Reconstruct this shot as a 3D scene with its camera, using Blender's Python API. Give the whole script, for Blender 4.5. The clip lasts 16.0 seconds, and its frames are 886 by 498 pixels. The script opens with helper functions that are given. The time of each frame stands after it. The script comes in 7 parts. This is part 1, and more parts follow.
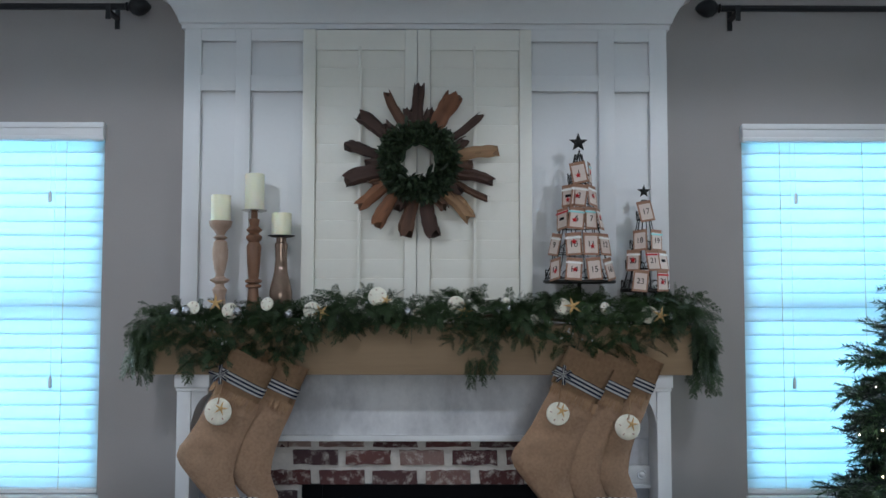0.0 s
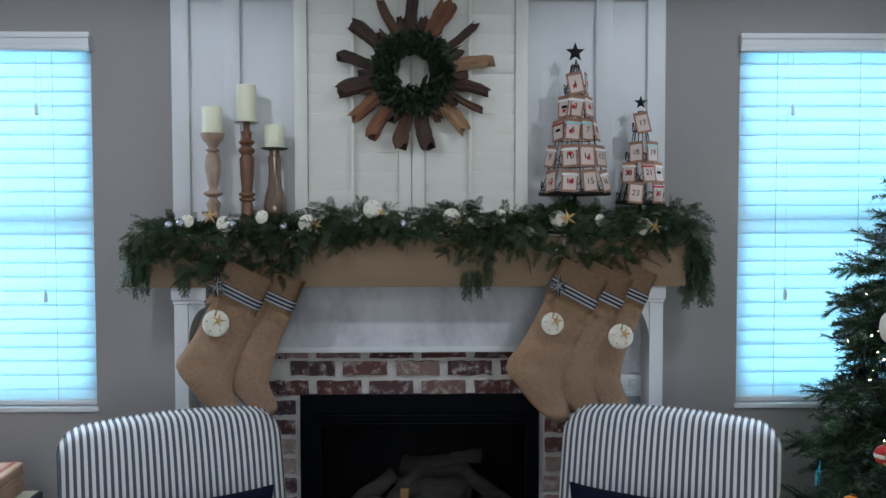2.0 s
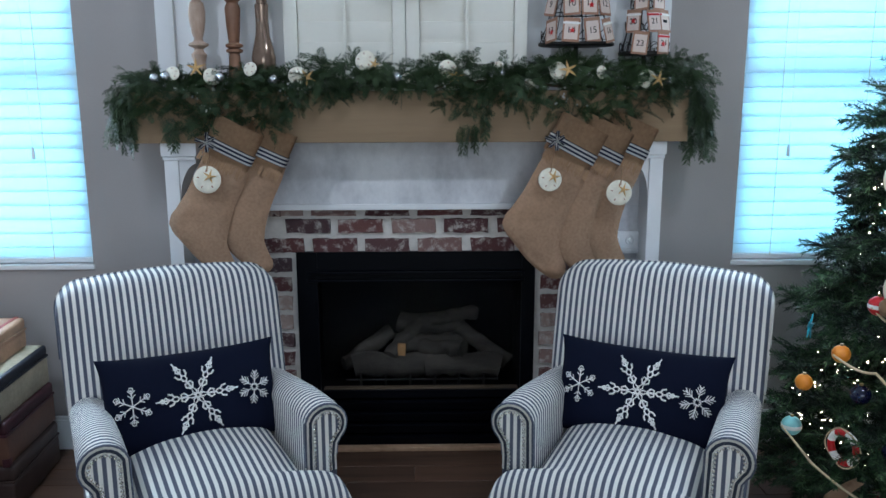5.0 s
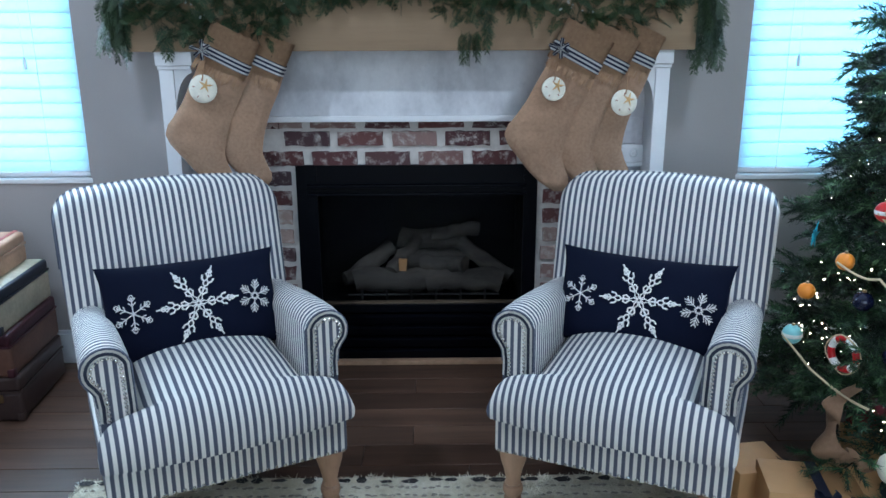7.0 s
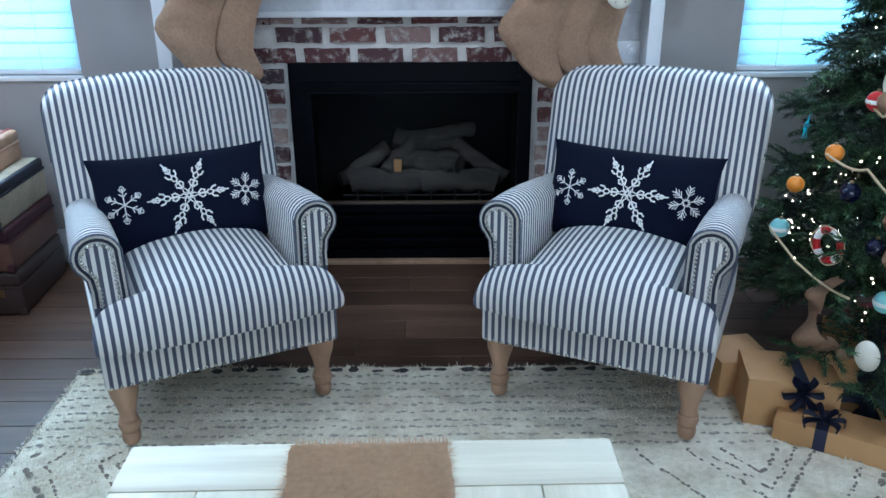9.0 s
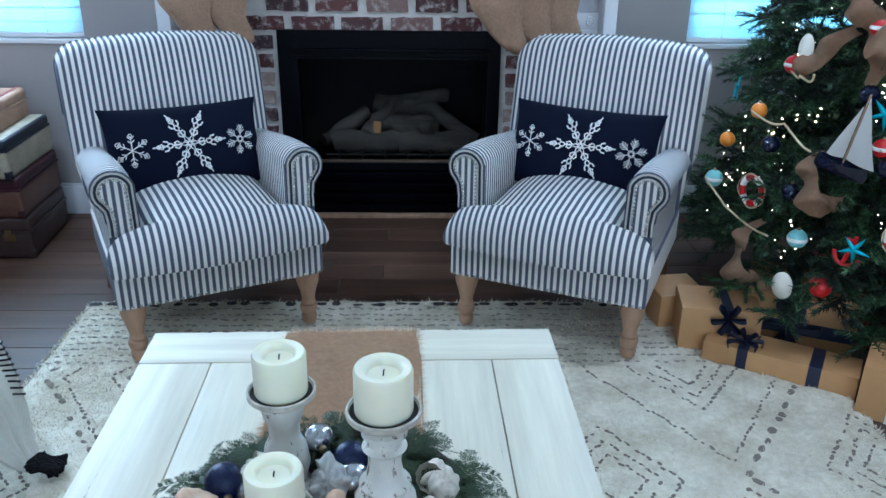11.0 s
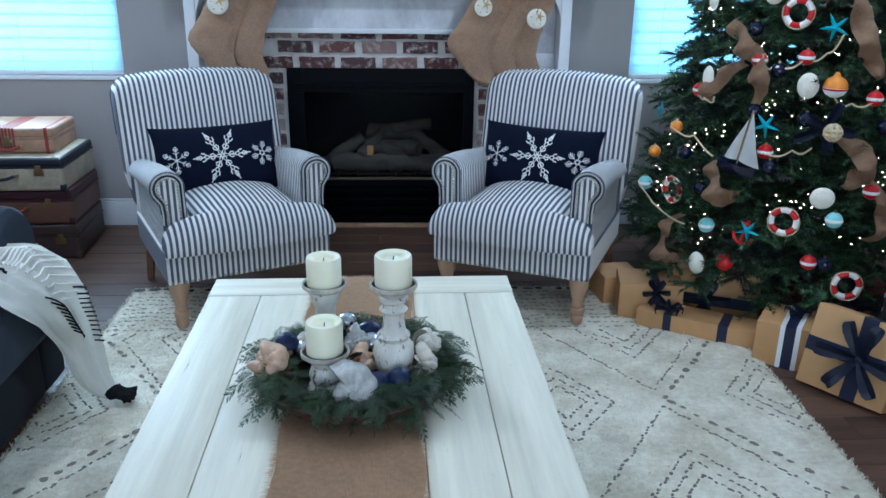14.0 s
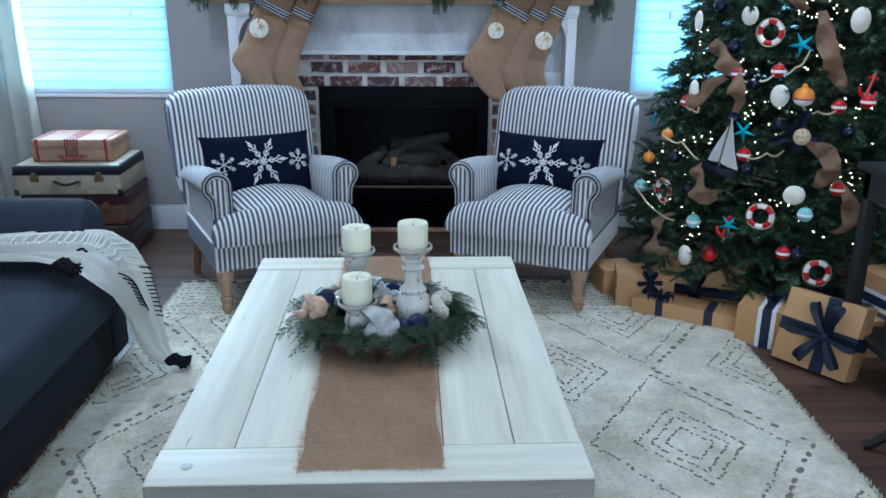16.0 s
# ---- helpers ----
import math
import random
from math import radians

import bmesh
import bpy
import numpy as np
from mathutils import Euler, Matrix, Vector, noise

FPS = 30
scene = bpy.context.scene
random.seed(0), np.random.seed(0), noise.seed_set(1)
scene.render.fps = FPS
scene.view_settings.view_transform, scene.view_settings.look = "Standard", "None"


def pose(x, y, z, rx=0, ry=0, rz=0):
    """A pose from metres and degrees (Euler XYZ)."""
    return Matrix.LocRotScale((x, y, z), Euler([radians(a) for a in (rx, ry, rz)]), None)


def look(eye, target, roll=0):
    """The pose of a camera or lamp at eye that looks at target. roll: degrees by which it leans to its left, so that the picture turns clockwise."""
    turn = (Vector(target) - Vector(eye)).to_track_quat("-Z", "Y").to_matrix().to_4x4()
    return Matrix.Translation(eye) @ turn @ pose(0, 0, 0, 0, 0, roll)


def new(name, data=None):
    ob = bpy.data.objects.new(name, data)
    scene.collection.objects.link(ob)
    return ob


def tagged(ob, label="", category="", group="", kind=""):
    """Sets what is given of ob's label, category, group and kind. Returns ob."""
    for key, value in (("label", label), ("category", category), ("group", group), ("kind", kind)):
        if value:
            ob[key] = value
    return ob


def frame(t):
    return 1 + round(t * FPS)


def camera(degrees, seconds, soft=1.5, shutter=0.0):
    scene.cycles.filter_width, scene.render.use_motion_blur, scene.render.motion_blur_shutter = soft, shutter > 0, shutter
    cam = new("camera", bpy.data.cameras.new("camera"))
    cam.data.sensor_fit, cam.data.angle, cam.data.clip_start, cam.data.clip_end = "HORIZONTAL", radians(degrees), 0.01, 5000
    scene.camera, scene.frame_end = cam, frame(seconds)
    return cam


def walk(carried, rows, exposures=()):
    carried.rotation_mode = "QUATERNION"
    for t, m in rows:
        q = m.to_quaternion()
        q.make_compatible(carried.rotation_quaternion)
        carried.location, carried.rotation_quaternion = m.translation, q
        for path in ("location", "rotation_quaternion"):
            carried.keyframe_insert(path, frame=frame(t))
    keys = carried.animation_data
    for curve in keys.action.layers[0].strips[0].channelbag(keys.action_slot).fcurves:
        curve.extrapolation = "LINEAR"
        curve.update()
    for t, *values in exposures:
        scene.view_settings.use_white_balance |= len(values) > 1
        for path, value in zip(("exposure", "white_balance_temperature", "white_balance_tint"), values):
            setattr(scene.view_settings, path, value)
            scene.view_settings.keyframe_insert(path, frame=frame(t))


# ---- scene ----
cam = camera(57.3, 16.0)
PATH = [
    (0, (-0.01, 0.299, 1.523), (-0.003, 2.296, 1.632), 0.1),
    (0.5, (-0.032, 0.296, 1.496), (-0.003, 2.294, 1.575), 0.3),
    (1, (-0.02, 0.301, 1.503), (0.003, 2.301, 1.518), 0.1),
    (1.5, (-0.009, 0.306, 1.489), (0.008, 2.305, 1.456), -0.1),
    (2, (-0.034, 0.306, 1.483), (0.001, 2.304, 1.404), -0.1),
    (2.5, (-0.011, 0.31, 1.465), (0.009, 2.306, 1.341), -0.2),
    (3, (-0.017, 0.325, 1.461), (0.012, 2.316, 1.274), -0.2),
    (3.5, (-0.016, 0.338, 1.449), (0.02, 2.323, 1.207), -0.2),
    (4, (-0.016, 0.346, 1.446), (0.02, 2.323, 1.143), -0.2),
    (6.5, (-0.021, 0.358, 1.381), (0.008, 2.29, 0.865), -0.1),
    (7, (-0.013, 0.364, 1.363), (0.013, 2.283, 0.799), -0.2),
    (7.5, (0.003, 0.365, 1.348), (0.016, 2.271, 0.742), -0.5),
    (8, (0.004, 0.366, 1.332), (0.026, 2.256, 0.68), -0.5),
    (8.5, (0.014, 0.351, 1.318), (0.04, 2.224, 0.617), -0.5),
    (9, (0.042, 0.329, 1.297), (0.046, 2.182, 0.544), -0.3),
    (9.5, (0.039, 0.277, 1.283), (0.039, 2.118, 0.501), 0.1),
    (10, (0.04, 0.194, 1.282), (0.069, 2.023, 0.474), -0.0),
    (12.5, (0.089, -0.309, 1.314), (0.161, 1.553, 0.587), 1.2),
    (13, (0.045, -0.427, 1.315), (0.128, 1.442, 0.607), 0.6),
    (13.5, (0.03, -0.537, 1.321), (0.126, 1.337, 0.63), 0.5),
    (14, (0.033, -0.632, 1.322), (0.132, 1.247, 0.643), 0.8),
    (14.5, (0.058, -0.759, 1.315), (0.145, 1.118, 0.631), 1.4),
    (15, (0.062, -0.876, 1.308), (0.145, 0.997, 0.61), 1.4),
    (15.5, (0.059, -0.973, 1.323), (0.123, 0.909, 0.649), 1.0),
    (16, (0.043, -1.033, 1.316), (0.088, 0.869, 0.701), 0.4),
]
walk(cam, [(t, look(eye, target, roll)) for t, eye, target, roll in PATH],
     exposures=[(0.0, 0.28, 6350, 14), (3.0, 0.30, 6250, 14), (4.0, 0.38, 6150, 13), (6.3, 0.92, 5700, 11), (8.0, 1.0, 5550, 10), (10.0, 0.96, 5380, 10), (12.5, 0.9, 5300, 10), (14.0, 0.87, 5380, 10), (15.0, 0.84, 5500, 10), (16.0, 0.86, 5330, 10)])

# ---- light ----
world = bpy.data.worlds.new("sky")
scene.world = world
world.use_nodes = True
wn = world.node_tree
sky = wn.nodes.new("ShaderNodeTexSky")
sky.sky_type, sky.sun_disc = "NISHITA", False
sky.sun_elevation, sky.sun_rotation = radians(35), radians(200)
wn.links.new(sky.outputs[0], wn.nodes["Background"].inputs[0])
wn.nodes["Background"].inputs[1].default_value = 0.08


def area(name, m, sx, sy, watts, colour):
    lamp = bpy.data.lights.new(name, "AREA")
    lamp.shape, lamp.size, lamp.size_y, lamp.energy, lamp.color = "RECTANGLE", sx, sy, watts, colour
    ob = new(name, lamp)
    ob.matrix_world = m
    return ob


# daylight through the wide glazing behind the camera
area("daylight_south", look((0.3, -3.42, 1.35), (0.3, 0, 1.25)), 3.4, 1.9, 30, (0.70, 0.88, 1.0))
# recessed ceiling lamps
for cx, cy, watts in ((-1.4, 1.7, 38), (1.3, 1.7, 38), (-1.4, -0.7, 20), (1.3, -0.7, 20)):
    can = bpy.data.lights.new("recessed_lamp", "SPOT")
    can.energy, can.color, can.spot_size, can.spot_blend, can.shadow_soft_size = watts, (0.84, 0.93, 1.0), radians(160), 0.2, 0.06
    new("recessed_lamp", can).matrix_world = pose(cx, cy, 2.74)
# daylight through the two blinds
area("daylight_west_window", look((-1.69, 3.36, 1.46), (-1.69, 0, 1.46)), 0.72, 1.3, 24, (0.70, 0.89, 1.0))
area("daylight_east_window", look((1.64, 3.36, 1.46), (1.64, 0, 1.46)), 0.9, 1.3, 24, (0.70, 0.89, 1.0))

# ---- materials ----


def srgb(r, g, b):
    return tuple((c / 12.92 if c <= 0.04045 else ((c + 0.055) / 1.055) ** 2.4) for c in (r / 255, g / 255, b / 255))


class Mat:
    """A node material with a Principled shader and short ways to add nodes."""

    def __init__(self, name, rough=0.6, metal=0.0, **more):
        self.m = bpy.data.materials.new(name)
        self.m.use_nodes = True
        self.t = self.m.node_tree
        self.b = self.t.nodes["Principled BSDF"]
        self.b.inputs["Roughness"].default_value = rough
        self.b.inputs["Metallic"].default_value = metal
        for k, v in more.items():
            self.b.inputs[k.replace("_", " ")].default_value = v

    def node(self, kind, **values):
        n = self.t.nodes.new("ShaderNode" + kind)
        for k, v in values.items():
            n.inputs[k.replace("_", " ")].default_value = v
        return n

    def link(self, a, b):
        self.t.links.new(a, b)

    def coords(self, which="Object", scale=(1, 1, 1), rot=(0, 0, 0)):
        c, mp = self.node("TexCoord"), self.node("Mapping")
        mp.inputs["Scale"].default_value = scale
        mp.inputs["Rotation"].default_value = rot
        self.link(c.outputs[which], mp.inputs["Vector"])
        return mp.outputs[0]

    def noise(self, scale, detail=4.0, rough=0.55, vec=None):
        n = self.node("TexNoise", Scale=scale, Detail=detail, Roughness=rough)
        self.link(vec if vec is not None else self.coords(), n.inputs["Vector"])
        return n.outputs["Fac"]

    def ramp(self, fac, *stops):
        r = self.node("ValToRGB")
        el = r.color_ramp.elements
        while len(el) < len(stops):
            el.new(0.5)
        for e, (p, c) in zip(el, stops):
            e.position, e.color = p, (*c, 1)
        self.link(fac, r.inputs[0])
        return r.outputs[0]

    def mix(self, fac, a, b, blend="MIX"):
        n = self.t.nodes.new("ShaderNodeMix")
        n.data_type, n.blend_type = "RGBA", blend
        for sock, v in ((n.inputs[0], fac), (n.inputs[6], a), (n.inputs[7], b)):
            if isinstance(v, (int, float)):
                sock.default_value = v
            elif isinstance(v, tuple):
                sock.default_value = (*v, 1)
            else:
                self.link(v, sock)
        return n.outputs[2]

    def math(self, op, a, b=0.0, c=0.0):
        n = self.t.nodes.new("ShaderNodeMath")
        n.operation = op
        for s, v in zip(n.inputs, (a, b, c)):
            if isinstance(v, (int, float)):
                s.default_value = v
            else:
                self.link(v, s)
        return n.outputs[0]

    def colour(self, c):
        if isinstance(c, tuple):
            self.b.inputs["Base Color"].default_value = (*c, 1)
        else:
            self.link(c, self.b.inputs["Base Color"])
        return self

    def bump(self, fac, strength=0.3, distance=0.002):
        n = self.node("Bump", Strength=strength, Distance=distance)
        self.link(fac, n.inputs["Height"])
        self.link(n.outputs[0], self.b.inputs["Normal"])
        return self


def plain(name, c, rough=0.6, metal=0.0, grain=60.0, vary=0.15, blotch=3.0, bump=0.1, **more):
    """A surface of one paint or stuff, with fine grain and large faint blotches."""
    m = Mat(name, rough, metal, **more)
    fine, large = m.noise(grain, 5), m.noise(blotch, 3)
    lo, hi = tuple(v * (1 - vary) for v in c), tuple(min(1, v * (1 + vary)) for v in c)
    base = m.ramp(large, (0.3, lo), (0.7, hi))
    m.colour(m.mix(0.35, base, m.ramp(fine, (0.3, lo), (0.7, hi))))
    m.bump(fine, bump, 0.001)
    return m.m


M = {}
M["wall"] = plain("grey_wall_paint", srgb(160, 154, 152), 0.75, grain=140, vary=0.04, bump=0.12)
M["white"] = plain("white_trim_paint", srgb(226, 226, 228), 0.42, grain=60, vary=0.025, bump=0.04)
M["shutter"] = plain("cream_shutter_paint", srgb(232, 229, 220), 0.42, grain=60, vary=0.025, bump=0.04)


def smeared_white():
    """White paint brushed thinly over grey primer, with broad uneven smears."""
    m = Mat("smeared_white_paint", 0.5)
    v = m.coords(scale=(1.0, 1.0, 0.6))
    broad, fine = m.noise(5.5, 5, 0.6, v), m.noise(70, 4)
    base = m.ramp(broad, (0.38, srgb(176, 176, 182)), (0.52, srgb(206, 206, 210)), (0.66, srgb(226, 226, 229)))
    m.colour(m.mix(0.12, base, m.ramp(fine, (0.3, srgb(170, 170, 175)), (0.7, srgb(226, 226, 229)))))
    m.bump(fine, 0.05, 0.001)
    return m.m


M["smeared"] = smeared_white()
M["ceiling"] = plain("ceiling_paint", srgb(225, 225, 225), 0.85, grain=90, vary=0.03)
M["black"] = plain("black_enamel", (0.0014, 0.0018, 0.0036), 0.42, grain=200, vary=0.2, bump=0.05, Specular_IOR_Level=0.07)
M["soot"] = plain("sooty_firebox", (0.006, 0.006, 0.007), 0.9, grain=40, vary=0.4, bump=0.3, Specular_IOR_Level=0.1)
M["iron"] = plain("dark_wrought_iron", (0.02, 0.018, 0.017), 0.5, 0.6, grain=150, vary=0.3, bump=0.2)
M["rod"] = plain("black_curtain_rod", (0.015, 0.015, 0.017), 0.4, 0.5, grain=100, vary=0.2)
M["steel"] = plain("polished_steel", (0.55, 0.54, 0.52), 0.25, 1.0, grain=100, vary=0.1)
M["brass"] = plain("old_brass", (0.42, 0.31, 0.16), 0.35, 1.0, grain=100, vary=0.25)
M["wax"] = plain("ivory_wax", srgb(241, 237, 210), 0.45, grain=30, vary=0.03, bump=0.05, Subsurface_Weight=0.25, Subsurface_Radius=(0.02, 0.015, 0.008), Subsurface_Scale=0.5)
M["wick"] = plain("burnt_wick", (0.02, 0.018, 0.015), 0.9)
M["dollar"] = plain("bleached_shell", srgb(228, 222, 206), 0.65, grain=120, vary=0.14, blotch=14, bump=0.35)
M["starfish"] = plain("dried_starfish", srgb(205, 165, 110), 0.8, grain=200, vary=0.2, bump=0.5)
M["navy"] = plain("navy_cotton", srgb(9, 15, 35), 0.9, grain=300, vary=0.2, bump=0.3, Specular_IOR_Level=0.15)
M["thread"] = plain("white_embroidery", srgb(232, 230, 226), 0.8, grain=400, vary=0.08, bump=0.5)
M["ribbon"] = plain("navy_satin_ribbon", srgb(28, 34, 58), 0.4, grain=200, vary=0.2, bump=0.15)
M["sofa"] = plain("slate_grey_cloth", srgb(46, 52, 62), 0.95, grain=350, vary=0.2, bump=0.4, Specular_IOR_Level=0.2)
# same cloth with shade put into its colour, for base and piping
M["sofa_shaded"] = plain("shaded_slate_cloth", srgb(26, 28, 34), 0.95, grain=350, vary=0.2, bump=0.4, Specular_IOR_Level=0.2)
M["red"] = plain("red_gloss_paint", srgb(190, 24, 30), 0.3, grain=60, vary=0.1)
M["orange"] = plain("orange_paint", srgb(226, 138, 44), 0.4, grain=60, vary=0.1)
M["teal"] = plain("teal_glitter", srgb(40, 160, 178), 0.35, 0.3, grain=260, vary=0.5, bump=0.6)
M["aqua"] = plain("pale_aqua_paint", srgb(140, 205, 205), 0.4, grain=80, vary=0.1)
M["navyball"] = plain("navy_glass_ball", srgb(16, 20, 44), 0.1, 0.0, grain=90, vary=0.3)
M["silver"] = plain("mercury_glass", (0.6, 0.62, 0.66), 0.15, 0.9, grain=60, vary=0.2)
M["shell_pink"] = plain("pink_conch", srgb(204, 170, 142), 0.5, grain=60, vary=0.45, blotch=34, bump=0.6)
M["shell_grey"] = plain("grey_shell", srgb(178, 176, 172), 0.55, grain=90, vary=0.45, blotch=25, bump=0.8)
M["shell_dark"] = plain("shell_mouth", srgb(150, 86, 60), 0.4, grain=40, vary=0.2)
M["rope"] = plain("cream_rope", srgb(200, 180, 146), 0.9, grain=250, vary=0.2, bump=0.6)
M["curtain"] = plain("cream_curtain_cloth", srgb(226, 222, 212), 0.9, grain=250, vary=0.05, bump=0.2)
M["skirt"] = plain("red_tree_skirt", srgb(110, 16, 22), 0.9, grain=200, vary=0.2)
M["card"] = plain("cream_card", srgb(208, 190, 180), 0.8, grain=120, vary=0.08)
M["kraft_card"] = plain("kraft_card", srgb(150, 112, 92), 0.85, grain=140, vary=0.15)
M["ink"] = plain("black_ink", (0.012, 0.011, 0.013), 0.9, Specular_IOR_Level=0.1)
M["bark"] = plain("brown_bark", srgb(70, 50, 36), 0.9, grain=60, vary=0.3, bump=0.8)
M["sash"] = plain("white_sash_paint", srgb(235, 238, 240), 0.5)


def wood(name, dark, light, along="X", scale=6.0, rough=0.55, stretch=14.0, chips=None, bump=0.25, per_object=0.0, gloss=0.5):
    m = Mat(name, rough, Specular_IOR_Level=gloss)
    k = {"X": (1 / stretch, 1, 1), "Y": (1, 1 / stretch, 1), "Z": (1, 1, 1 / stretch)}[along]
    vec = m.coords(scale=tuple(v * scale for v in k))
    if per_object:
        info = m.node("ObjectInfo")
        add = m.t.nodes.new("ShaderNodeVectorMath")
        add.operation = "ADD"
        comb = m.node("CombineXYZ")
        for i in range(3):
            m.link(m.math("MULTIPLY", info.outputs["Random"], 37.0 + 11 * i), comb.inputs[i])
        m.link(vec, add.inputs[0])
        m.link(comb.outputs[0], add.inputs[1])
        vec = add.outputs[0]
    grain = m.noise(4.0, 8, 0.65, vec)
    large = m.noise(1.1, 3, 0.5, vec)
    base = m.mix(0.5, m.ramp(grain, (0.32, dark), (0.68, light)), m.ramp(large, (0.3, dark), (0.7, light)))
    if per_object:
        base = m.mix(m.math("MULTIPLY", info.outputs["Random"], per_object), base, dark)
    if chips:
        c = m.noise(9.0, 6, 0.7, vec)
        base = m.mix(m.ramp(c, (chips[1], (0, 0, 0)), (min(1, chips[1] + 0.06), (1, 1, 1))), base, chips[0])
    m.colour(base)
    m.bump(grain, bump, 0.0015)
    return m.m


M["plank"] = wood("dark_walnut_plank", srgb(50, 36, 30), srgb(112, 83, 67), "X", 5.0, 0.45, 12, per_object=0.4, gloss=0.3)
M["beam"] = wood("pale_brown_beam", srgb(118, 96, 74), srgb(162, 136, 106), "X", 3.0, 0.7, 12)
M["leg"] = wood("weathered_oak", srgb(140, 108, 84), srgb(188, 152, 124), "Z", 8.0, 0.6, 6)
M["table"] = wood("whitewashed_board", srgb(192, 183, 162), srgb(244, 237, 216), "Y", 7.0, 0.5, 18, chips=(srgb(140, 131, 116), 0.67), gloss=0.3)
M["table_end"] = wood("whitewashed_board_end", srgb(192, 183, 162), srgb(244, 237, 216), "X", 7.0, 0.5, 18, chips=(srgb(140, 131, 116), 0.67), gloss=0.3)
M["whitewood"] = wood("distressed_white_turning", srgb(190, 186, 176), srgb(230, 226, 214), "Z", 8.0, 0.55, 3, chips=(srgb(104, 80, 66), 0.57))
M["turned"] = wood("brown_turned_wood", srgb(96, 64, 46), srgb(150, 108, 82), "Z", 8.0, 0.5, 6)
M["limed"] = wood("limed_turned_wood", srgb(150, 118, 98), srgb(198, 176, 160), "Z", 10.0, 0.6, 3)


def drift_wood(name, dark, light):
    return wood(name, dark, light, "Y", 9.0, 0.85, 8, bump=0.9, per_object=0.3, chips=(tuple(v * 0.35 for v in dark), 0.62))


M["tray"] = wood("dark_bowl_wood", srgb(40, 26, 22), srgb(84, 56, 46), "X", 6.0, 0.5, 6)
M["log"] = wood("ceramic_log", srgb(30, 27, 25), srgb(98, 88, 78), "X", 8.0, 0.9, 5, bump=0.8)
M["logend"] = plain("pale_log_end", srgb(190, 140, 90), 0.9)
M["ledge"] = plain("tan_metal_ledge", srgb(112, 92, 72), 0.6)


def weave(name, c, pitch=0.0016, vary=0.22, rough=0.92, bump=0.6):
    """Coarse burlap or similar: crossed threads and slubs."""
    m = Mat(name, rough)
    v = m.coords()
    bands = []
    for axis in ("X", "Z"):
        w = m.t.nodes.new("ShaderNodeTexWave")
        w.bands_direction = axis
        w.inputs["Scale"].default_value = 0.314 / pitch
        w.inputs["Distortion"].default_value = 1.5
        m.link(v, w.inputs["Vector"])
        bands.append(w.outputs["Fac"])
    th = m.math("MAXIMUM", *bands)
    slub, blot = m.noise(90, 4), m.noise(6, 3)
    lo, hi = tuple(x * (1 - vary) for x in c), tuple(min(1, x * (1 + vary)) for x in c)
    base = m.mix(0.5, m.ramp(slub, (0.3, lo), (0.7, hi)), m.ramp(blot, (0.3, lo), (0.7, hi)))
    m.colour(m.mix(m.math("MULTIPLY", th, 0.25), base, lo))
    m.bump(m.math("ADD", th, slub), bump, 0.0012)
    return m.m


M["burlap"] = weave("burlap", srgb(172, 138, 112), 0.0016, 0.3)
M["burlap_dark"] = weave("coarse_burlap_cuff", srgb(164, 130, 100), 0.004, 0.3)
M["kraft"] = plain("kraft_paper", srgb(184, 140, 92), 0.6, grain=25, vary=0.1, bump=0.3)


def stripes(name, axis, pitch=0.0197, duty=0.5, a=srgb(224, 220, 214), b=srgb(70, 74, 88)):
    """Ticking: dark stripes woven into pale cotton, across one axis of the thing."""
    m = Mat(name, 0.85)
    sep = m.node("SeparateXYZ")
    c = m.node("TexCoord")
    m.link(c.outputs["Object"], sep.inputs[0])
    f = m.math("FRACT", m.math("ADD", m.math("DIVIDE", sep.outputs[axis], pitch), 50.25))
    edge = m.math("SUBTRACT", m.math("ABSOLUTE", m.math("SUBTRACT", f, 0.5)), duty / 2)
    s = m.ramp(m.math("MULTIPLY_ADD", edge, 12.0, 0.5), (0.0, (1, 1, 1)), (1.0, (0, 0, 0)))
    grain, blot = m.noise(500, 3), m.noise(5, 3)
    dark = m.mix(grain, b, tuple(x * 1.5 for x in b))
    pale = m.mix(blot, a, tuple(x * 0.92 for x in a))
    m.colour(m.mix(s, pale, dark))
    m.bump(grain, 0.25, 0.0008)
    return m.m


M["stripe_x"] = stripes("ticking_stripe", 0)
M["stripe_y"] = stripes("ticking_stripe_arm", 1)
M["ticking_pale"] = plain("pale_ticking", srgb(222, 218, 210), 0.85, grain=300, vary=0.08, bump=0.2)
M["ticking_dark"] = plain("navy_ticking", srgb(58, 64, 80), 0.85, grain=300, vary=0.15, bump=0.2)


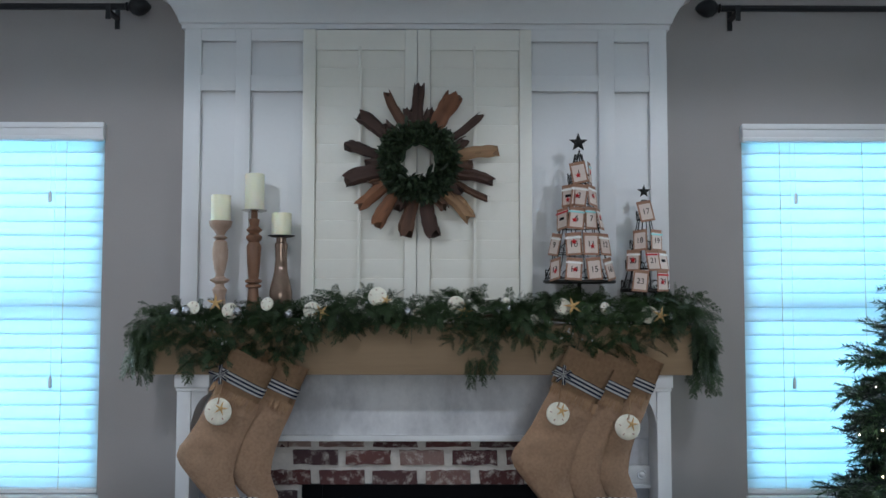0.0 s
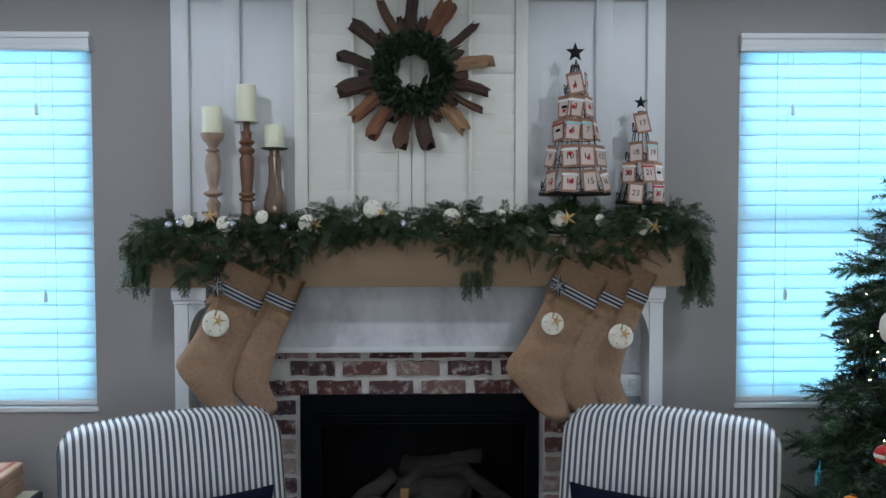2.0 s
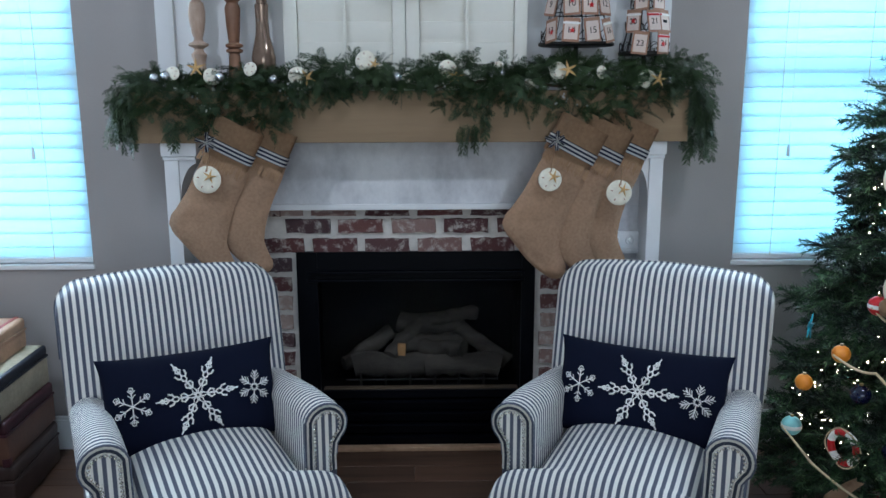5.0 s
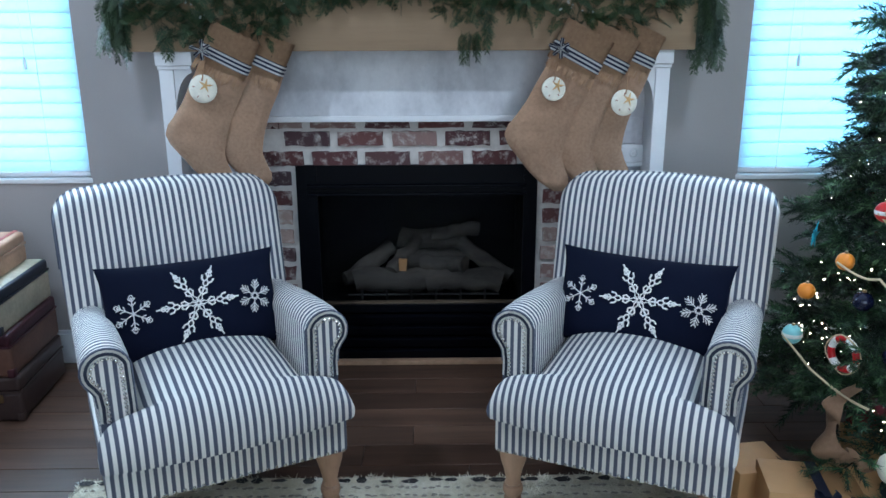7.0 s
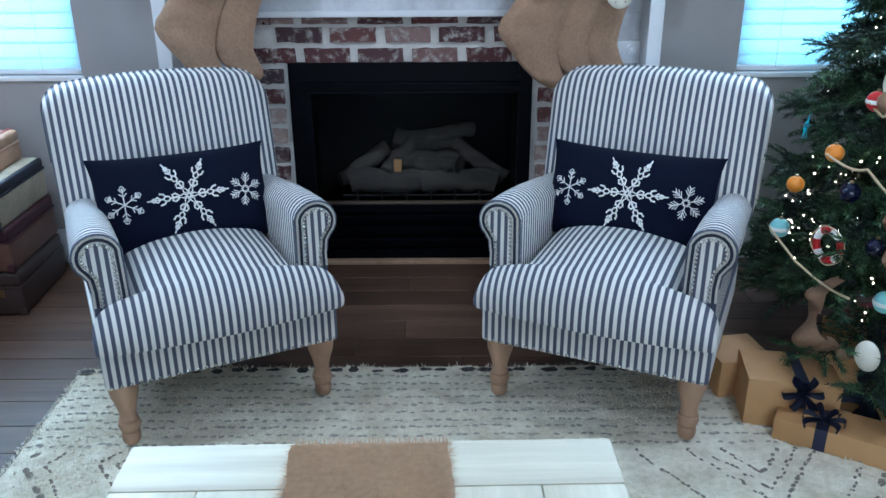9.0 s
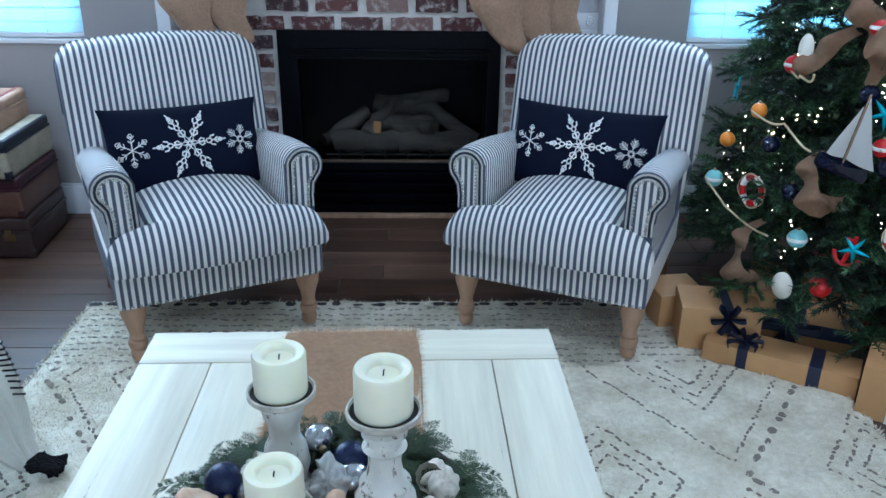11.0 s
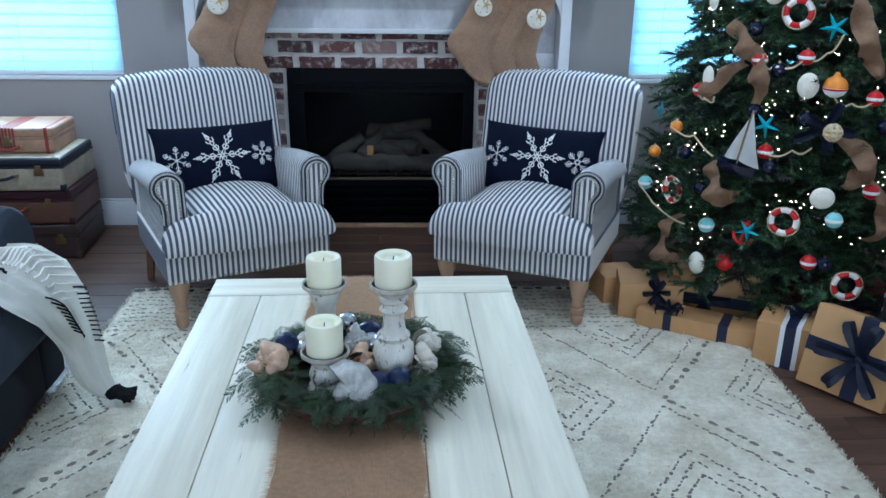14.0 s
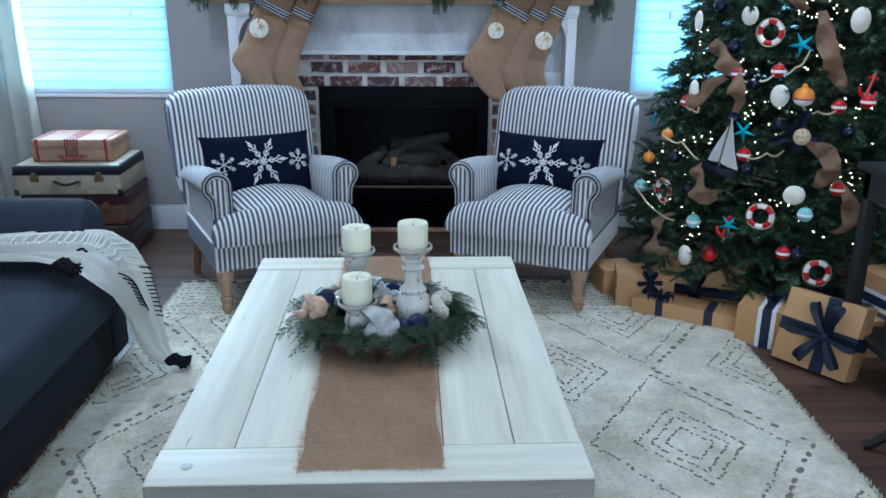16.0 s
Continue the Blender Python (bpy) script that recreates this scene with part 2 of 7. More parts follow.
def brick_paint():
    m = Mat("worn_red_brick", 0.85)
    info = m.node("ObjectInfo")
    v = m.coords()
    add = m.t.nodes.new("ShaderNodeVectorMath")
    add.operation = "ADD"
    m.link(v, add.inputs[0])
    comb = m.node("CombineXYZ")
    m.link(m.math("MULTIPLY", info.outputs["Random"], 50.0), comb.inputs[0])
    m.link(comb.outputs[0], add.inputs[1])
    fine, mid = m.noise(160, 6, 0.7, add.outputs[0]), m.noise(32, 5, 0.65, add.outputs[0])
    hue = m.ramp(info.outputs["Random"], (0.0, srgb(78, 46, 48)), (0.3, srgb(104, 58, 56)), (0.55, srgb(70, 54, 60)), (0.8, srgb(114, 72, 68)), (0.93, srgb(168, 142, 134)), (1.0, srgb(184, 162, 152)))
    base = m.mix(fine, hue, m.mix(0.5, hue, srgb(60, 40, 42)))
    smear = m.ramp(m.math("ADD", m.math("MULTIPLY", mid, 0.8), m.math("MULTIPLY", fine, 0.2)), (0.5, (0, 0, 0)), (0.64, (1, 1, 1)))
    m.colour(m.mix(m.math("MULTIPLY", smear, 0.75), base, srgb(196, 188, 180)))
    m.bump(m.math("ADD", fine, mid), 0.7, 0.004)
    return m.m


M["brick"] = brick_paint()
M["mortar"] = plain("smeared_pale_mortar", srgb(206, 200, 194), 0.9, grain=70, vary=0.16, blotch=12, bump=0.9)


def leafy(name, dark, light, rough=0.6):
    m = Mat(name, rough)
    geo = m.node("NewGeometry")
    m.colour(m.mix(m.noise(3, 3), m.ramp(geo.outputs["Random Per Island"], (0.0, dark), (1.0, light)), dark))
    return m.m


M["cedar"] = leafy("cedar_green", srgb(16, 34, 18), srgb(78, 106, 54))


def fir_mat():
    m = Mat("fir_green", 0.55)
    geo = m.node("NewGeometry")
    # shade of the gaps and light on the tips are painted by noise
    lit_tips = m.ramp(geo.outputs["Random Per Island"], (0.0, srgb(20, 44, 30)), (0.75, srgb(64, 98, 62)), (1.0, srgb(112, 146, 100)))
    gap_shade = m.ramp(m.noise(11, 3), (0.4, (0, 0, 0)), (0.6, (1, 1, 1)))
    m.colour(m.mix(gap_shade, srgb(10, 25, 18), lit_tips))
    return m.m


M["fir"] = fir_mat()
M["boxwood"] = leafy("dark_leaf_green", srgb(30, 44, 30), srgb(74, 94, 62), 0.5)


def blind_mat():
    m = Mat("white_blind_slat", 0.5)
    m.colour(srgb(236, 240, 242))
    tr = m.node("BsdfTranslucent")
    tr.inputs["Color"].default_value = (0.75, 0.92, 1.0, 1)
    mx = m.node("MixShader")
    mx.inputs[0].default_value = 0.5
    m.link(m.b.outputs[0], mx.inputs[1])
    m.link(tr.outputs[0], mx.inputs[2])
    m.link(mx.outputs[0], m.t.nodes["Material Output"].inputs[0])
    return m.m


M["slat"] = blind_mat()


def glow(name, c, strength):
    m = Mat(name)
    m.b.inputs["Emission Color"].default_value = (*c, 1)
    m.b.inputs["Emission Strength"].default_value = strength
    m.colour((0.02, 0.02, 0.02))
    return m.m


M["daylight"] = glow("overcast_daylight", (0.48, 0.87, 1.0), 6.8)
M["fairy"] = glow("fairy_light_glow", (1.0, 0.76, 0.46), 18)


def glass_mat():
    m = Mat("clear_glass", 0.03)
    out = m.t.nodes["Material Output"]
    tr, gl, fr, mx = m.node("BsdfTransparent"), m.node("BsdfGlossy", Roughness=0.04), m.node("Fresnel", IOR=1.18), m.node("MixShader")
    tr.inputs["Color"].default_value = (0.86, 0.88, 0.9, 1)
    m.link(fr.outputs[0], mx.inputs[0])
    m.link(tr.outputs[0], mx.inputs[1])
    m.link(gl.outputs[0], mx.inputs[2])
    m.link(mx.outputs[0], out.inputs[0])
    return m.m


M["glass"] = glass_mat()

# ---- building helpers ----


def box_bm(x0, x1, y0, y1, z0, z1, bevel=0.0, seg=2):
    bm = bmesh.new()
    bmesh.ops.create_cube(bm, size=1)
    bmesh.ops.transform(bm, matrix=Matrix.Translation(((x0 + x1) / 2, (y0 + y1) / 2, (z0 + z1) / 2)) @ Matrix.Diagonal((x1 - x0, y1 - y0, z1 - z0, 1)), verts=bm.verts)
    if bevel:
        bmesh.ops.bevel(bm, geom=bm.edges[:], offset=bevel, segments=seg, affect="EDGES", profile=0.6)
    return bm


def boxes_bm(*list_of):
    """Several touching boxes that make up one part."""
    bm = bmesh.new()
    for b in list_of:
        one = box_bm(*b)
        me = bpy.data.meshes.new("tmp")
        one.to_mesh(me)
        bm.from_mesh(me)
        bpy.data.meshes.remove(me)
    return bm


def lathe_bm(profile, seg=24, cap=True):
    """A turned solid: profile of (radius, height) from bottom to top."""
    bm = bmesh.new()
    rings = []
    for r, z in profile:
        rings.append([bm.verts.new((r * math.cos(2 * math.pi * i / seg), r * math.sin(2 * math.pi * i / seg), z)) for i in range(seg)])
    for a, b in zip(rings, rings[1:]):
        for i in range(seg):
            bm.faces.new((a[i], a[(i + 1) % seg], b[(i + 1) % seg], b[i]))
    if cap:
        bm.faces.new(rings[0][::-1])
        bm.faces.new(rings[-1])
    return bm


def tube_bm(points, r, seg=8, closed=False, taper=None):
    """A round bar along points."""
    bm = bmesh.new()
    pts = [Vector(p) for p in points]
    n = len(pts)
    rings = []
    for i, p in enumerate(pts):
        a = pts[(i - 1) % n] if closed or i else p
        b = pts[(i + 1) % n] if closed or i < n - 1 else p
        d = (b - a).normalized()
        u = d.cross(Vector((0, 0, 1)))
        if u.length < 0.05:
            u = d.cross(Vector((0, 1, 0)))
        u.normalize()
        v = d.cross(u).normalized()
        rr = r * (taper[i] if taper else 1)
        rings.append([bm.verts.new(p + rr * (math.cos(2 * math.pi * k / seg) * u + math.sin(2 * math.pi * k / seg) * v)) for k in range(seg)])
    for i in range(n if closed else n - 1):
        a, b = rings[i], rings[(i + 1) % n]
        for k in range(seg):
            bm.faces.new((a[k], a[(k + 1) % seg], b[(k + 1) % seg], b[k]))
    if not closed:
        bm.faces.new(rings[0][::-1])
        bm.faces.new(rings[-1])
    return bm


def moved(bm, m):
    bmesh.ops.transform(bm, matrix=m, verts=bm.verts)
    return bm


def join_bm(*bms):
    out = bmesh.new()
    for b in bms:
        me = bpy.data.meshes.new("tmp")
        b.to_mesh(me)
        out.from_mesh(me)
        bpy.data.meshes.remove(me)
    return out


def sphere_bm(r, seg=20, rings=12, squash=1.0):
    bm = bmesh.new()
    bmesh.ops.create_uvsphere(bm, u_segments=seg, v_segments=rings, radius=r)
    return moved(bm, Matrix.Diagonal((1, 1, squash, 1)))


def mesh_of(name, bm, material, smooth=True, angle=40):
    bmesh.ops.recalc_face_normals(bm, faces=bm.faces)
    me = bpy.data.meshes.new(name)
    if smooth:
        for f in bm.faces:
            f.smooth = True
        for e in bm.edges:
            if len(e.link_faces) == 2 and e.calc_face_angle(0) > radians(angle):
                e.smooth = False
    bm.to_mesh(me)
    bm.free()
    me.materials.append(material)
    return me


def part(name, bm, material, parent, label="", smooth=True):
    ob = new(name, mesh_of(name, bm, material, smooth))
    ob.parent = parent
    if label:
        tagged(ob, label)
    return ob


def thing(name, label, category, m=None, group="", kind=""):
    ob = new(name)
    ob.empty_display_size = 0.05
    if m is not None:
        ob.matrix_basis = m
    return tagged(ob, label, category, group, kind)


def solo(name, bm, material, label, category="", group="", kind="", m=None):
    ob = new(name, mesh_of(name, bm, material))
    if m is not None:
        ob.matrix_basis = m
    return tagged(ob, label, category, group, kind)


def shared(name, me, parent, m):
    ob = new(name, me)
    ob.parent = parent
    ob.matrix_basis = m
    return ob


def soup(name, verts, faces, material, parent=None, smooth=False):
    me = bpy.data.meshes.new(name)
    me.from_pydata(verts, [], faces)
    me.materials.append(material)
    if smooth:
        me.polygons.foreach_set("use_smooth", [True] * len(me.polygons))
    ob = new(name, me)
    ob.parent = parent
    return ob


# ---- the room ----
WALL, LEFT, RIGHT, SOUTH, TOP = 3.42, -2.75, 3.0, -3.5, 2.76
CX = -0.067
WIN = ((-2.26, -1.31), (1.16, 2.11))
W0, W1 = 0.755, 2.175
FB = (-0.50, 0.36, 0.03, 0.79)
T = 0.14

wall_n = solo("wall_north", boxes_bm(
    (LEFT - T, WIN[0][0], WALL, WALL + T, 0, TOP), (WIN[0][0], WIN[0][1], WALL, WALL + T, 0, W0), (WIN[0][0], WIN[0][1], WALL, WALL + T, W1, TOP),
    (WIN[0][1], FB[0], WALL, WALL + T, 0, TOP), (FB[0], FB[1], WALL, WALL + T, FB[3], TOP), (FB[0], FB[1], WALL, WALL + T, 0, FB[2]),
    (FB[1], WIN[1][0], WALL, WALL + T, 0, TOP), (WIN[1][0], WIN[1][1], WALL, WALL + T, 0, W0), (WIN[1][0], WIN[1][1], WALL, WALL + T, W1, TOP),
    (WIN[1][1], RIGHT + T, WALL, WALL + T, 0, TOP)), M["wall"], "warm grey painted wall with two windows", "wall", kind="structure")
solo("wall_west", box_bm(LEFT - T, LEFT, SOUTH, WALL, 0, TOP), M["wall"], "warm grey painted side wall", "wall", kind="structure")
solo("wall_east", box_bm(RIGHT, RIGHT + T, SOUTH, WALL, 0, TOP), M["wall"], "warm grey painted side wall", "wall", kind="structure")
solo("wall_south", boxes_bm((LEFT - T, -1.5, SOUTH - T, SOUTH, 0, TOP), (2.1, RIGHT + T, SOUTH - T, SOUTH, 0, TOP), (-1.5, 2.1, SOUTH - T, SOUTH, 2.35, TOP), (-1.5, 2.1, SOUTH - T, SOUTH, 0, 0.3)),
     M["wall"], "warm grey wall with a wide opening behind", "wall", kind="structure")
solo("ceiling", box_bm(LEFT - T, RIGHT + T, SOUTH - T, WALL + T, TOP, TOP + 0.1), M["ceiling"], "flat white painted ceiling", "ceiling", kind="structure")
floor = thing("floor", "dark walnut plank floor with fine joints", "floor", kind="structure")
part("subfloor", box_bm(LEFT - T, RIGHT + T, SOUTH - T, WALL + T, -0.12, -0.012), M["soot"], floor)
for i, (a, b) in enumerate(((LEFT, -0.99), (0.857, RIGHT))):
    solo("baseboard", join_bm(box_bm(a, b, WALL - 0.016, WALL - 0.001, 0, 0.125, 0.003), box_bm(a, b, WALL - 0.011, WALL - 0.001, 0.125, 0.14, 0.004)),
         M["white"], "tall white painted baseboard", "baseboard", kind="structure")

# windows with blinds
slat_me = mesh_of("slat", moved(box_bm(-0.462, 0.462, -0.0318, 0.0318, -0.0014, 0.0014, 0.001, 1), pose(0, 0, 0, 82, 0, 0)), M["slat"])
for i, (a, b) in enumerate(WIN):
    c = (a + b) / 2
    w = thing("window_%d" % (i + 1), "white sash window behind closed blinds", "window", kind="structure")
    f = part("window_frame", boxes_bm((a, a + 0.045, WALL + 0.075, WALL + 0.125, W0, W1), (b - 0.045, b, WALL + 0.075, WALL + 0.125, W0, W1),
                                      (a + 0.045, b - 0.045, WALL + 0.075, WALL + 0.125, W0, W0 + 0.05), (a + 0.045, b - 0.045, WALL + 0.075, WALL + 0.125, W1 - 0.05, W1),
                                      (a + 0.045, b - 0.045, WALL + 0.078, WALL + 0.122, 1.44, 1.50)), M["sash"], w)
    p = part("pane", box_bm(a + 0.045, b - 0.045, WALL + 0.097, WALL + 0.101, W0 + 0.05, 1.44), M["glass"], w)
    q = part("pane", box_bm(a + 0.045, b - 0.045, WALL + 0.097, WALL + 0.101, 1.50, W1 - 0.05), M["glass"], w)
    p.visible_shadow = q.visible_shadow = False
    part("window_sill", box_bm(a - 0.006, b + 0.006, WALL - 0.010, WALL + 0.07, W0 - 0.017, W0 + 0.002, 0.003), M["white"], w, "narrow white sill")
    bl = thing("window_blind", "white wooden slat blind, closed and lit from behind", "blind", group="window blinds")
    part("valance", join_bm(box_bm(a - 0.005, b + 0.005, WALL - 0.03, WALL + 0.01, W1 - 0.066, W1, 0.004), box_bm(a - 0.009, b + 0.009, WALL - 0.036, WALL - 0.028, W1 - 0.066, W1 - 0.05, 0.003),
                            box_bm(a - 0.009, b + 0.009, WALL - 0.036, WALL - 0.028, W1 - 0.02, W1 + 0.002, 0.003)), M["white"], bl)
    z = W0 + 0.038
    rng = random.Random(i)
    while z < W1 - 0.03:
        shared("slat", slat_me, bl, pose(c, WALL + 0.035, z, rng.uniform(-0.8, 0.8), rng.uniform(-0.08, 0.08), 0) @ Matrix.Diagonal(((b - a - 0.01) / 0.924, 1, 1, 1)))
        z += 0.0545
    part("bottom_rail", box_bm(a + 0.006, b - 0.006, WALL + 0.012, WALL + 0.06, W0 + 0.006, W0 + 0.024, 0.004), M["white"], bl)
    for u in (0.16, 0.5, 0.84):
        x = a + u * (b - a)
        part("ladder_cord", join_bm(*[tube_bm([(x, WALL + yy, W0 + 0.02), (x, WALL + yy, W1 - 0.05)], 0.0011, 5) for yy in (0.012, 0.058)]), M["rope"], bl)
    for zz, x in ((1.87, c + (-1) ** i * 0.27), (1.16, c + (-1) ** i * 0.29)):
        part("cord_tassel", join_bm(lathe_bm([(0.0035, 0), (0.008, 0.004), (0.007, 0.03), (0.003, 0.045)], 10), tube_bm([(0, 0, 0.04), (0, 0, W1 - 0.05 - zz)], 0.001, 5)), M["sash"], bl).matrix_basis = pose(x, WALL - 0.006, zz)
    solo("backdrop", box_bm(a - 0.9, b + 0.9, WALL + 0.9, WALL + 0.92, -0.6, 3.6), M["daylight"], "pale overcast daylight outside the window", "sky", kind="structure")

# curtain rods and a curtain
for s, x0, x1 in ((-1, -2.5, -1.21), (1, 1.06, 2.5)):
    rod = thing("curtain_rod", "black metal curtain rod with ball finial", "curtain rod", group="curtain rods")
    xe = x1 if s < 0 else x0
    part("pole", tube_bm([(x0, 3.34, 2.612), (x1, 3.34, 2.612)], 0.0125, 14), M["rod"], rod)
    fin = moved(lathe_bm([(0.013, 0), (0.018, 0.004), (0.014, 0.012), (0.019, 0.016), (0.031, 0.028), (0.036, 0.048), (0.032, 0.066), (0.02, 0.084), (0.006, 0.096)], 18), pose(xe, 3.34, 2.612, 0, -90 * s, 0))
    part("finial", fin, M["rod"], rod)
    xb = xe + s * 0.062
    part("bracket", boxes_bm((xb - 0.009, xb + 0.009, 3.33, WALL, 2.585, 2.597), (xb - 0.009, xb + 0.009, WALL - 0.006, WALL - 0.0005, 2.55, 2.63), (xb - 0.009, xb + 0.009, 3.325, 3.331, 2.56, 2.62)), M["rod"], rod)
cur = thing("curtain", "long cream curtain hanging beside the window", "curtain")
bm = bmesh.new()
nx, nz = 48, 10
grid = [[bm.verts.new((-2.5 + 0.44 * u / nx + (0.06 * (1 - v / nz) if u == nx else 0.06 * (1 - v / nz) * u / nx), 3.345 + 0.028 * math.sin(u / nx * 2 * math.pi * 5 + 0.4 * math.sin(v)), 0.02 + v / nz * 2.57)) for u in range(nx + 1)] for v in range(nz + 1)]
for v in range(nz):
    for u in range(nx):
        bm.faces.new((grid[v][u], grid[v][u + 1], grid[v + 1][u + 1], grid[v + 1][u]))
bmesh.ops.solidify(bm, geom=bm.faces[:], thickness=0.003)
part("drape", bm, M["curtain"], cur)

# ---- chimney breast and mantel ----
breast = thing("chimney_breast", "white panelled chimney breast with crown moulding", "chimney", kind="structure")
X0, X1, YF = -0.99, 0.857, 3.37
part("backing", box_bm(X0, X1, YF + 0.012, WALL - 0.001, 1.41, TOP - 0.002), M["white"], breast)
for a, b in ((X0, -0.926), (-0.794, -0.736), (0.595, 0.656), (0.79, X1)):
    part("stile", box_bm(a, b, YF - 0.010, YF + 0.012, 1.411, 2.55, 0.002), M["white"], breast)
for a, b in ((-0.926, -0.794), (-0.736, -0.53), (0.335, 0.595), (0.656, 0.79)):
    for z0, z1 in ((2.488, 2.55), (2.295, 2.355)):
        part("rail", box_bm(a + 0.0005, b - 0.0005, YF - 0.009, YF + 0.012, z0, z1, 0.0015), M["white"], breast)


def crown_bm():
    """Stepped cove moulding round the front and both sides."""
    prof = [(0.0, 2.535), (0.012, 2.535), (0.012, 2.553), (0.02, 2.556), (0.026, 2.575), (0.045, 2.612), (0.075, 2.645), (0.105, 2.664), (0.112, 2.672), (0.112, 2.69), (0.125, 2.694), (0.125, TOP - 0.001), (0.0, TOP - 0.001)]
    bm = bmesh.new()
    rings = []
    for path in range(4):
        ring = []
        for d, z in prof:
            xy = ((X0 - d, WALL - 0.002), (X0 - d, YF - d), (X1 + d, YF - d), (X1 + d, WALL - 0.002))[path]
            ring.append(bm.verts.new((*xy, z)))
        rings.append(ring)
    n = len(prof)
    for a, b in zip(rings, rings[1:]):
        for i in range(n):
            bm.faces.new((a[i], a[(i + 1) % n], b[(i + 1) % n], b[i]))
    bm.faces.new(rings[0])
    bm.faces.new(rings[-1][::-1])
    return bm


part("crown", crown_bm(), M["white"], breast, "stepped white crown moulding")

# plantation shutters hung over the breast
SH = (-0.53, 0.335)
mid = (SH[0] + SH[1]) / 2
for a, b in ((SH[0], mid - 0.001), (mid + 0.001, SH[1])):
    s = thing("shutter", "cream plantation shutter with wide closed louvres", "shutter", group="pair of shutters")
    y0, y1 = 3.325, 3.362
    for p, q in ((a, a + 0.048), (b - 0.046, b)):
        part("stile", box_bm(p, q, y0, y1, 1.412, 2.523, 0.003), M["shutter"], s)
    part("rail", box_bm(a + 0.048, b - 0.046, y0 + 0.002, y1, 2.443, 2.521, 0.003), M["shutter"], s)
    part("rail", box_bm(a + 0.048, b - 0.046, y0 + 0.002, y1, 1.412, 1.50, 0.003), M["shutter"], s)
    lou = moved(box_bm(-(b - a - 0.096) / 2, (b - a - 0.096) / 2, -0.0045, 0.0045, -0.0415, 0.0415, 0.003), pose(0, 0, 0, 9, 0, 0))
    lme = mesh_of("louvre", lou, M["shutter"])
    for k in range(13):
        z = 2.443 - 0.036 - k * 0.0725
        if z > 1.53:
            shared("louvre", lme, s, pose((a + b) / 2 + 0.001, 3.345, z))
    part("tilt_bar", box_bm((a + b) / 2 - 0.006, (a + b) / 2 + 0.006, 3.318, 3.3285, 1.52, 2.455, 0.002), M["shutter"], s)

# the surround below the beam
sur = thing("mantel_surround", "white painted mantel surround with corner blocks", "fireplace surround", kind="structure")
part("frieze", boxes_bm((-0.83, 0.70, 3.362, WALL - 0.001, 0.985, 1.231)), M["smeared"], sur)
part("frieze_moulding", box_bm(-0.70, 0.565, 3.350, 3.3615, 0.972, 0.994, 0.003), M["white"], sur)
for s in (-1, 1):
    def X(a, b):
        lo, hi = CX + s * a, CX + s * b
        return (lo, hi) if lo < hi else (hi, lo)
    part("post", box_bm(*X(0.836, 0.886), 3.232, WALL - 0.001, 0, 1.171, 0.003), M["white"], sur)
    part("capital", join_bm(box_bm(*X(0.767, 0.893), 3.222, WALL - 0.001, 1.185, 1.2315, 0.003), box_bm(*X(0.774, 0.889), 3.228, WALL - 0.001, 1.1712, 1.1848, 0.003)), M["white"], sur)
    part("side_panel", box_bm(*X(0.605, 0.8355), 3.352, WALL - 0.001, 0, 0.984, 0.002), M["smeared"], sur)
    part("upper_panel", box_bm(*X(0.775, 0.8355), 3.352, 3.3615, 0.9845, 1.171), M["smeared"], sur)
    # curved bracket between post and capital
    bm = bmesh.new()
    pts = [(0.8355, 1.1708), (0.775, 1.1708)] + [(0.775 + 0.0605 * math.sin(u) ** 1.2, 1.1708 - 0.012 - 0.125 * (1 - math.cos(u)) ) for u in [k * math.pi / 2 / 8 for k in range(9)]]
    f = [bm.verts.new((CX + s * px, 3.24, pz)) for px, pz in pts]
    g = [bm.verts.new((CX + s * px, 3.351, pz)) for px, pz in pts]
    bm.faces.new(f)
    bm.faces.new(g[::-1])
    for k in range(len(f)):
        bm.faces.new((f[k], g[k], g[(k + 1) % len(f)], f[(k + 1) % len(f)]))
    part("bracket", bm, M["white"], sur)
    blk = part("corner_block", join_bm(box_bm(*X(0.715, 0.8353), 3.332, 3.3515, 0.822, 0.888, 0.003), box_bm(*X(0.712, 0.8353), 3.326, 3.3515, 0.806, 0.8215, 0.002)), M["white"], sur)
    for u in (0.745, 0.803):
        part("rosette", moved(lathe_bm([(0.019, 0), (0.019, 0.003), (0.015, 0.006), (0.012, 0.004), (0.009, 0.0045), (0.007, 0.008), (0.001, 0.009)], 20), pose(CX + s * u, 3.3325, 0.856, 90, 0, 0)), M["white"], blk)

beam = solo("mantel_beam", box_bm(-1.057, 0.892, 3.208, 3.362, 1.232, 1.410, 0.004), M["beam"], "pale brown wooden mantel beam", "mantel")

# gas insert
ins = thing("fireplace_insert", "black gas fireplace insert with glass front and ceramic logs", "fireplace")
fx0, fx1 = -0.527, 0.388
part("face_frame", boxes_bm((fx0, -0.449, 3.385, 3.402, 0.02, 0.805), (0.337, fx1, 3.385, 3.402, 0.02, 0.805), (-0.449, 0.337, 3.388, 3.402, 0.70, 0.805), (-0.449, 0.337, 3.388, 3.402, 0.215, 0.244)), M["black"], ins)
part("hood", join_bm(box_bm(-0.485, 0.345, 3.362, 3.386, 0.722, 0.734, 0.003), box_bm(-0.485, 0.345, 3.37, 3.386, 0.69, 0.7, 0.003)), M["black"], ins)
for k, z in enumerate((0.035, 0.085, 0.135, 0.182)):
    part("louvre", moved(box_bm(-0.445, 0.335, -0.012, 0.012, -0.019, 0.019, 0.004), pose(0, 3.395, z, 14, 0, 0)), M["black"], ins)
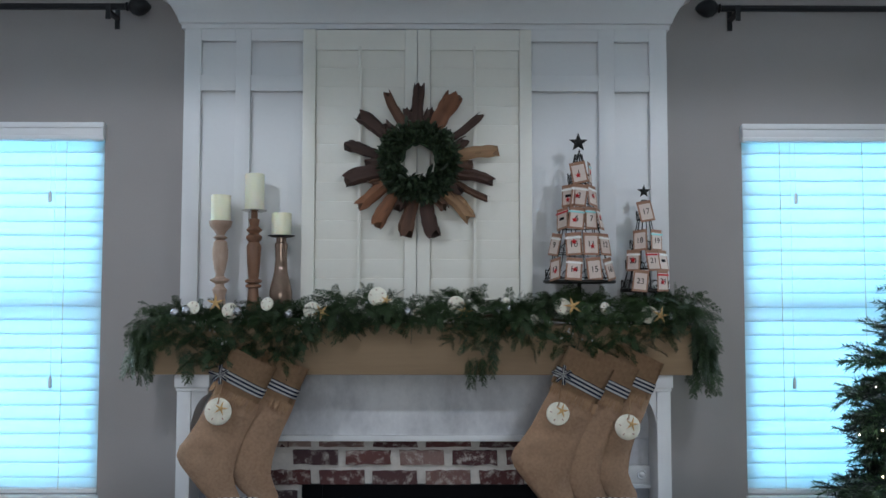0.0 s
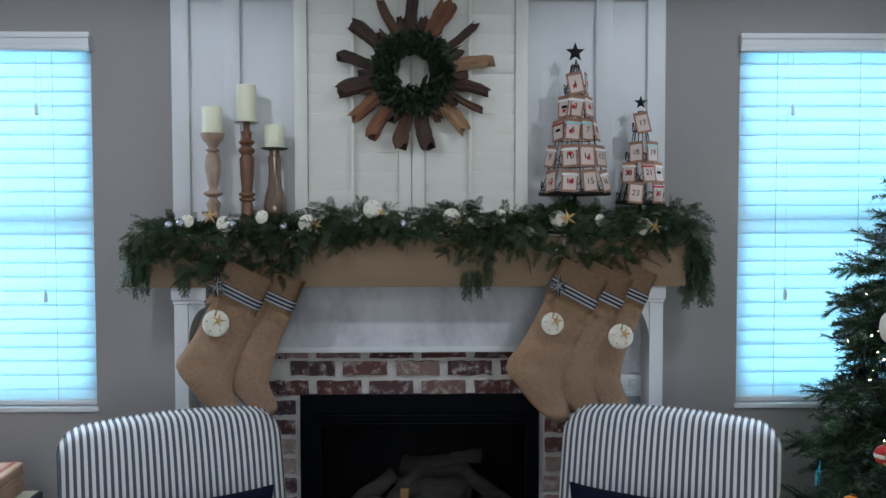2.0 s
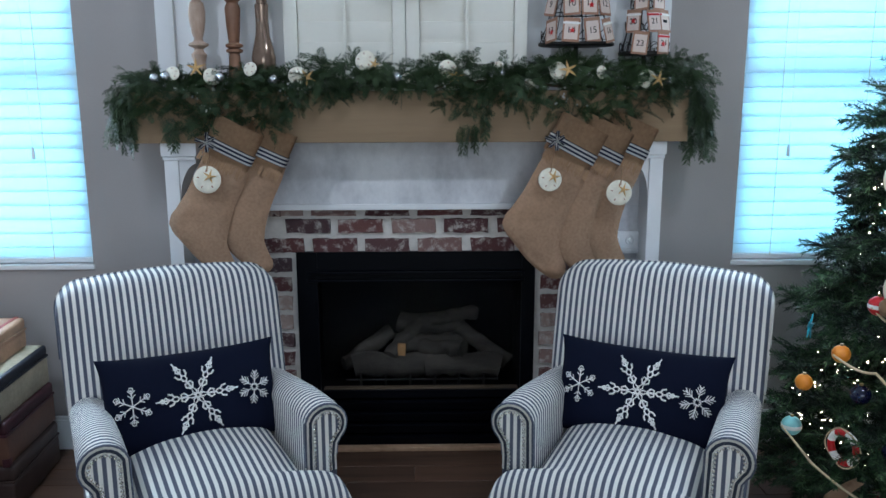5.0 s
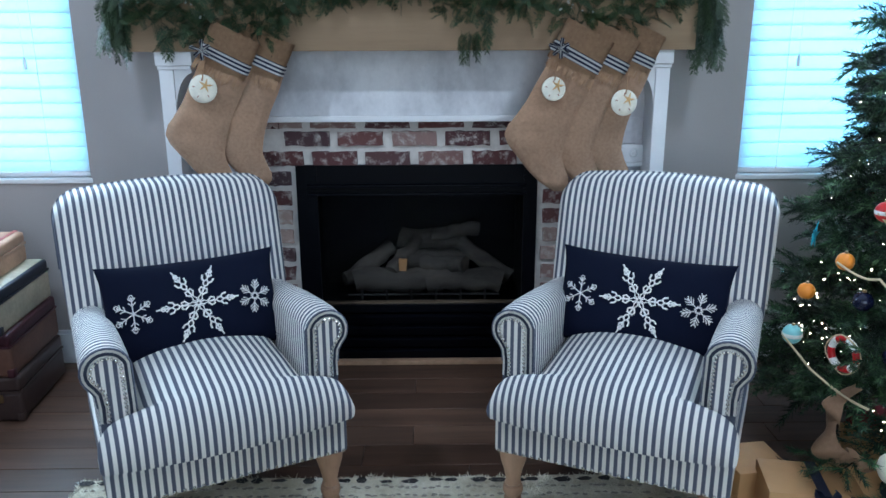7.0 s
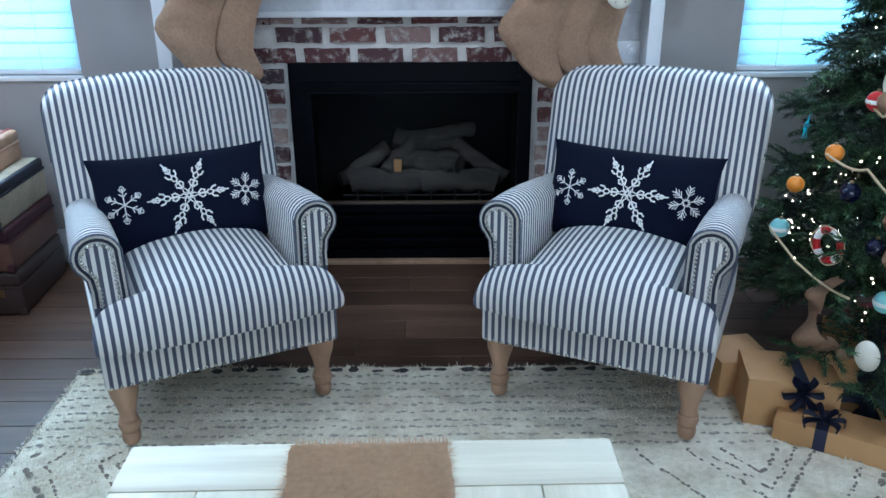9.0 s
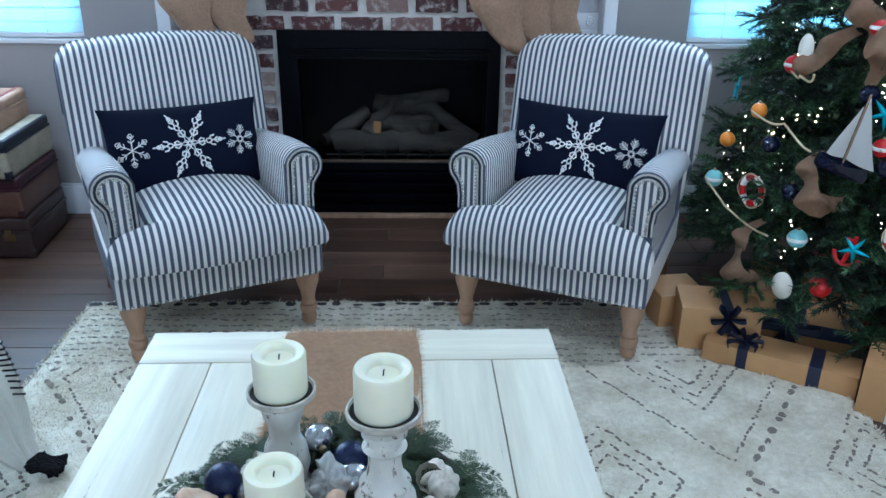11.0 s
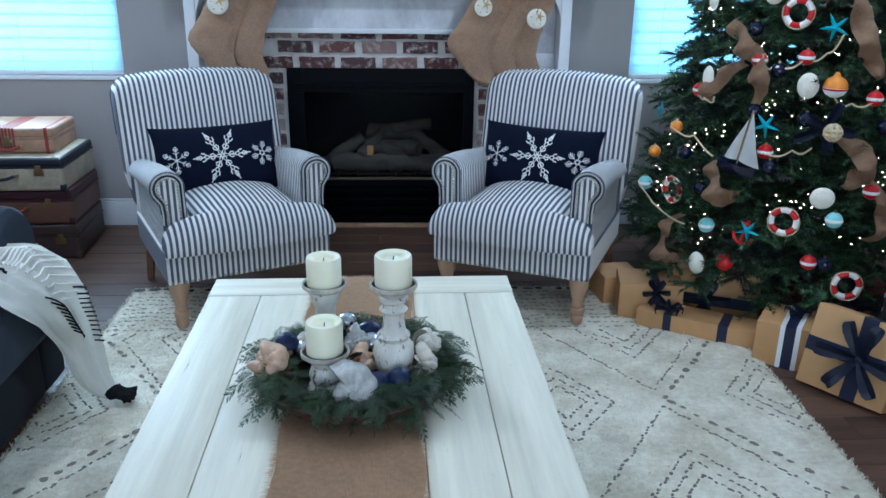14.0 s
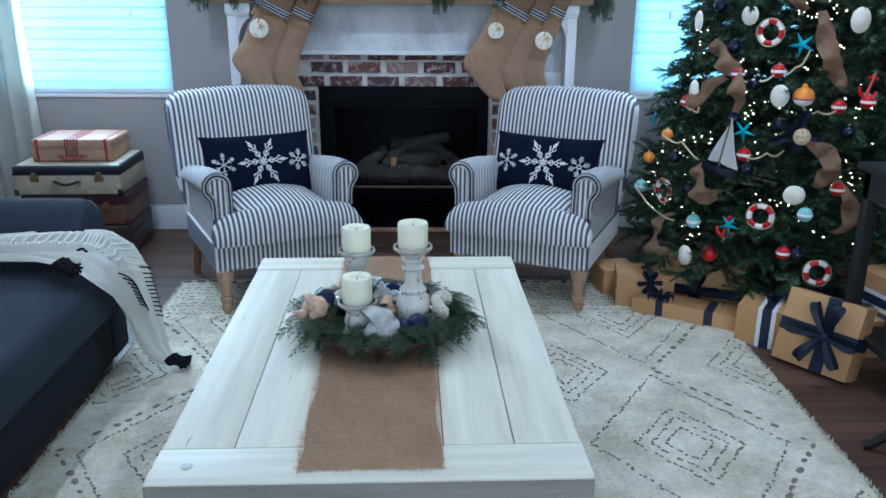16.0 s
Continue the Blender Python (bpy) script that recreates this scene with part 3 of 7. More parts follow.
for b in ((-0.497, 0.357, 3.78, 3.79, 0.2, 0.785), (-0.497, -0.487, 3.43, 3.78, 0.2, 0.785), (0.347, 0.357, 3.43, 3.78, 0.2, 0.785), (-0.487, 0.347, 3.43, 3.78, 0.2, 0.21), (-0.487, 0.347, 3.43, 3.78, 0.775, 0.785), (-0.497, 0.357, 3.43, 3.44, 0.033, 0.199)):
    part("firebox_panel", box_bm(*b), M["soot"], ins)
part("ledge", box_bm(-0.44, 0.33, 3.404, 3.43, 0.238, 0.25, 0.002), M["ledge"], ins)
gp = part("glass", box_bm(-0.449, 0.337, 3.3975, 3.4005, 0.244, 0.70), M["glass"], ins)
gp.visible_shadow = False


def log_bm(length, r, seed):
    rg = random.Random(seed)
    n = 9
    pts = [(length * (i / (n - 1) - 0.5), rg.uniform(-0.006, 0.006), rg.uniform(-0.006, 0.006)) for i in range(n)]
    return tube_bm(pts, r, 12, taper=[rg.uniform(0.85, 1.12) for _ in pts])


for L, r, x, y, z, ry, rz in ((0.30, 0.05, -0.185, 3.545, 0.298, 1, 3), (0.31, 0.047, 0.115, 3.545, 0.294, -1, -4), (0.30, 0.042, -0.02, 3.63, 0.36, 3, 6), (0.19, 0.034, 0.03, 3.565, 0.36, -5, -18), (0.2, 0.03, -0.13, 3.6, 0.385, -28, 52),
                              (0.26, 0.034, 0.2, 3.61, 0.36, 30, -24), (0.24, 0.034, -0.28, 3.61, 0.35, -30, 24), (0.28, 0.045, -0.01, 3.69, 0.43, 1, -6), (0.2, 0.03, 0.08, 3.66, 0.47, -6, 10)):
    part("log", moved(log_bm(L, r, int(L * 1000 + x * 100)), pose(x, y, z, 0, ry, rz)), M["log"], ins)
part("log_end", moved(box_bm(-0.017, 0.017, -0.01, 0.01, -0.025, 0.025, 0.004), pose(-0.135, 3.535, 0.365, 0, 4, 0)), M["logend"], ins, "pale sawn log end")
grate = [tube_bm([(x, 3.5, 0.212), (x, 3.492, 0.25), (x, 3.49, 0.275)], 0.005, 6) for x in (-0.3, -0.2, -0.1, 0.0, 0.1, 0.2)] + [tube_bm([(-0.36, 3.492, 0.252), (0.26, 3.492, 0.252)], 0.004, 6)]
part("grate", join_bm(*grate), M["iron"], ins)
solo("hearth_strip", box_bm(-0.56, 0.43, 3.352, 3.3845, 0.001, 0.018, 0.003), M["leg"], "narrow light wood strip at the hearth", "trim", kind="structure")

# ---- armchairs ----


def rounded_slab_bm(outline, y0, y1, bevel, seg=4):
    """A solid from an outline in x, z, between two depths, with soft edges."""
    bm = bmesh.new()
    f = [bm.verts.new((x, y0, z)) for x, z in outline]
    g = [bm.verts.new((x, y1, z)) for x, z in outline]
    a = bm.faces.new(f)
    b = bm.faces.new(g[::-1])
    n = len(f)
    for k in range(n):
        bm.faces.new((f[k], g[k], g[(k + 1) % n], f[(k + 1) % n]))
    bmesh.ops.recalc_face_normals(bm, faces=bm.faces)
    rim = [e for e in bm.edges if abs(e.verts[0].co.y - e.verts[1].co.y) < 1e-6]
    bmesh.ops.bevel(bm, geom=rim, offset=bevel, segments=seg, affect="EDGES", profile=0.5)
    return bm


def arc(cx, cz, r, a0, a1, n):
    return [(cx + r * math.cos(radians(a0 + (a1 - a0) * k / n)), cz + r * math.sin(radians(a0 + (a1 - a0) * k / n))) for k in range(n + 1)]


def offset_line(line, d):
    """The open line moved sideways by d, to the right of its direction."""
    out = []
    for k, (x, z) in enumerate(line):
        a, b = line[max(0, k - 1)], line[min(len(line) - 1, k + 1)]
        dx, dz = b[0] - a[0], b[1] - a[1]
        n = math.hypot(dx, dz) or 1
        out.append((x + d * dz / n, z - d * dx / n))
    return out


def seat_cushion_bm():
    """T-shaped: wide in front of the arms, narrow between them, crowned, with a full front edge."""
    bm = bmesh.new()
    nu, nv = 40, 40
    y0, y1 = -0.088, 0.5
    g = []
    for j in range(nv + 1):
        v = (j / nv) ** 1.7
        y = y0 + (y1 - y0) * v
        k = min(1, max(0, (y + 0.034) / 0.022))
        w = 0.314 - 0.096 * k * k * (3 - 2 * k)
        round_front = (1 - max(0, 1 - (y - y0) / 0.075) ** 2.4) ** 0.5
        row = []
        for i in range(nu + 1):
            x = math.sin(math.pi / 2 * (2 * i / nu - 1))
            side = (1 - abs(x) ** (9 if k < 0.5 else 14)) ** 0.5
            crown = 0.05 * (1 - x * x) * (0.35 + 0.65 * math.sin(math.pi * min(1, 0.08 + v)))
            z = 0.336 + 0.074 * side * round_front + crown * (0.3 + 0.7 * round_front)
            row.append(bm.verts.new((x * w, y - 0.026 * (1 - x * x) * (1 - v) ** 3, z + 0.002 * noise.noise(Vector((x * 3, v * 5, 1))))))
        g.append(row)
    for j in range(nv):
        for i in range(nu):
            bm.faces.new((g[j][i], g[j][i + 1], g[j + 1][i + 1], g[j + 1][i]))
    rim = g[0] + [r[-1] for r in g[1:]] + g[-1][-2::-1] + [r[0] for r in g[-2:0:-1]]
    n = len(rim)
    prev = rim
    for z, grow in ((0.322, 1.004), (0.308, 0.998), (0.3, 0.975)):
        low = [bm.verts.new((v.co.x * grow, v.co.y * grow if v.co.y < 0 else v.co.y, z)) for v in rim]
        for k in range(n):
            bm.faces.new((prev[(k + 1) % n], prev[k], low[k], low[(k + 1) % n]))
        prev = low
    bm.faces.new(prev)
    return bm


def back_bm():
    """Upholstered back with round shoulders, a soft front and a tight outer edge."""
    w = 0.330
    out = [(-0.30, 0.30), (0.30, 0.30), (0.326, 0.46), (w, 0.60), (w + 0.001, 0.70)]
    out += [(w - 0.085 + 0.086 * math.cos(radians(a)), 0.743 + 0.083 * math.sin(radians(a))) for a in range(0, 91, 9)]
    out += [(0.17, 0.8325), (0.08, 0.837), (0.0, 0.8385), (-0.08, 0.837), (-0.17, 0.8325)]
    out += [(-w + 0.085 + 0.086 * math.cos(radians(a)), 0.743 + 0.083 * math.sin(radians(a))) for a in range(90, 181, 9)]
    out += [(-w - 0.001, 0.70), (-w, 0.60), (-0.326, 0.46)]
    bm = bmesh.new()
    rings = []
    cx, cz = 0.0, 0.57
    for y, k in ((0.135, 0.90), (0.135, 0.985), (0.128, 1.0), (0.05, 1.0), (0.036, 0.994), (0.02, 0.975), (0.007, 0.94), (-0.003, 0.88), (-0.011, 0.78), (-0.018, 0.62), (-0.022, 0.4), (-0.023, 0.15)):
        rings.append([bm.verts.new((cx + (x - cx) * k, y + 0.455 + 0.27 * (cz + (z - cz) * k - 0.30), cz + (z - cz) * k)) for x, z in out])
    n = len(out)
    for a, b in zip(rings, rings[1:]):
        for k in range(n):
            bm.faces.new((a[k], a[(k + 1) % n], b[(k + 1) % n], b[k]))
    bm.faces.new(rings[0])
    bm.faces.new(rings[-1])
    return bm, out


def armchair(m):
    """Front feet on y = 0, facing -y; rolled arms, rounded back, turned front legs."""
    c = thing("armchair", "navy and white striped armchair with rolled arms and nailhead trim", "armchair", m, "pair of armchairs")
    rail = part("seat_rail", box_bm(-0.306, 0.306, -0.05, 0.55, 0.182, 0.302, 0.014, 4), M["stripe_x"], c)
    seat = part("seat_cushion", seat_cushion_bm(), M["stripe_x"], c)
    part("welt", tube_bm([(x, -0.062 - 0.026 * (1 - (x / 0.308) ** 2), 0.301) for x in [-0.306 + 0.612 * k / 24 for k in range(25)]], 0.0045, 8), M["stripe_x"], seat)
    bm, out = back_bm()
    back = part("backrest", bm, M["stripe_x"], c)
    part("piping", tube_bm([(x, 0.575 + 0.27 * (z - 0.30), z) for x, z in out[2:-1]], 0.004, 6), M["stripe_x"], back)
    part("back_frame", rounded_slab_bm([(-0.296, 0.18), (0.296, 0.18), (0.296, 0.36), (-0.296, 0.36)], 0.50, 0.60, 0.012, 2), M["stripe_x"], c)
    for s in (-1, 1):
        roll = arc(0.2715, 0.530, 0.0575, 168, -48, 14)
        prof = [(0.216, 0.30), (0.2145, 0.42)] + roll + [(0.301, 0.472), (0.298, 0.44), (0.300, 0.185), (0.216, 0.185)]
        bm = bmesh.new()
        rings = []
        for y, k, top in ((-0.016, 0.93, 0), (-0.014, 0.975, 0), (-0.006, 1.0, 0), (0.05, 1.0, 0), (0.13, 0.99, -0.006), (0.22, 0.98, -0.016), (0.31, 0.965, -0.028), (0.4, 0.95, -0.040), (0.49, 0.93, -0.052), (0.57, 0.88, -0.064)):
            rings.append([bm.verts.new((s * (0.262 + (px - 0.262) * k), y, 0.45 + (pz - 0.45) * (k if pz > 0.45 else 1) + top * min(1, max(0, (pz - 0.44) / 0.1)))) for px, pz in prof])
        n = len(prof)
        for a, b in zip(rings, rings[1:]):
            for k in range(n):
                bm.faces.new((a[k], a[(k + 1) % n], b[(k + 1) % n], b[k]))
        bm.faces.new(rings[0])
        bm.faces.new(rings[-1])
        arm = part("armrest", bm, M["stripe_y"], c)
        # scroll face: mitred stripe bands round a nailed panel
        edge = [(0.2165, 0.40), (0.216, 0.43)] + arc(0.2715, 0.530, 0.0555, 165, -46, 12) + [(0.3, 0.474), (0.2965, 0.44), (0.2975, 0.40)]

        def band(d0, d1, y, mat, name):
            a, b = offset_line(edge, d0), offset_line(edge, d1)
            bm = bmesh.new()
            va, vb = [bm.verts.new((s * x, y, z)) for x, z in a], [bm.verts.new((s * x, y - 0.0012, z)) for x, z in b]
            for k in range(len(a) - 1):
                bm.faces.new((va[k], va[k + 1], vb[k + 1], vb[k]))
            bmesh.ops.solidify(bm, geom=bm.faces[:], thickness=0.002)
            return part(name, bm, mat, arm)
        band(0.0, 0.006, -0.017, M["ticking_pale"], "edge_band")
        band(0.006, 0.0135, -0.018, M["ticking_dark"], "dark_band")
        band(0.0135, 0.0185, -0.019, M["ticking_pale"], "inner_band")
        pan = offset_line(edge, 0.0185)
        bm = bmesh.new()
        f = [bm.verts.new((s * px, -0.0155, pz)) for px, pz in pan]
        g2 = [bm.verts.new((s * px, -0.0205, pz)) for px, pz in pan]
        bm.faces.new(g2)
        for k in range(len(f)):
            bm.faces.new((f[k], f[(k + 1) % len(f)], g2[(k + 1) % len(f)], g2[k]))
        part("arm_panel", bm, M["stripe_x"], arm)
        path = offset_line(edge, 0.0205)
        fine, left = [], 0.0
        for (ax, az), (bx, bz) in zip(path, path[1:]):
            L = math.hypot(bx - ax, bz - az)
            while left < L:
                fine.append((ax + (bx - ax) * left / L, az + (bz - az) * left / L))
                left += 0.0112
            left -= L
        tagged(part("nail_trim", join_bm(*[moved(sphere_bm(0.0047, 8, 5, 0.7), pose(s * px, -0.0215, pz, 90, 0, 0)) for px, pz in fine]), M["steel"], arm, "small steel nailheads"), kind="stuff")
        part("piping", tube_bm([(s * (0.262 + (px - 0.262) * 0.985), -0.012, 0.45 + (pz - 0.45) * (0.985 if pz > 0.45 else 1)) for px, pz in prof[1:-2]], 0.0042, 6), M["stripe_y"], arm)
    nails = [moved(sphere_bm(0.0055, 8, 5, 0.7), pose(-0.292 + 0.584 * k / 25, -0.0502, 0.191, 90, 0, 0)) for k in range(26)]
    tagged(part("nail_trim", join_bm(*nails), M["steel"], rail, "row of steel nailheads along the rail"), kind="stuff")
    leg = [(0.018, 0.0), (0.0225, 0.007), (0.0245, 0.022), (0.0235, 0.03), (0.019, 0.035), (0.0255, 0.043), (0.0285, 0.055), (0.0265, 0.066), (0.0195, 0.07), (0.0235, 0.075), (0.0205, 0.081), (0.021, 0.092), (0.027, 0.12), (0.0355, 0.148), (0.0375, 0.162), (0.036, 0.185)]
    for s in (-1, 1):
        part("leg", moved(lathe_bm(leg, 24), Matrix.Translation((s * 0.264, -0.006, 0))), M["leg"], c, "turned weathered oak front leg")
        bm = tube_bm([(s * 0.255, 0.53, 0.184), (s * 0.265, 0.575, 0.09), (s * 0.27, 0.60, -0.024)], 0.022, 4, taper=[1.1, 0.9, 0.75])
        part("back_leg", bm, M["turned"], c, "square splayed back leg")
    return c


RUG = 0.024
left_m = pose(-0.543, 2.25, RUG, 0, 0, 26.2)
right_m = pose(0.45, 2.25, RUG, 0, 0, -24.6)
armchair(left_m)
armchair(right_m)

# ---- snowflake cushions ----
PW, PH, PT = 0.242, 0.137, 0.058


def puff(u, v):
    """Half thickness of the cushion at -1..1 across and up."""
    return PT * max(0.0, (1 - abs(u) ** 2.6)) ** 0.5 * max(0.0, (1 - abs(v) ** 2.6)) ** 0.5 + 0.004


def strip_on(bm, pts, width):
    """A flat thread line laid on the cushion's front."""
    fine = []
    for (ax, az), (bx, bz) in zip(pts, pts[1:]):
        n = max(1, int(math.hypot(bx - ax, bz - az) / 0.012))
        for k in range(n):
            fine.append((ax + (bx - ax) * k / n, az + (bz - az) * k / n))
    fine.append(pts[-1])
    prev = None
    for i, (x, z) in enumerate(fine):
        a, b = fine[max(0, i - 1)], fine[min(len(fine) - 1, i + 1)]
        d = Vector((b[0] - a[0], b[1] - a[1]))
        d = d.normalized() if d.length else Vector((1, 0))
        row = []
        for s in (-1, 0, 1):
            px, pz = x - d.y * s * width / 2, z + d.x * s * width / 2
            row.append(bm.verts.new((px, -puff(px / PW, pz / PH) - (0.0012 if s else 0.0035), pz)))
        if prev:
            bm.faces.new((prev[0], prev[1], row[1], row[0]))
            bm.faces.new((prev[1], prev[2], row[2], row[1]))
        prev = row


def snowflake(cx, cz, r, spin, rich, squash=1.0):
    bm = bmesh.new()
    for k in range(6):
        a = radians(spin + 60 * k)

        def P(along, side):
            return (cx + along * math.cos(a) - side * math.sin(a), cz + squash * (along * math.sin(a) + side * math.cos(a)))
        if rich:
            # petal, heart, ring with two horns, then a barbed lozenge tip
            strip_on(bm, [P(0.03 * r, 0), P(0.13 * r, 0.05 * r), P(0.25 * r, 0), P(0.13 * r, -0.05 * r), P(0.03 * r, 0)], 0.0042)
            for s in (-1, 1):
                strip_on(bm, [P(0.22 * r, s * 0.01 * r), P(0.32 * r, s * 0.10 * r), P(0.40 * r, s * 0.07 * r), P(0.38 * r, 0)], 0.0052)
                strip_on(bm, [P(0.44 * r, 0), P(0.49 * r, s * 0.055 * r), P(0.56 * r, s * 0.055 * r), P(0.62 * r, 0)], 0.0046)
                strip_on(bm, [P(0.55 * r, s * 0.05 * r), P(0.60 * r, s * 0.12 * r), P(0.70 * r, s * 0.14 * r)], 0.0052)
                strip_on(bm, [P(0.68 * r, 0), P(0.76 * r, s * 0.07 * r), P(0.80 * r, s * 0.03 * r), P(0.84 * r, s * 0.045 * r), P(0.9 * r, 0)], 0.005)
            strip_on(bm, [P(0.24 * r, 0), P(0.46 * r, 0)], 0.0055)
            strip_on(bm, [P(0.60 * r, 0), P(1.0 * r, 0)], 0.0045)
        elif spin < 25:
            strip_on(bm, [P(0.12 * r, 0), P(0.95 * r, 0)], 0.003)
            strip_on(bm, [P(0.12 * r, 0), P(0.22 * r, 0.13 * r)], 0.0028)
            strip_on(bm, [P(0.12 * r, 0), P(0.22 * r, -0.13 * r)], 0.0028)
            for u, w in ((0.42, 0.26), (0.58, 0.22), (0.74, 0.13)):
                for s in (-1, 1):
                    strip_on(bm, [P(u * r, 0), P((u + 0.28) * r, s * w * r)], 0.0028)
        else:
            strip_on(bm, [P(0.0, 0), P(0.95 * r, 0)], 0.0035)
            for u in (0.45, 0.7):
                for s in (-1, 1):
                    strip_on(bm, [P(u * r, 0), P((u + 0.2) * r, s * 0.2 * r)], 0.003)
            ring = [P(0.95 * r + 0.11 * r * math.cos(t), 0.11 * r * math.sin(t)) for t in [q * math.pi / 4 for q in range(9)]]
            strip_on(bm, ring, 0.0028)
    return bm


def cushion(m):
    c = thing("throw_pillow", "navy lumbar pillow embroidered with white snowflakes, on the armchair", "pillow", m, "snowflake pillows")
    bm = bmesh.new()
    n, k = 28, 18
    sides = []
    for sign in (-1, 1):
        g = []
        for j in range(k + 1):
            v = math.sin(math.pi / 2 * (2 * j / k - 1))
            row = []
            for i in range(n + 1):
                u = math.sin(math.pi / 2 * (2 * i / n - 1))
                pull = 1 - 0.05 * (1 - u * u) * abs(v) ** 3
                pullx = 1 - 0.03 * (1 - v * v) * abs(u) ** 3
                ear = 1 + 0.035 * (abs(u) * abs(v)) ** 5
                row.append(bm.verts.new((u * PW * pullx * ear, sign * (puff(u, v) - 0.004), v * PH * pull * ear)))
            g.append(row)
        for j in range(k):
            for i in range(n):
                bm.faces.new((g[j][i], g[j][i + 1], g[j + 1][i + 1], g[j + 1][i]))
    bmesh.ops.remove_doubles(bm, verts=bm.verts, dist=0.0008)
    part("cover", bm, M["navy"], c)
    part("snowflake", snowflake(0.004, 0.003, 0.114, 2, True), M["thread"], c, "large white embroidered snowflake")
    part("snowflake", snowflake(-0.168, 0.0, 0.049, 30, False), M["thread"], c, "small white embroidered snowflake")
    part("snowflake", snowflake(0.166, 0.0, 0.047, 20, False), M["thread"], c, "small white embroidered snowflake")
    return c


cushion(left_m @ pose(-0.004, 0.345, 0.530, -22, 0.5, 1))
cushion(right_m @ pose(-0.004, 0.345, 0.526, -22, 0.6, -1))

# ---- coffee table ----
tab = thing("coffee_table", "whitewashed farmhouse coffee table with planked top", "coffee table", pose(-0.065, 0.85, 0, 0, 0, 1.1))
TZ = 0.475
for a, b in ((-0.402, -0.267), (-0.265, -0.132), (-0.130, 0.133), (0.135, 0.271), (0.273, 0.402)):
    part("plank", box_bm(a, b, -0.512, 0.512, TZ - 0.04, TZ, 0.0022, 2), M["table"], tab)
for s in (-1, 1):
    part("end_board", box_bm(-0.404, 0.404, min(s * 0.514, s * 0.632), max(s * 0.514, s * 0.632), TZ - 0.041, TZ + 0.0005, 0.0025, 2), M["table_end"], tab)
# worn edge; the shade on the front face is put into its grey
M["table_edge_shade"] = wood("worn_shaded_board_edge", srgb(104, 98, 92), srgb(160, 152, 142), "X", 7.0, 0.7, 10)
part("edge_strip", box_bm(-0.403, 0.403, -0.6345, -0.6318, TZ - 0.0405, TZ - 0.0025, 0.0008, 1), M["table_edge_shade"], tab, "worn front edge with shade in its grey colour")
part("apron", boxes_bm((-0.36, 0.36, -0.575, -0.55, TZ - 0.125, TZ - 0.042), (-0.36, 0.36, 0.55, 0.575, TZ - 0.125, TZ - 0.042), (-0.36, -0.335, -0.55, 0.55, TZ - 0.125, TZ - 0.042), (0.335, 0.36, -0.55, 0.55, TZ - 0.125, TZ - 0.042)), M["table_end"], tab)
for sx in (-1, 1):
    for sy in (-1, 1):
        part("leg", moved(join_bm(box_bm(-0.04, 0.04, -0.04, 0.04, TZ - 0.17, TZ - 0.042, 0.004), lathe_bm([(0.028, RUG), (0.032, 0.05), (0.03, 0.07), (0.038, 0.1), (0.03, 0.16), (0.036, 0.24), (0.04, 0.29), (0.034, TZ - 0.171)], 20)), Matrix.Translation((sx * 0.315, sy * 0.53, 0))), M["whitewood"], tab)
for x, y in ((-0.34, -0.575),):
    part("peg", moved(lathe_bm([(0.011, 0), (0.011, 0.0012), (0.009, 0.002)], 14), Matrix.Translation((x, y, TZ + 0.0006))), M["whitewood"], tab)

# burlap runner with frayed edges
run = thing("table_runner", "frayed tan burlap runner along the coffee table", "table runner", pose(-0.068, 0.865, TZ + 0.0015, 0, 0, 0.9))
bm = bmesh.new()
rng = random.Random(21)
nx, ny = 12, 60
g = [[bm.verts.new(((-0.132 + 0.264 * i / nx) + (0.004 * math.sin(j * 0.5) + rng.uniform(-0.0015, 0.0015) if i in (0, nx) else 0), -0.61 + 1.22 * j / ny, 0.0012 + 0.0012 * math.sin(i * 1.9 + j * 0.7))) for i in range(nx + 1)] for j in range(ny + 1)]
for j in range(ny):
    for i in range(nx):
        bm.faces.new((g[j][i], g[j][i + 1], g[j + 1][i + 1], g[j + 1][i]))
bmesh.ops.solidify(bm, geom=bm.faces[:], thickness=0.0012)
M["runner"] = weave("burlap_runner", srgb(206, 168, 132), 0.0022)
part("cloth", bm, M["runner"], run)
V, F = [], []
for k in range(1700):
    side = rng.random()
    if side < 0.4:
        x, y, dx, dy = -0.13, rng.uniform(-0.61, 0.61), -rng.uniform(0.004, 0.02), rng.uniform(-0.009, 0.009)
    elif side < 0.8:
        x, y, dx, dy = 0.13, rng.uniform(-0.61, 0.61), rng.uniform(0.004, 0.02), rng.uniform(-0.009, 0.009)
    else:
        e = 1 if side < 0.92 else -1
        x, y, dx, dy = rng.uniform(-0.13, 0.13), e * 0.605, rng.uniform(-0.006, 0.006), e * rng.uniform(0.006, 0.03)
    i = len(V)
    nxx, nyy = (-dy, dx)
    ln = math.hypot(dx, dy) or 1
    w = 0.0008
    V += [(x + nxx / ln * w, y + nyy / ln * w, 0.0016), (x - nxx / ln * w, y - nyy / ln * w, 0.0016), (x + dx, y + dy, rng.uniform(0.0006, 0.004))]
    F.append((i, i + 1, i + 2))
soup("fringe", V, F, M["runner"], run)

# ---- rug ----
RX0, RX1, RY0, RY1 = -1.07, 1.28, -0.75, 2.52


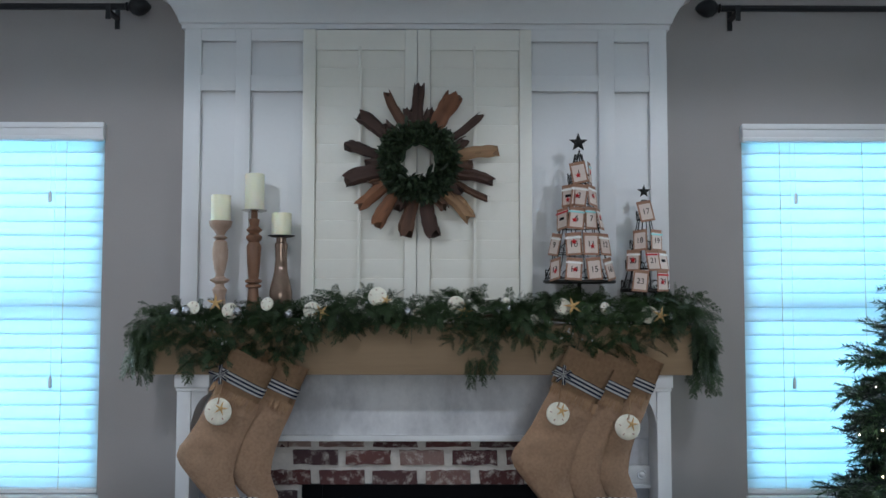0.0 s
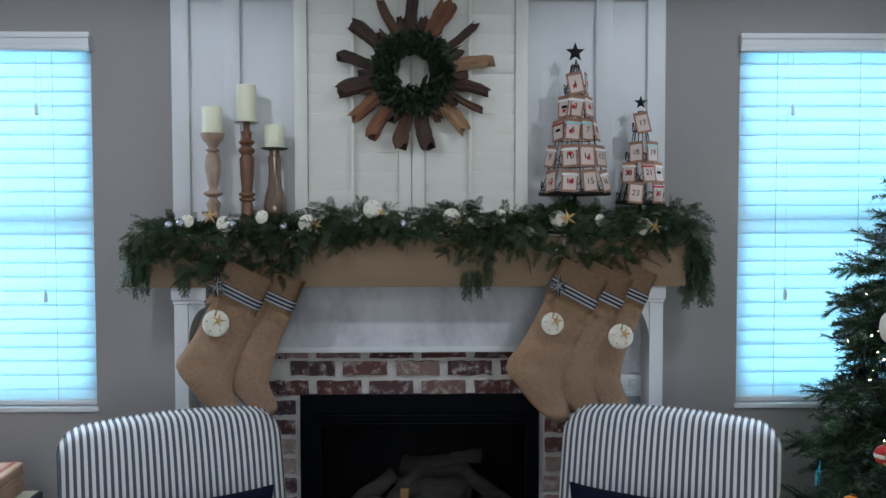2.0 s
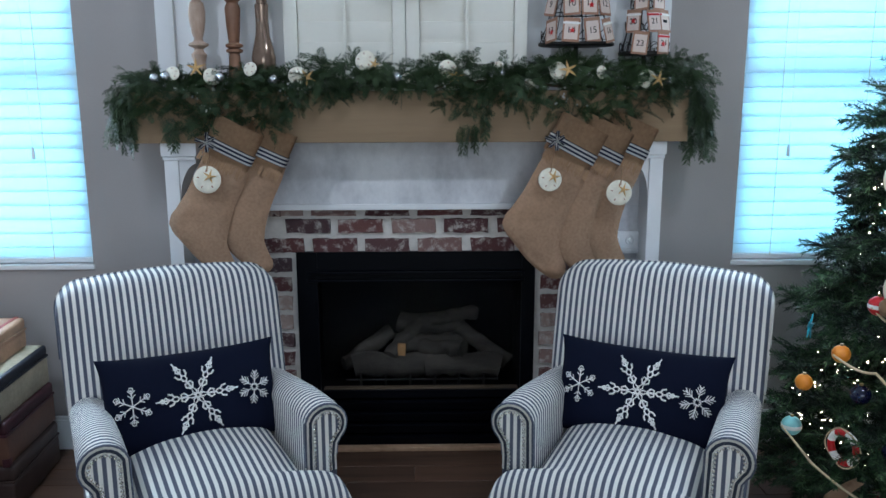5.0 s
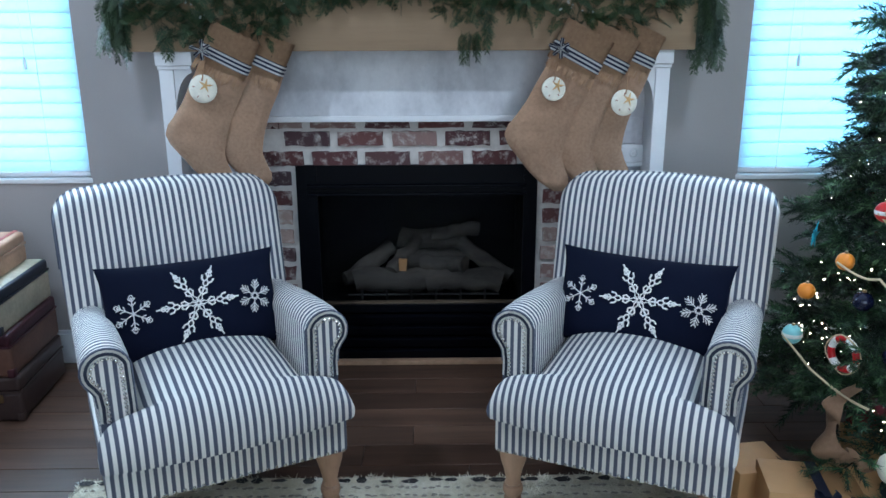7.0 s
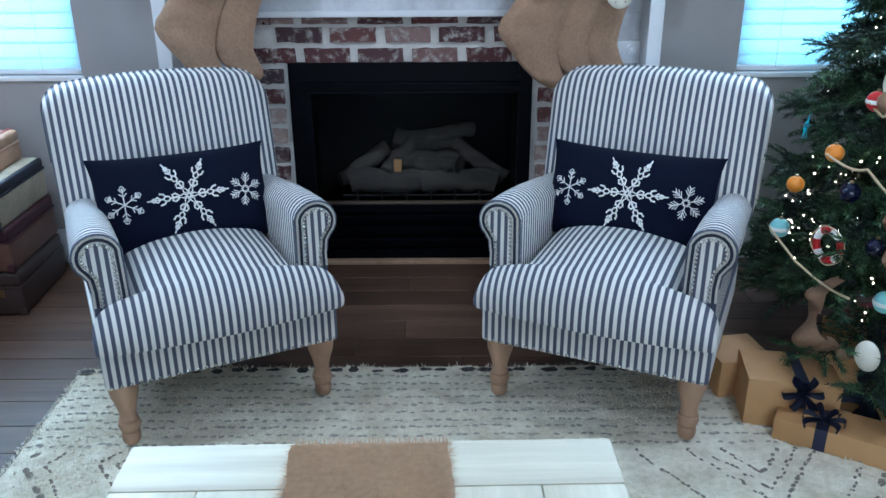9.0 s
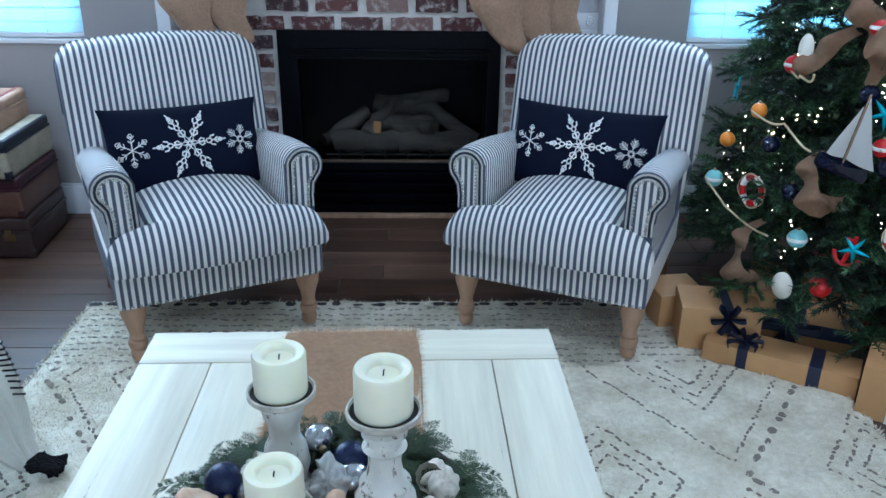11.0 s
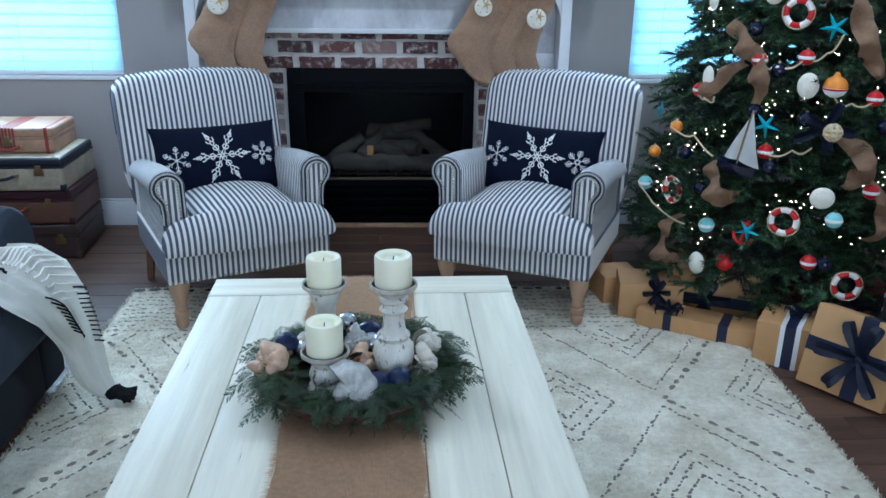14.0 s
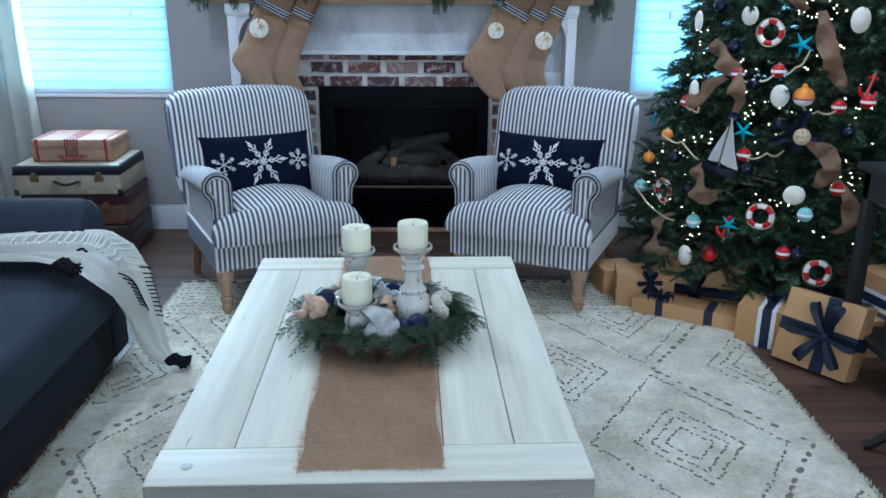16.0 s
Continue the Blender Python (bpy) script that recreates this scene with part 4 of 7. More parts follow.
def rug_mat():
    m = Mat("shaggy_cream_wool", 0.95)
    geo = m.node("NewGeometry")
    a, b = m.noise(5, 3), m.noise(60, 4)
    # beige and pale blotches put the pile's patchy sheen into the colour
    base = m.mix(0.5, m.ramp(a, (0.38, srgb(192, 178, 146)), (0.6, srgb(248, 241, 220))), m.ramp(b, (0.3, srgb(204, 193, 168)), (0.7, srgb(250, 246, 234))))
    base = m.mix(m.math("MULTIPLY", m.ramp(m.noise(16, 4), (0.4, (0, 0, 0)), (0.68, (1, 1, 1))), 0.35), base, srgb(184, 172, 150))
    m.colour(m.mix(m.math("MULTIPLY", geo.outputs["Random Per Island"], 0.22), base, srgb(176, 164, 142)))
    m.bump(m.noise(170, 4), 0.9, 0.006)
    return m.m


M["rug"] = rug_mat()
M["rug_pale"] = plain("pale_taupe_wool", srgb(160, 152, 140), 0.95, grain=200, vary=0.25, bump=0.6)
M["rug_line"] = plain("taupe_wool", srgb(128, 118, 106), 0.95, grain=200, vary=0.25, bump=0.6)
M["rug_dark"] = plain("charcoal_wool", srgb(58, 56, 56), 0.95, grain=200, vary=0.25, bump=0.6)
rug = thing("area_rug", "cream shag rug with taupe diamond lines", "rug")


def rug_z(x, y):
    # rows of knots run across the rug, broken into tufts
    row = abs(math.sin(math.pi * (y + 0.006 * noise.noise(Vector((x * 6, y * 4, 5)))) / 0.062)) ** 0.5
    return 0.011 + 0.007 * row * (0.75 + 0.5 * noise.noise(Vector((x * 14, y * 9, 11)))) + 0.005 * noise.noise(Vector((x * 9, y * 9, 0))) + 0.003 * noise.noise(Vector((x * 34, y * 34, 3)))


bm = bmesh.new()
nx, ny = 150, 420
g = []
for j in range(ny + 1):
    row = []
    for i in range(nx + 1):
        x, y = RX0 + (RX1 - RX0) * i / nx, RY0 + (RY1 - RY0) * j / ny
        e = min(i, nx - i, j, ny - j)
        wob = 0.008 * noise.noise(Vector((x * 20, y * 20, 7))) if e == 0 else 0
        row.append(bm.verts.new((x + wob, y + wob, 0.004 if e == 0 else rug_z(x, y))))
    g.append(row)
for j in range(ny):
    for i in range(nx):
        bm.faces.new((g[j][i], g[j][i + 1], g[j + 1][i + 1], g[j + 1][i]))
part("rug_body", bm, M["rug"], rug)

# loose fibres of the pile
rng = random.Random(50)
V, F = [], []
for k in range(52000):
    x, y = rng.uniform(RX0, RX1), RY1 - (RY1 - 0.1) * rng.random() ** 1.1
    z = rug_z(x, y) - 0.002
    if k < 2500:
        y, z = RY1 + rng.uniform(-0.01, 0.004), 0.004
    elif k < 5500:
        x, z = (RX0 if k % 2 else RX1) + rng.uniform(-0.006, 0.006), 0.004
    a, L, w = rng.uniform(0, 6.283), rng.uniform(0.007, 0.014) * (0.7 if k < 5500 else 1), rng.uniform(0.0014, 0.003)
    dx, dy = math.cos(a), math.sin(a)
    i = len(V)
    V += [(x - dy * w, y + dx * w, z), (x + dy * w, y - dx * w, z), (x + dx * L, y + dy * L, z + rng.uniform(0.004, 0.012))]
    F.append((i, i + 1, i + 2))
tagged(soup("fibre", V, F, M["rug"], rug), kind="stuff")

# ---- suitcases ----


def leather(name, c):
    return plain(name, c, 0.5, grain=70, vary=0.3, blotch=9, bump=0.4)


M["tan_case"] = leather("tan_luggage", srgb(156, 122, 98))
M["cream_case"] = leather("cream_luggage", srgb(166, 154, 132))
M["brown_case"] = leather("brown_luggage", srgb(100, 68, 54))
M["dark_case"] = leather("dark_luggage", srgb(62, 46, 42))
M["maroon"] = leather("maroon_leather", srgb(62, 24, 34))
M["navy_trim"] = leather("navy_leather", srgb(22, 27, 40))
M["oxblood"] = leather("oxblood_leather", srgb(130, 42, 42))


def suitcase(label, w, d, h, z, yaw, x, y, body, trim, handle, latches, stripes_red=False, lid=0.34):
    s = thing("suitcase", label, "suitcase", pose(x, y, z, 0, 0, yaw), "stacked suitcases")
    zl = h * (1 - lid)
    part("body", box_bm(-w / 2, w / 2, -d / 2, d / 2, 0, zl - 0.001, 0.014, 3), body, s)
    part("lid", box_bm(-w / 2, w / 2, -d / 2, d / 2, zl + 0.001, h, 0.014, 3), body if stripes_red else trim, s)
    if not stripes_red:
        part("lid_top", box_bm(-w / 2 + 0.012, w / 2 - 0.012, -d / 2 + 0.012, d / 2 - 0.012, h - 0.004, h + 0.0015, 0.002), body, s)
    part("seam", box_bm(-w / 2 - 0.0015, w / 2 + 0.0015, -d / 2 - 0.0015, d / 2 + 0.0015, zl - 0.004, zl + 0.004, 0.0015), trim, s)
    hz = zl - 0.035
    pts = [(-0.055 * 1.0 + 0.11 * k / 8, -d / 2 - 0.012 - 0.016 * math.sin(math.pi * k / 8), hz - 0.012 * math.sin(math.pi * k / 8)) for k in range(9)]
    part("handle", tube_bm(pts, 0.007, 8), handle, s)
    for u in (-0.06, 0.06):
        part("handle_loop", box_bm(u - 0.009, u + 0.009, -d / 2 - 0.014, -d / 2 - 0.0005, hz - 0.007, hz + 0.007, 0.003), M["brass"], s)
    for u in latches:
        la = part("latch", box_bm(u - 0.022, u + 0.022, -d / 2 - 0.004, -d / 2 - 0.0005, zl - 0.036, zl - 0.006, 0.002), M["brass"], s)
        part("hasp", box_bm(u - 0.012, u + 0.012, -d / 2 - 0.007, -d / 2 - 0.0045, zl - 0.016, zl + 0.012, 0.002), M["brass"], la)
    if stripes_red:
        for u in (-w / 2 + 0.03, w / 2 - 0.03):
            part("strap", box_bm(u - 0.007, u + 0.007, -d / 2 - 0.002, d / 2 + 0.002, -0.0005, h + 0.002, 0.001), M["oxblood"], s)
        for u in (-0.028, -0.014, 0.0, 0.014, 0.028):
            part("stripe", box_bm(u - 0.004, u + 0.004, -d / 2 - 0.0015, d / 2 - 0.02, 0.02, h + 0.0016, 0.0005), M["oxblood"], s)
    else:
        for sx in (-1, 1):
            part("corner_guard", box_bm(min(sx * (w / 2 - 0.022), sx * (w / 2 + 0.002)), max(sx * (w / 2 - 0.022), sx * (w / 2 + 0.002)), -d / 2 - 0.002, -d / 2 + 0.022, 0.0, 0.03, 0.004), trim, s)
    return s


suitcase("dark brown leather suitcase at the bottom of the stack", 0.50, 0.40, 0.164, 0.001, 4, -1.695, 3.10, M["dark_case"], M["dark_case"], M["oxblood"], (-0.17, 0.17))
suitcase("brown leather suitcase with maroon lid band", 0.51, 0.40, 0.157, 0.167, 3, -1.705, 3.10, M["brown_case"], M["maroon"], M["oxblood"], (-0.155, 0.155), lid=0.3)
suitcase("cream suitcase with navy lid and brass latches", 0.515, 0.41, 0.148, 0.326, 2, -1.715, 3.09, M["cream_case"], M["navy_trim"], M["navy_trim"], (-0.155, 0.155), lid=0.28)
suitcase("small tan suitcase with red stripes on top of the stack", 0.39, 0.30, 0.112, 0.4765, 3, -1.71, 3.12, M["tan_case"], M["tan_case"], M["oxblood"], (0.0,), True, lid=0.4)

# ---- sofa and throw ----
sofa = thing("sofa", "dark slate grey upholstered sofa", "sofa")
SX, SE = -1.03, 1.60
part("base", box_bm(-1.95, SX - 0.02, -0.9, SE, 0.05, 0.245, 0.02, 3), M["sofa_shaded"], sofa)


def cushion_block(x0, x1, y0, y1, z0, z1, crown, bev):
    bm = box_bm(x0, x1, y0, y1, z0, z1, bev, 5)
    bmesh.ops.subdivide_edges(bm, edges=[e for e in bm.edges if e.calc_length() > 0.2], cuts=7, use_grid_fill=True)
    for v in bm.verts:
        u, w = (v.co.x - x0) / (x1 - x0) * 2 - 1, (v.co.y - y0) / (y1 - y0) * 2 - 1
        if v.co.z > (z0 + z1) / 2:
            v.co.z += crown * (1 - u ** 4) * (1 - w ** 4) + 0.004 * noise.noise(v.co * 7)
        if v.co.x > (x0 + x1) / 2:
            v.co.x += 0.012 * math.sin(math.pi * (v.co.z - z0) / (z1 - z0))
    return bm


for a, b in ((-0.9, 0.30), (0.305, SE - 0.002)):
    cu = part("seat_cushion", cushion_block(-1.78, SX + 0.02, a, b, 0.247, 0.415, 0.025, 0.035), M["sofa"], sofa)
    part("piping", tube_bm([(SX + 0.012, a + 0.03 + (b - a - 0.06) * k / 12, 0.395) for k in range(13)], 0.005, 6), M["sofa_shaded"], cu)
nose = part("seat_nose", cushion_block(-1.095, SX + 0.02, SE + 0.004, SE + 0.16, 0.247, 0.415, 0.012, 0.035), M["sofa"], sofa)
part("nose_base", box_bm(-1.095, SX - 0.02, SE + 0.004, SE + 0.15, 0.05, 0.243, 0.02, 3), M["sofa_shaded"], nose)
part("back", cushion_block(-2.02, -1.76, -0.9, SE, 0.247, 0.80, 0.02, 0.06), M["sofa"], sofa)
# rolled arm at the far end
prof = [(SE + 0.003, 0.05), (SE + 0.003, 0.5)] + [(SE + 0.115 + 0.125 * math.cos(radians(a)), 0.485 + 0.125 * math.sin(radians(a))) for a in range(175, -41, -18)] + [(SE + 0.2, 0.40), (SE + 0.2, 0.05)]
bm = bmesh.new()
rings = []
for x, k in ((-2.0, 0.96), (-1.96, 1.0), (-1.6, 1.0), (-1.2, 1.0), (-1.17, 1.0), (-1.135, 0.98), (-1.12, 0.92)):
    rings.append([bm.verts.new((x, SE + 0.11 + (py - SE - 0.11) * k, 0.3 + (pz - 0.3) * k)) for py, pz in prof])
n = len(prof)
for a, b in zip(rings, rings[1:]):
    for k in range(n):
        bm.faces.new((a[k], a[(k + 1) % n], b[(k + 1) % n], b[k]))
bm.faces.new(rings[0])
bm.faces.new(rings[-1])
part("armrest", bm, M["sofa"], sofa)
for x in (-1.16, -1.9):
    for y in (-0.82, 1.5):
        part("foot", moved(lathe_bm([(0.02, 0.0), (0.026, 0.05)], 12), Matrix.Translation((x, y, 0.0 if x < -1.1 else 0.0))), M["turned"], sofa)

thr = thing("throw_blanket", "cream knit throw with black stitching and tassels draped over the sofa", "throw")
M["throw"] = weave("cream_knit", srgb(238, 234, 224), 0.006, 0.05, bump=0.35)
# x, z, near side and far side of the cloth along its run over the seat's edge
RUN = [(-1.62, 0.485, 1.38, 1.50), (-1.45, 0.470, 1.39, 1.53), (-1.30, 0.462, 1.40, 1.58), (-1.18, 0.460, 1.40, 1.64), (-1.08, 0.457, 1.37, 1.67), (-1.035, 0.452, 1.33, 1.68), (-0.998, 0.425, 1.34, 1.69), (-0.987, 0.36, 1.41, 1.705),
       (-0.983, 0.29, 1.47, 1.72), (-0.979, 0.22, 1.525, 1.735), (-0.968, 0.15, 1.55, 1.725), (-0.95, 0.095, 1.565, 1.685), (-0.92, 0.058, 1.57, 1.635), (-0.885, 0.042, 1.575, 1.61)]
nv, sub = 40, 4
g = []
bm = bmesh.new()
ns = (len(RUN) - 1) * sub
for i in range(ns + 1):
    s = i / ns
    q = min(len(RUN) - 2, i // sub)
    f = i / sub - q
    px, pz, y0, y1 = [RUN[q][k] * (1 - f) + RUN[q + 1][k] * f for k in range(4)]
    hang = min(1, max(0, (s - 0.40) / 0.14))
    row = []
    for j in range(nv + 1):
        v = j / nv
        # soft folds that run along the cloth, deeper where it hangs
        fold = 0.016 * math.sin(v * 13 + s * 3 + 0.6) + 0.009 * math.sin(v * 27 - s * 5) + 0.008 * noise.noise(Vector((s * 9, v * 5, 2)))
        hem = 0.012 * math.exp(-((v - 0.02) / 0.05) ** 2) + 0.010 * math.exp(-((v - 0.36) / 0.06) ** 2)
        lift = (1 - hang) * (abs(fold) * 1.1 + hem + 0.045 * math.exp(-((v - 0.8) / 0.28) ** 2) + 0.012)
        row.append(bm.verts.new((px + hang * (fold * 0.9 + 0.03) + hang * 0.018 * v, y0 + (y1 - y0) * v + 0.006 * noise.noise(Vector((s * 12, v * 3, 5))), pz + lift)))
    g.append(row)
for i in range(ns):
    for j in range(nv):
        bm.faces.new((g[i][j], g[i][j + 1], g[i + 1][j + 1], g[i + 1][j]))
grid_pts = [[v.co.copy() for v in row] for row in g]
bmesh.ops.solidify(bm, geom=bm.faces[:], thickness=-0.006)
part("cloth", bm, M["throw"], thr)


def on_throw(s, v):
    i, j = min(ns - 1, int(s * ns)), min(nv - 1, int(v * nv))
    a, b = s * ns - i, v * nv - j
    return (grid_pts[i][j] * (1 - a) + grid_pts[i + 1][j] * a) * (1 - b) + (grid_pts[i][j + 1] * (1 - a) + grid_pts[i + 1][j + 1] * a) * b


# raised knit ribs on top, black bars beside the hanging folds
for k in range(20):
    s = 0.12 + 0.42 * k / 20
    part("rib", tube_bm([on_throw(s + 0.010 * q, 0.52 + 0.08 * q) + Vector((0.002, 0, 0.003)) for q in range(6)], 0.0035, 5), M["throw"], thr)
for k in range(12):
    s = 0.52 + 0.23 * k / 12
    part("stitch", tube_bm([on_throw(s + 0.006 * q, 0.80 + 0.045 * q) + Vector((0.005, 0, 0.003)) for q in range(5)], 0.0026, 5), M["ink"], thr)
for k in range(9):
    s = 0.49 + 0.16 * k / 9
    part("stitch", tube_bm([on_throw(s + 0.012 * q, 0.36 + 0.025 * q) + Vector((0.006, -0.002, 0.004)) for q in range(5)], 0.0027, 5), M["ink"], thr)
part("stitch", tube_bm([on_throw(0.3 + 0.012 * q, 0.45 + 0.03 * math.sin(q)) + Vector((0, 0, 0.005)) for q in range(6)], 0.004, 5), M["ink"], thr)
rng = random.Random(8)
for (cx, cy, cz), d in (((-0.885, 1.592, 0.047), (0.085, 0.012, -0.006)), ((-1.12, 1.375, 0.482), (0.095, -0.035, -0.004))):
    strands = [tube_bm([(cx, cy, cz), (cx + d[0] * 0.45 + rng.uniform(-0.012, 0.012), cy + d[1] * 0.45 + rng.uniform(-0.026, 0.026), cz + d[2] + rng.uniform(0.0, 0.03)), (cx + d[0] * rng.uniform(0.8, 1.1), cy + d[1] + rng.uniform(-0.03, 0.03), max(0.03, cz + d[2] * 1.5 + rng.uniform(-0.012, 0.016)))], 0.004, 5) for _ in range(90)]
    part("tassel", join_bm(*strands), M["ink"], thr, "fluffy black tassel")

# ---- gifts under the tree ----


def add_bow(parent, m, size, mat, n=6, seed=0):
    """A tied bow: a knot with loops and tails of ribbon."""
    rg = random.Random(seed)
    knot = part("bow", sphere_bm(size * 0.13, 10, 8), mat, parent)
    knot.matrix_basis = m
    for k in range(n):
        a = 2 * math.pi * k / n + rg.uniform(-0.2, 0.2)
        L, w = size * rg.uniform(0.8, 1.2), size * 0.15
        bm = bmesh.new()
        prev = None
        for q in range(8):
            u = q / 7
            r = L * math.sin(math.pi * u * 0.62)
            h = size * 0.28 * math.sin(math.pi * u) + 0.002
            ww = w * (0.35 + 0.9 * math.sin(math.pi * min(1, u * 1.1)))
            row = [bm.verts.new((r * math.cos(a) - s * ww * math.sin(a), r * math.sin(a) + s * ww * math.cos(a), h + 0.01 * s * s)) for s in (-1, 0, 1)]
            if prev:
                for z in (0, 1):
                    bm.faces.new((prev[z], prev[z + 1], row[z + 1], row[z]))
            prev = row
        bmesh.ops.solidify(bm, geom=bm.faces[:], thickness=0.001)
        part("loop", bm, mat, knot)
    return knot


M["white_ribbon"] = plain("white_ribbon", srgb(226, 226, 226), 0.5, grain=150, vary=0.06)


def gift(label, w, d, h, m, bands=(), bow=None, edge=False):
    """bands: (axis, place, width); bow: (face, x, y, size)."""
    g = thing("gift_box", label, "gift", m, "wrapped gifts")
    part("box", box_bm(-w / 2, w / 2, -d / 2, d / 2, 0, h, 0.003, 2), M["kraft"], g)
    for axis, p, bw in bands:
        e = 0.0012
        for k, (hw, mat, extra) in enumerate([(bw, M["ribbon"], 0.0)] if not edge else [(bw, M["white_ribbon"], 0.0), (bw * 0.52, M["ribbon"], 0.0008)]):
            e2 = e + extra
            b = (p - hw / 2, p + hw / 2, -d / 2 - e2, d / 2 + e2, -e2 * 0.5, h + e2) if axis == "x" else (-w / 2 - e2 * 1.2, w / 2 + e2 * 1.2, p - hw / 2, p + hw / 2, -e2 * 0.6, h + e2 * 1.2) if axis == "y" else (-w / 2 - e2, w / 2 + e2, -d / 2 - e2, d / 2 + e2, p - hw / 2, p + hw / 2)
            part("ribbon", box_bm(*b, 0.0005, 1), mat, g)
    if bow:
        face, bx, by, size = bow
        mm = Matrix.Translation((bx, by, h)) if face == "top" else Matrix.Translation((bx, -d / 2, by)) @ pose(0, 0, 0, 90, 0, 0)
        add_bow(g, mm, size, M["ribbon"], 6, int(w * 1000))
    return g


gift("small kraft paper gift behind the armchair", 0.16, 0.16, 0.125, pose(0.905, 2.425, 0.001, 0, 0, 8))
gift("kraft gift with navy ribbon and bow", 0.24, 0.17, 0.155, pose(0.995, 2.265, 0.001, 0, 0, -10), (("x", 0.02, 0.03),), ("front", 0.02, 0.13, 0.06))
gift("long flat kraft gift tied with navy ribbon", 0.43, 0.125, 0.078, pose(1.132, 2.078, 0.001, 0, 0, -31), (("x", 0.1, 0.035), ("x", -0.1, 0.03)), ("top", -0.1, -0.03, 0.06))
gift("large kraft gift with navy bow under the tree", 0.33, 0.24, 0.19, pose(1.29, 2.33, 0.001, 0, 0, -24), (("x", -0.03, 0.04), ("z", 0.07, 0.045)), ("front", -0.03, 0.075, 0.095))
gift("kraft gift with navy and white banded ribbon", 0.22, 0.20, 0.155, pose(1.40, 1.88, 0.001, 0, 0, -34), (("x", 0.0, 0.066),), ("top", 0.0, 0.02, 0.05), edge=True)
gift("square kraft gift with big navy bow leaning on others", 0.28, 0.09, 0.27, pose(1.452, 1.612, 0.002, -17, 0, -53.6) @ pose(0, 0, 0), (("x", 0.03, 0.048), ("z", 0.135, 0.048)), ("front", 0.03, 0.135, 0.12))
gift("kraft gift with navy bow beneath the branches", 0.24, 0.22, 0.14, pose(1.64, 2.02, 0.001, 0, 0, -20), (("x", 0.04, 0.045),), ("top", 0.04, -0.05, 0.09))
gift("tall kraft gift with navy and white ribbon", 0.26, 0.24, 0.28, pose(1.90, 1.86, 0.001, 0, 0, 12), (("z", 0.18, 0.07),), None, edge=True)
gift("small kraft gift beside the black table", 0.20, 0.16, 0.15, pose(1.70, 1.78, 0.001, 0, 0, 8), (("x", 0.05, 0.03),))

# ---- black side table and iron foot ----
st = thing("side_table", "black painted wooden side table beside the tree", "side table")
M["black_wood"] = plain("black_painted_wood", (0.008, 0.008, 0.009), 0.6, grain=60, vary=0.3, bump=0.2)
part("tabletop", box_bm(1.52, 2.2, 1.15, 1.66, 0.735, 0.76, 0.004), M["black_wood"], st)
part("apron", boxes_bm((1.545, 2.17, 1.62, 1.64, 0.64, 0.734), (1.545, 2.17, 1.18, 1.2, 0.64, 0.734), (1.545, 1.565, 1.2, 1.62, 0.64, 0.734)), M["black_wood"], st)
part("shelf", box_bm(1.57, 2.15, 1.2, 1.62, 0.14, 0.165, 0.003), M["black_wood"], st)
for x in (1.545, 2.13):
    for y in (1.18, 1.602):
        part("leg", box_bm(x, x + 0.042, y, y + 0.042, 0.001, 0.7345, 0.004), M["black_wood"], st)
fl = thing("iron_pedestal", "black iron three-footed pedestal on the floor", "pedestal", pose(1.50, 1.02, 0))
part("hub", lathe_bm([(0.03, 0.1), (0.06, 0.105), (0.075, 0.125), (0.07, 0.145), (0.03, 0.155), (0.016, 0.165)], 20), M["iron"], fl)
for a in (155, 275, 35):
    ca, sa = math.cos(radians(a)), math.sin(radians(a))
    part("foot", tube_bm([(0.04 * ca, 0.04 * sa, 0.12), (0.09 * ca, 0.09 * sa, 0.06), (0.125 * ca, 0.125 * sa, 0.02), (0.15 * ca, 0.15 * sa, 0.012)], 0.014, 10, taper=[1.1, 1, 0.9, 1.0]), M["iron"], fl)
part("stem", tube_bm([(0, 0, 0.16), (0, 0, 0.6)], 0.014, 12), M["iron"], fl)

# ---- foliage ----


def frond(seed, pairs=12, sub=4):
    """A flat cedar spray one unit long along x: stem, side twigs and small scale leaves."""
    rg = random.Random(seed)
    V, F = [], []

    def blade(p, d, L, w):
        n = np.array((-d[1], d[0], 0.0))
        i = len(V)
        q = p + d * L
        z = np.array((0, 0, rg.uniform(-0.02, 0.02)))
        V.extend([p - n * w, p + n * w, q + n * w * 0.5 + z, q - n * w * 0.3 + z])
        F.append((i, i + 1, i + 2, i + 3))
    for k in range(5):
        a = np.array((k / 5, 0.02 * math.sin(k * 1.7), -0.10 * (k / 5) ** 2))
        blade(a, np.array((1.0, 0.02, -0.05)), 0.21, 0.008)
    for k in range(pairs):
        u = 0.06 + 0.9 * k / pairs
        for s in (-1, 1):
            L = 0.34 * (1 - 0.75 * u) * rg.uniform(0.75, 1.2) + 0.05
            an = radians(rg.uniform(30, 52)) * s
            d = np.array((math.cos(an), math.sin(an), rg.uniform(-0.25, 0.15)))
            p = np.array((u + rg.uniform(-0.03, 0.03), 0, -0.10 * u * u))
            blade(p, d, L, 0.0075)
            for q in range(sub):
                v = 0.2 + 0.75 * q / sub
                for t in (-1, 1):
                    an2 = an + t * radians(rg.uniform(28, 45))
                    blade(p + d * L * v, np.array((math.cos(an2), math.sin(an2), rg.uniform(-0.3, 0.2))), L * 0.4 * (1.15 - v), 0.0085)
    return np.array(V), F


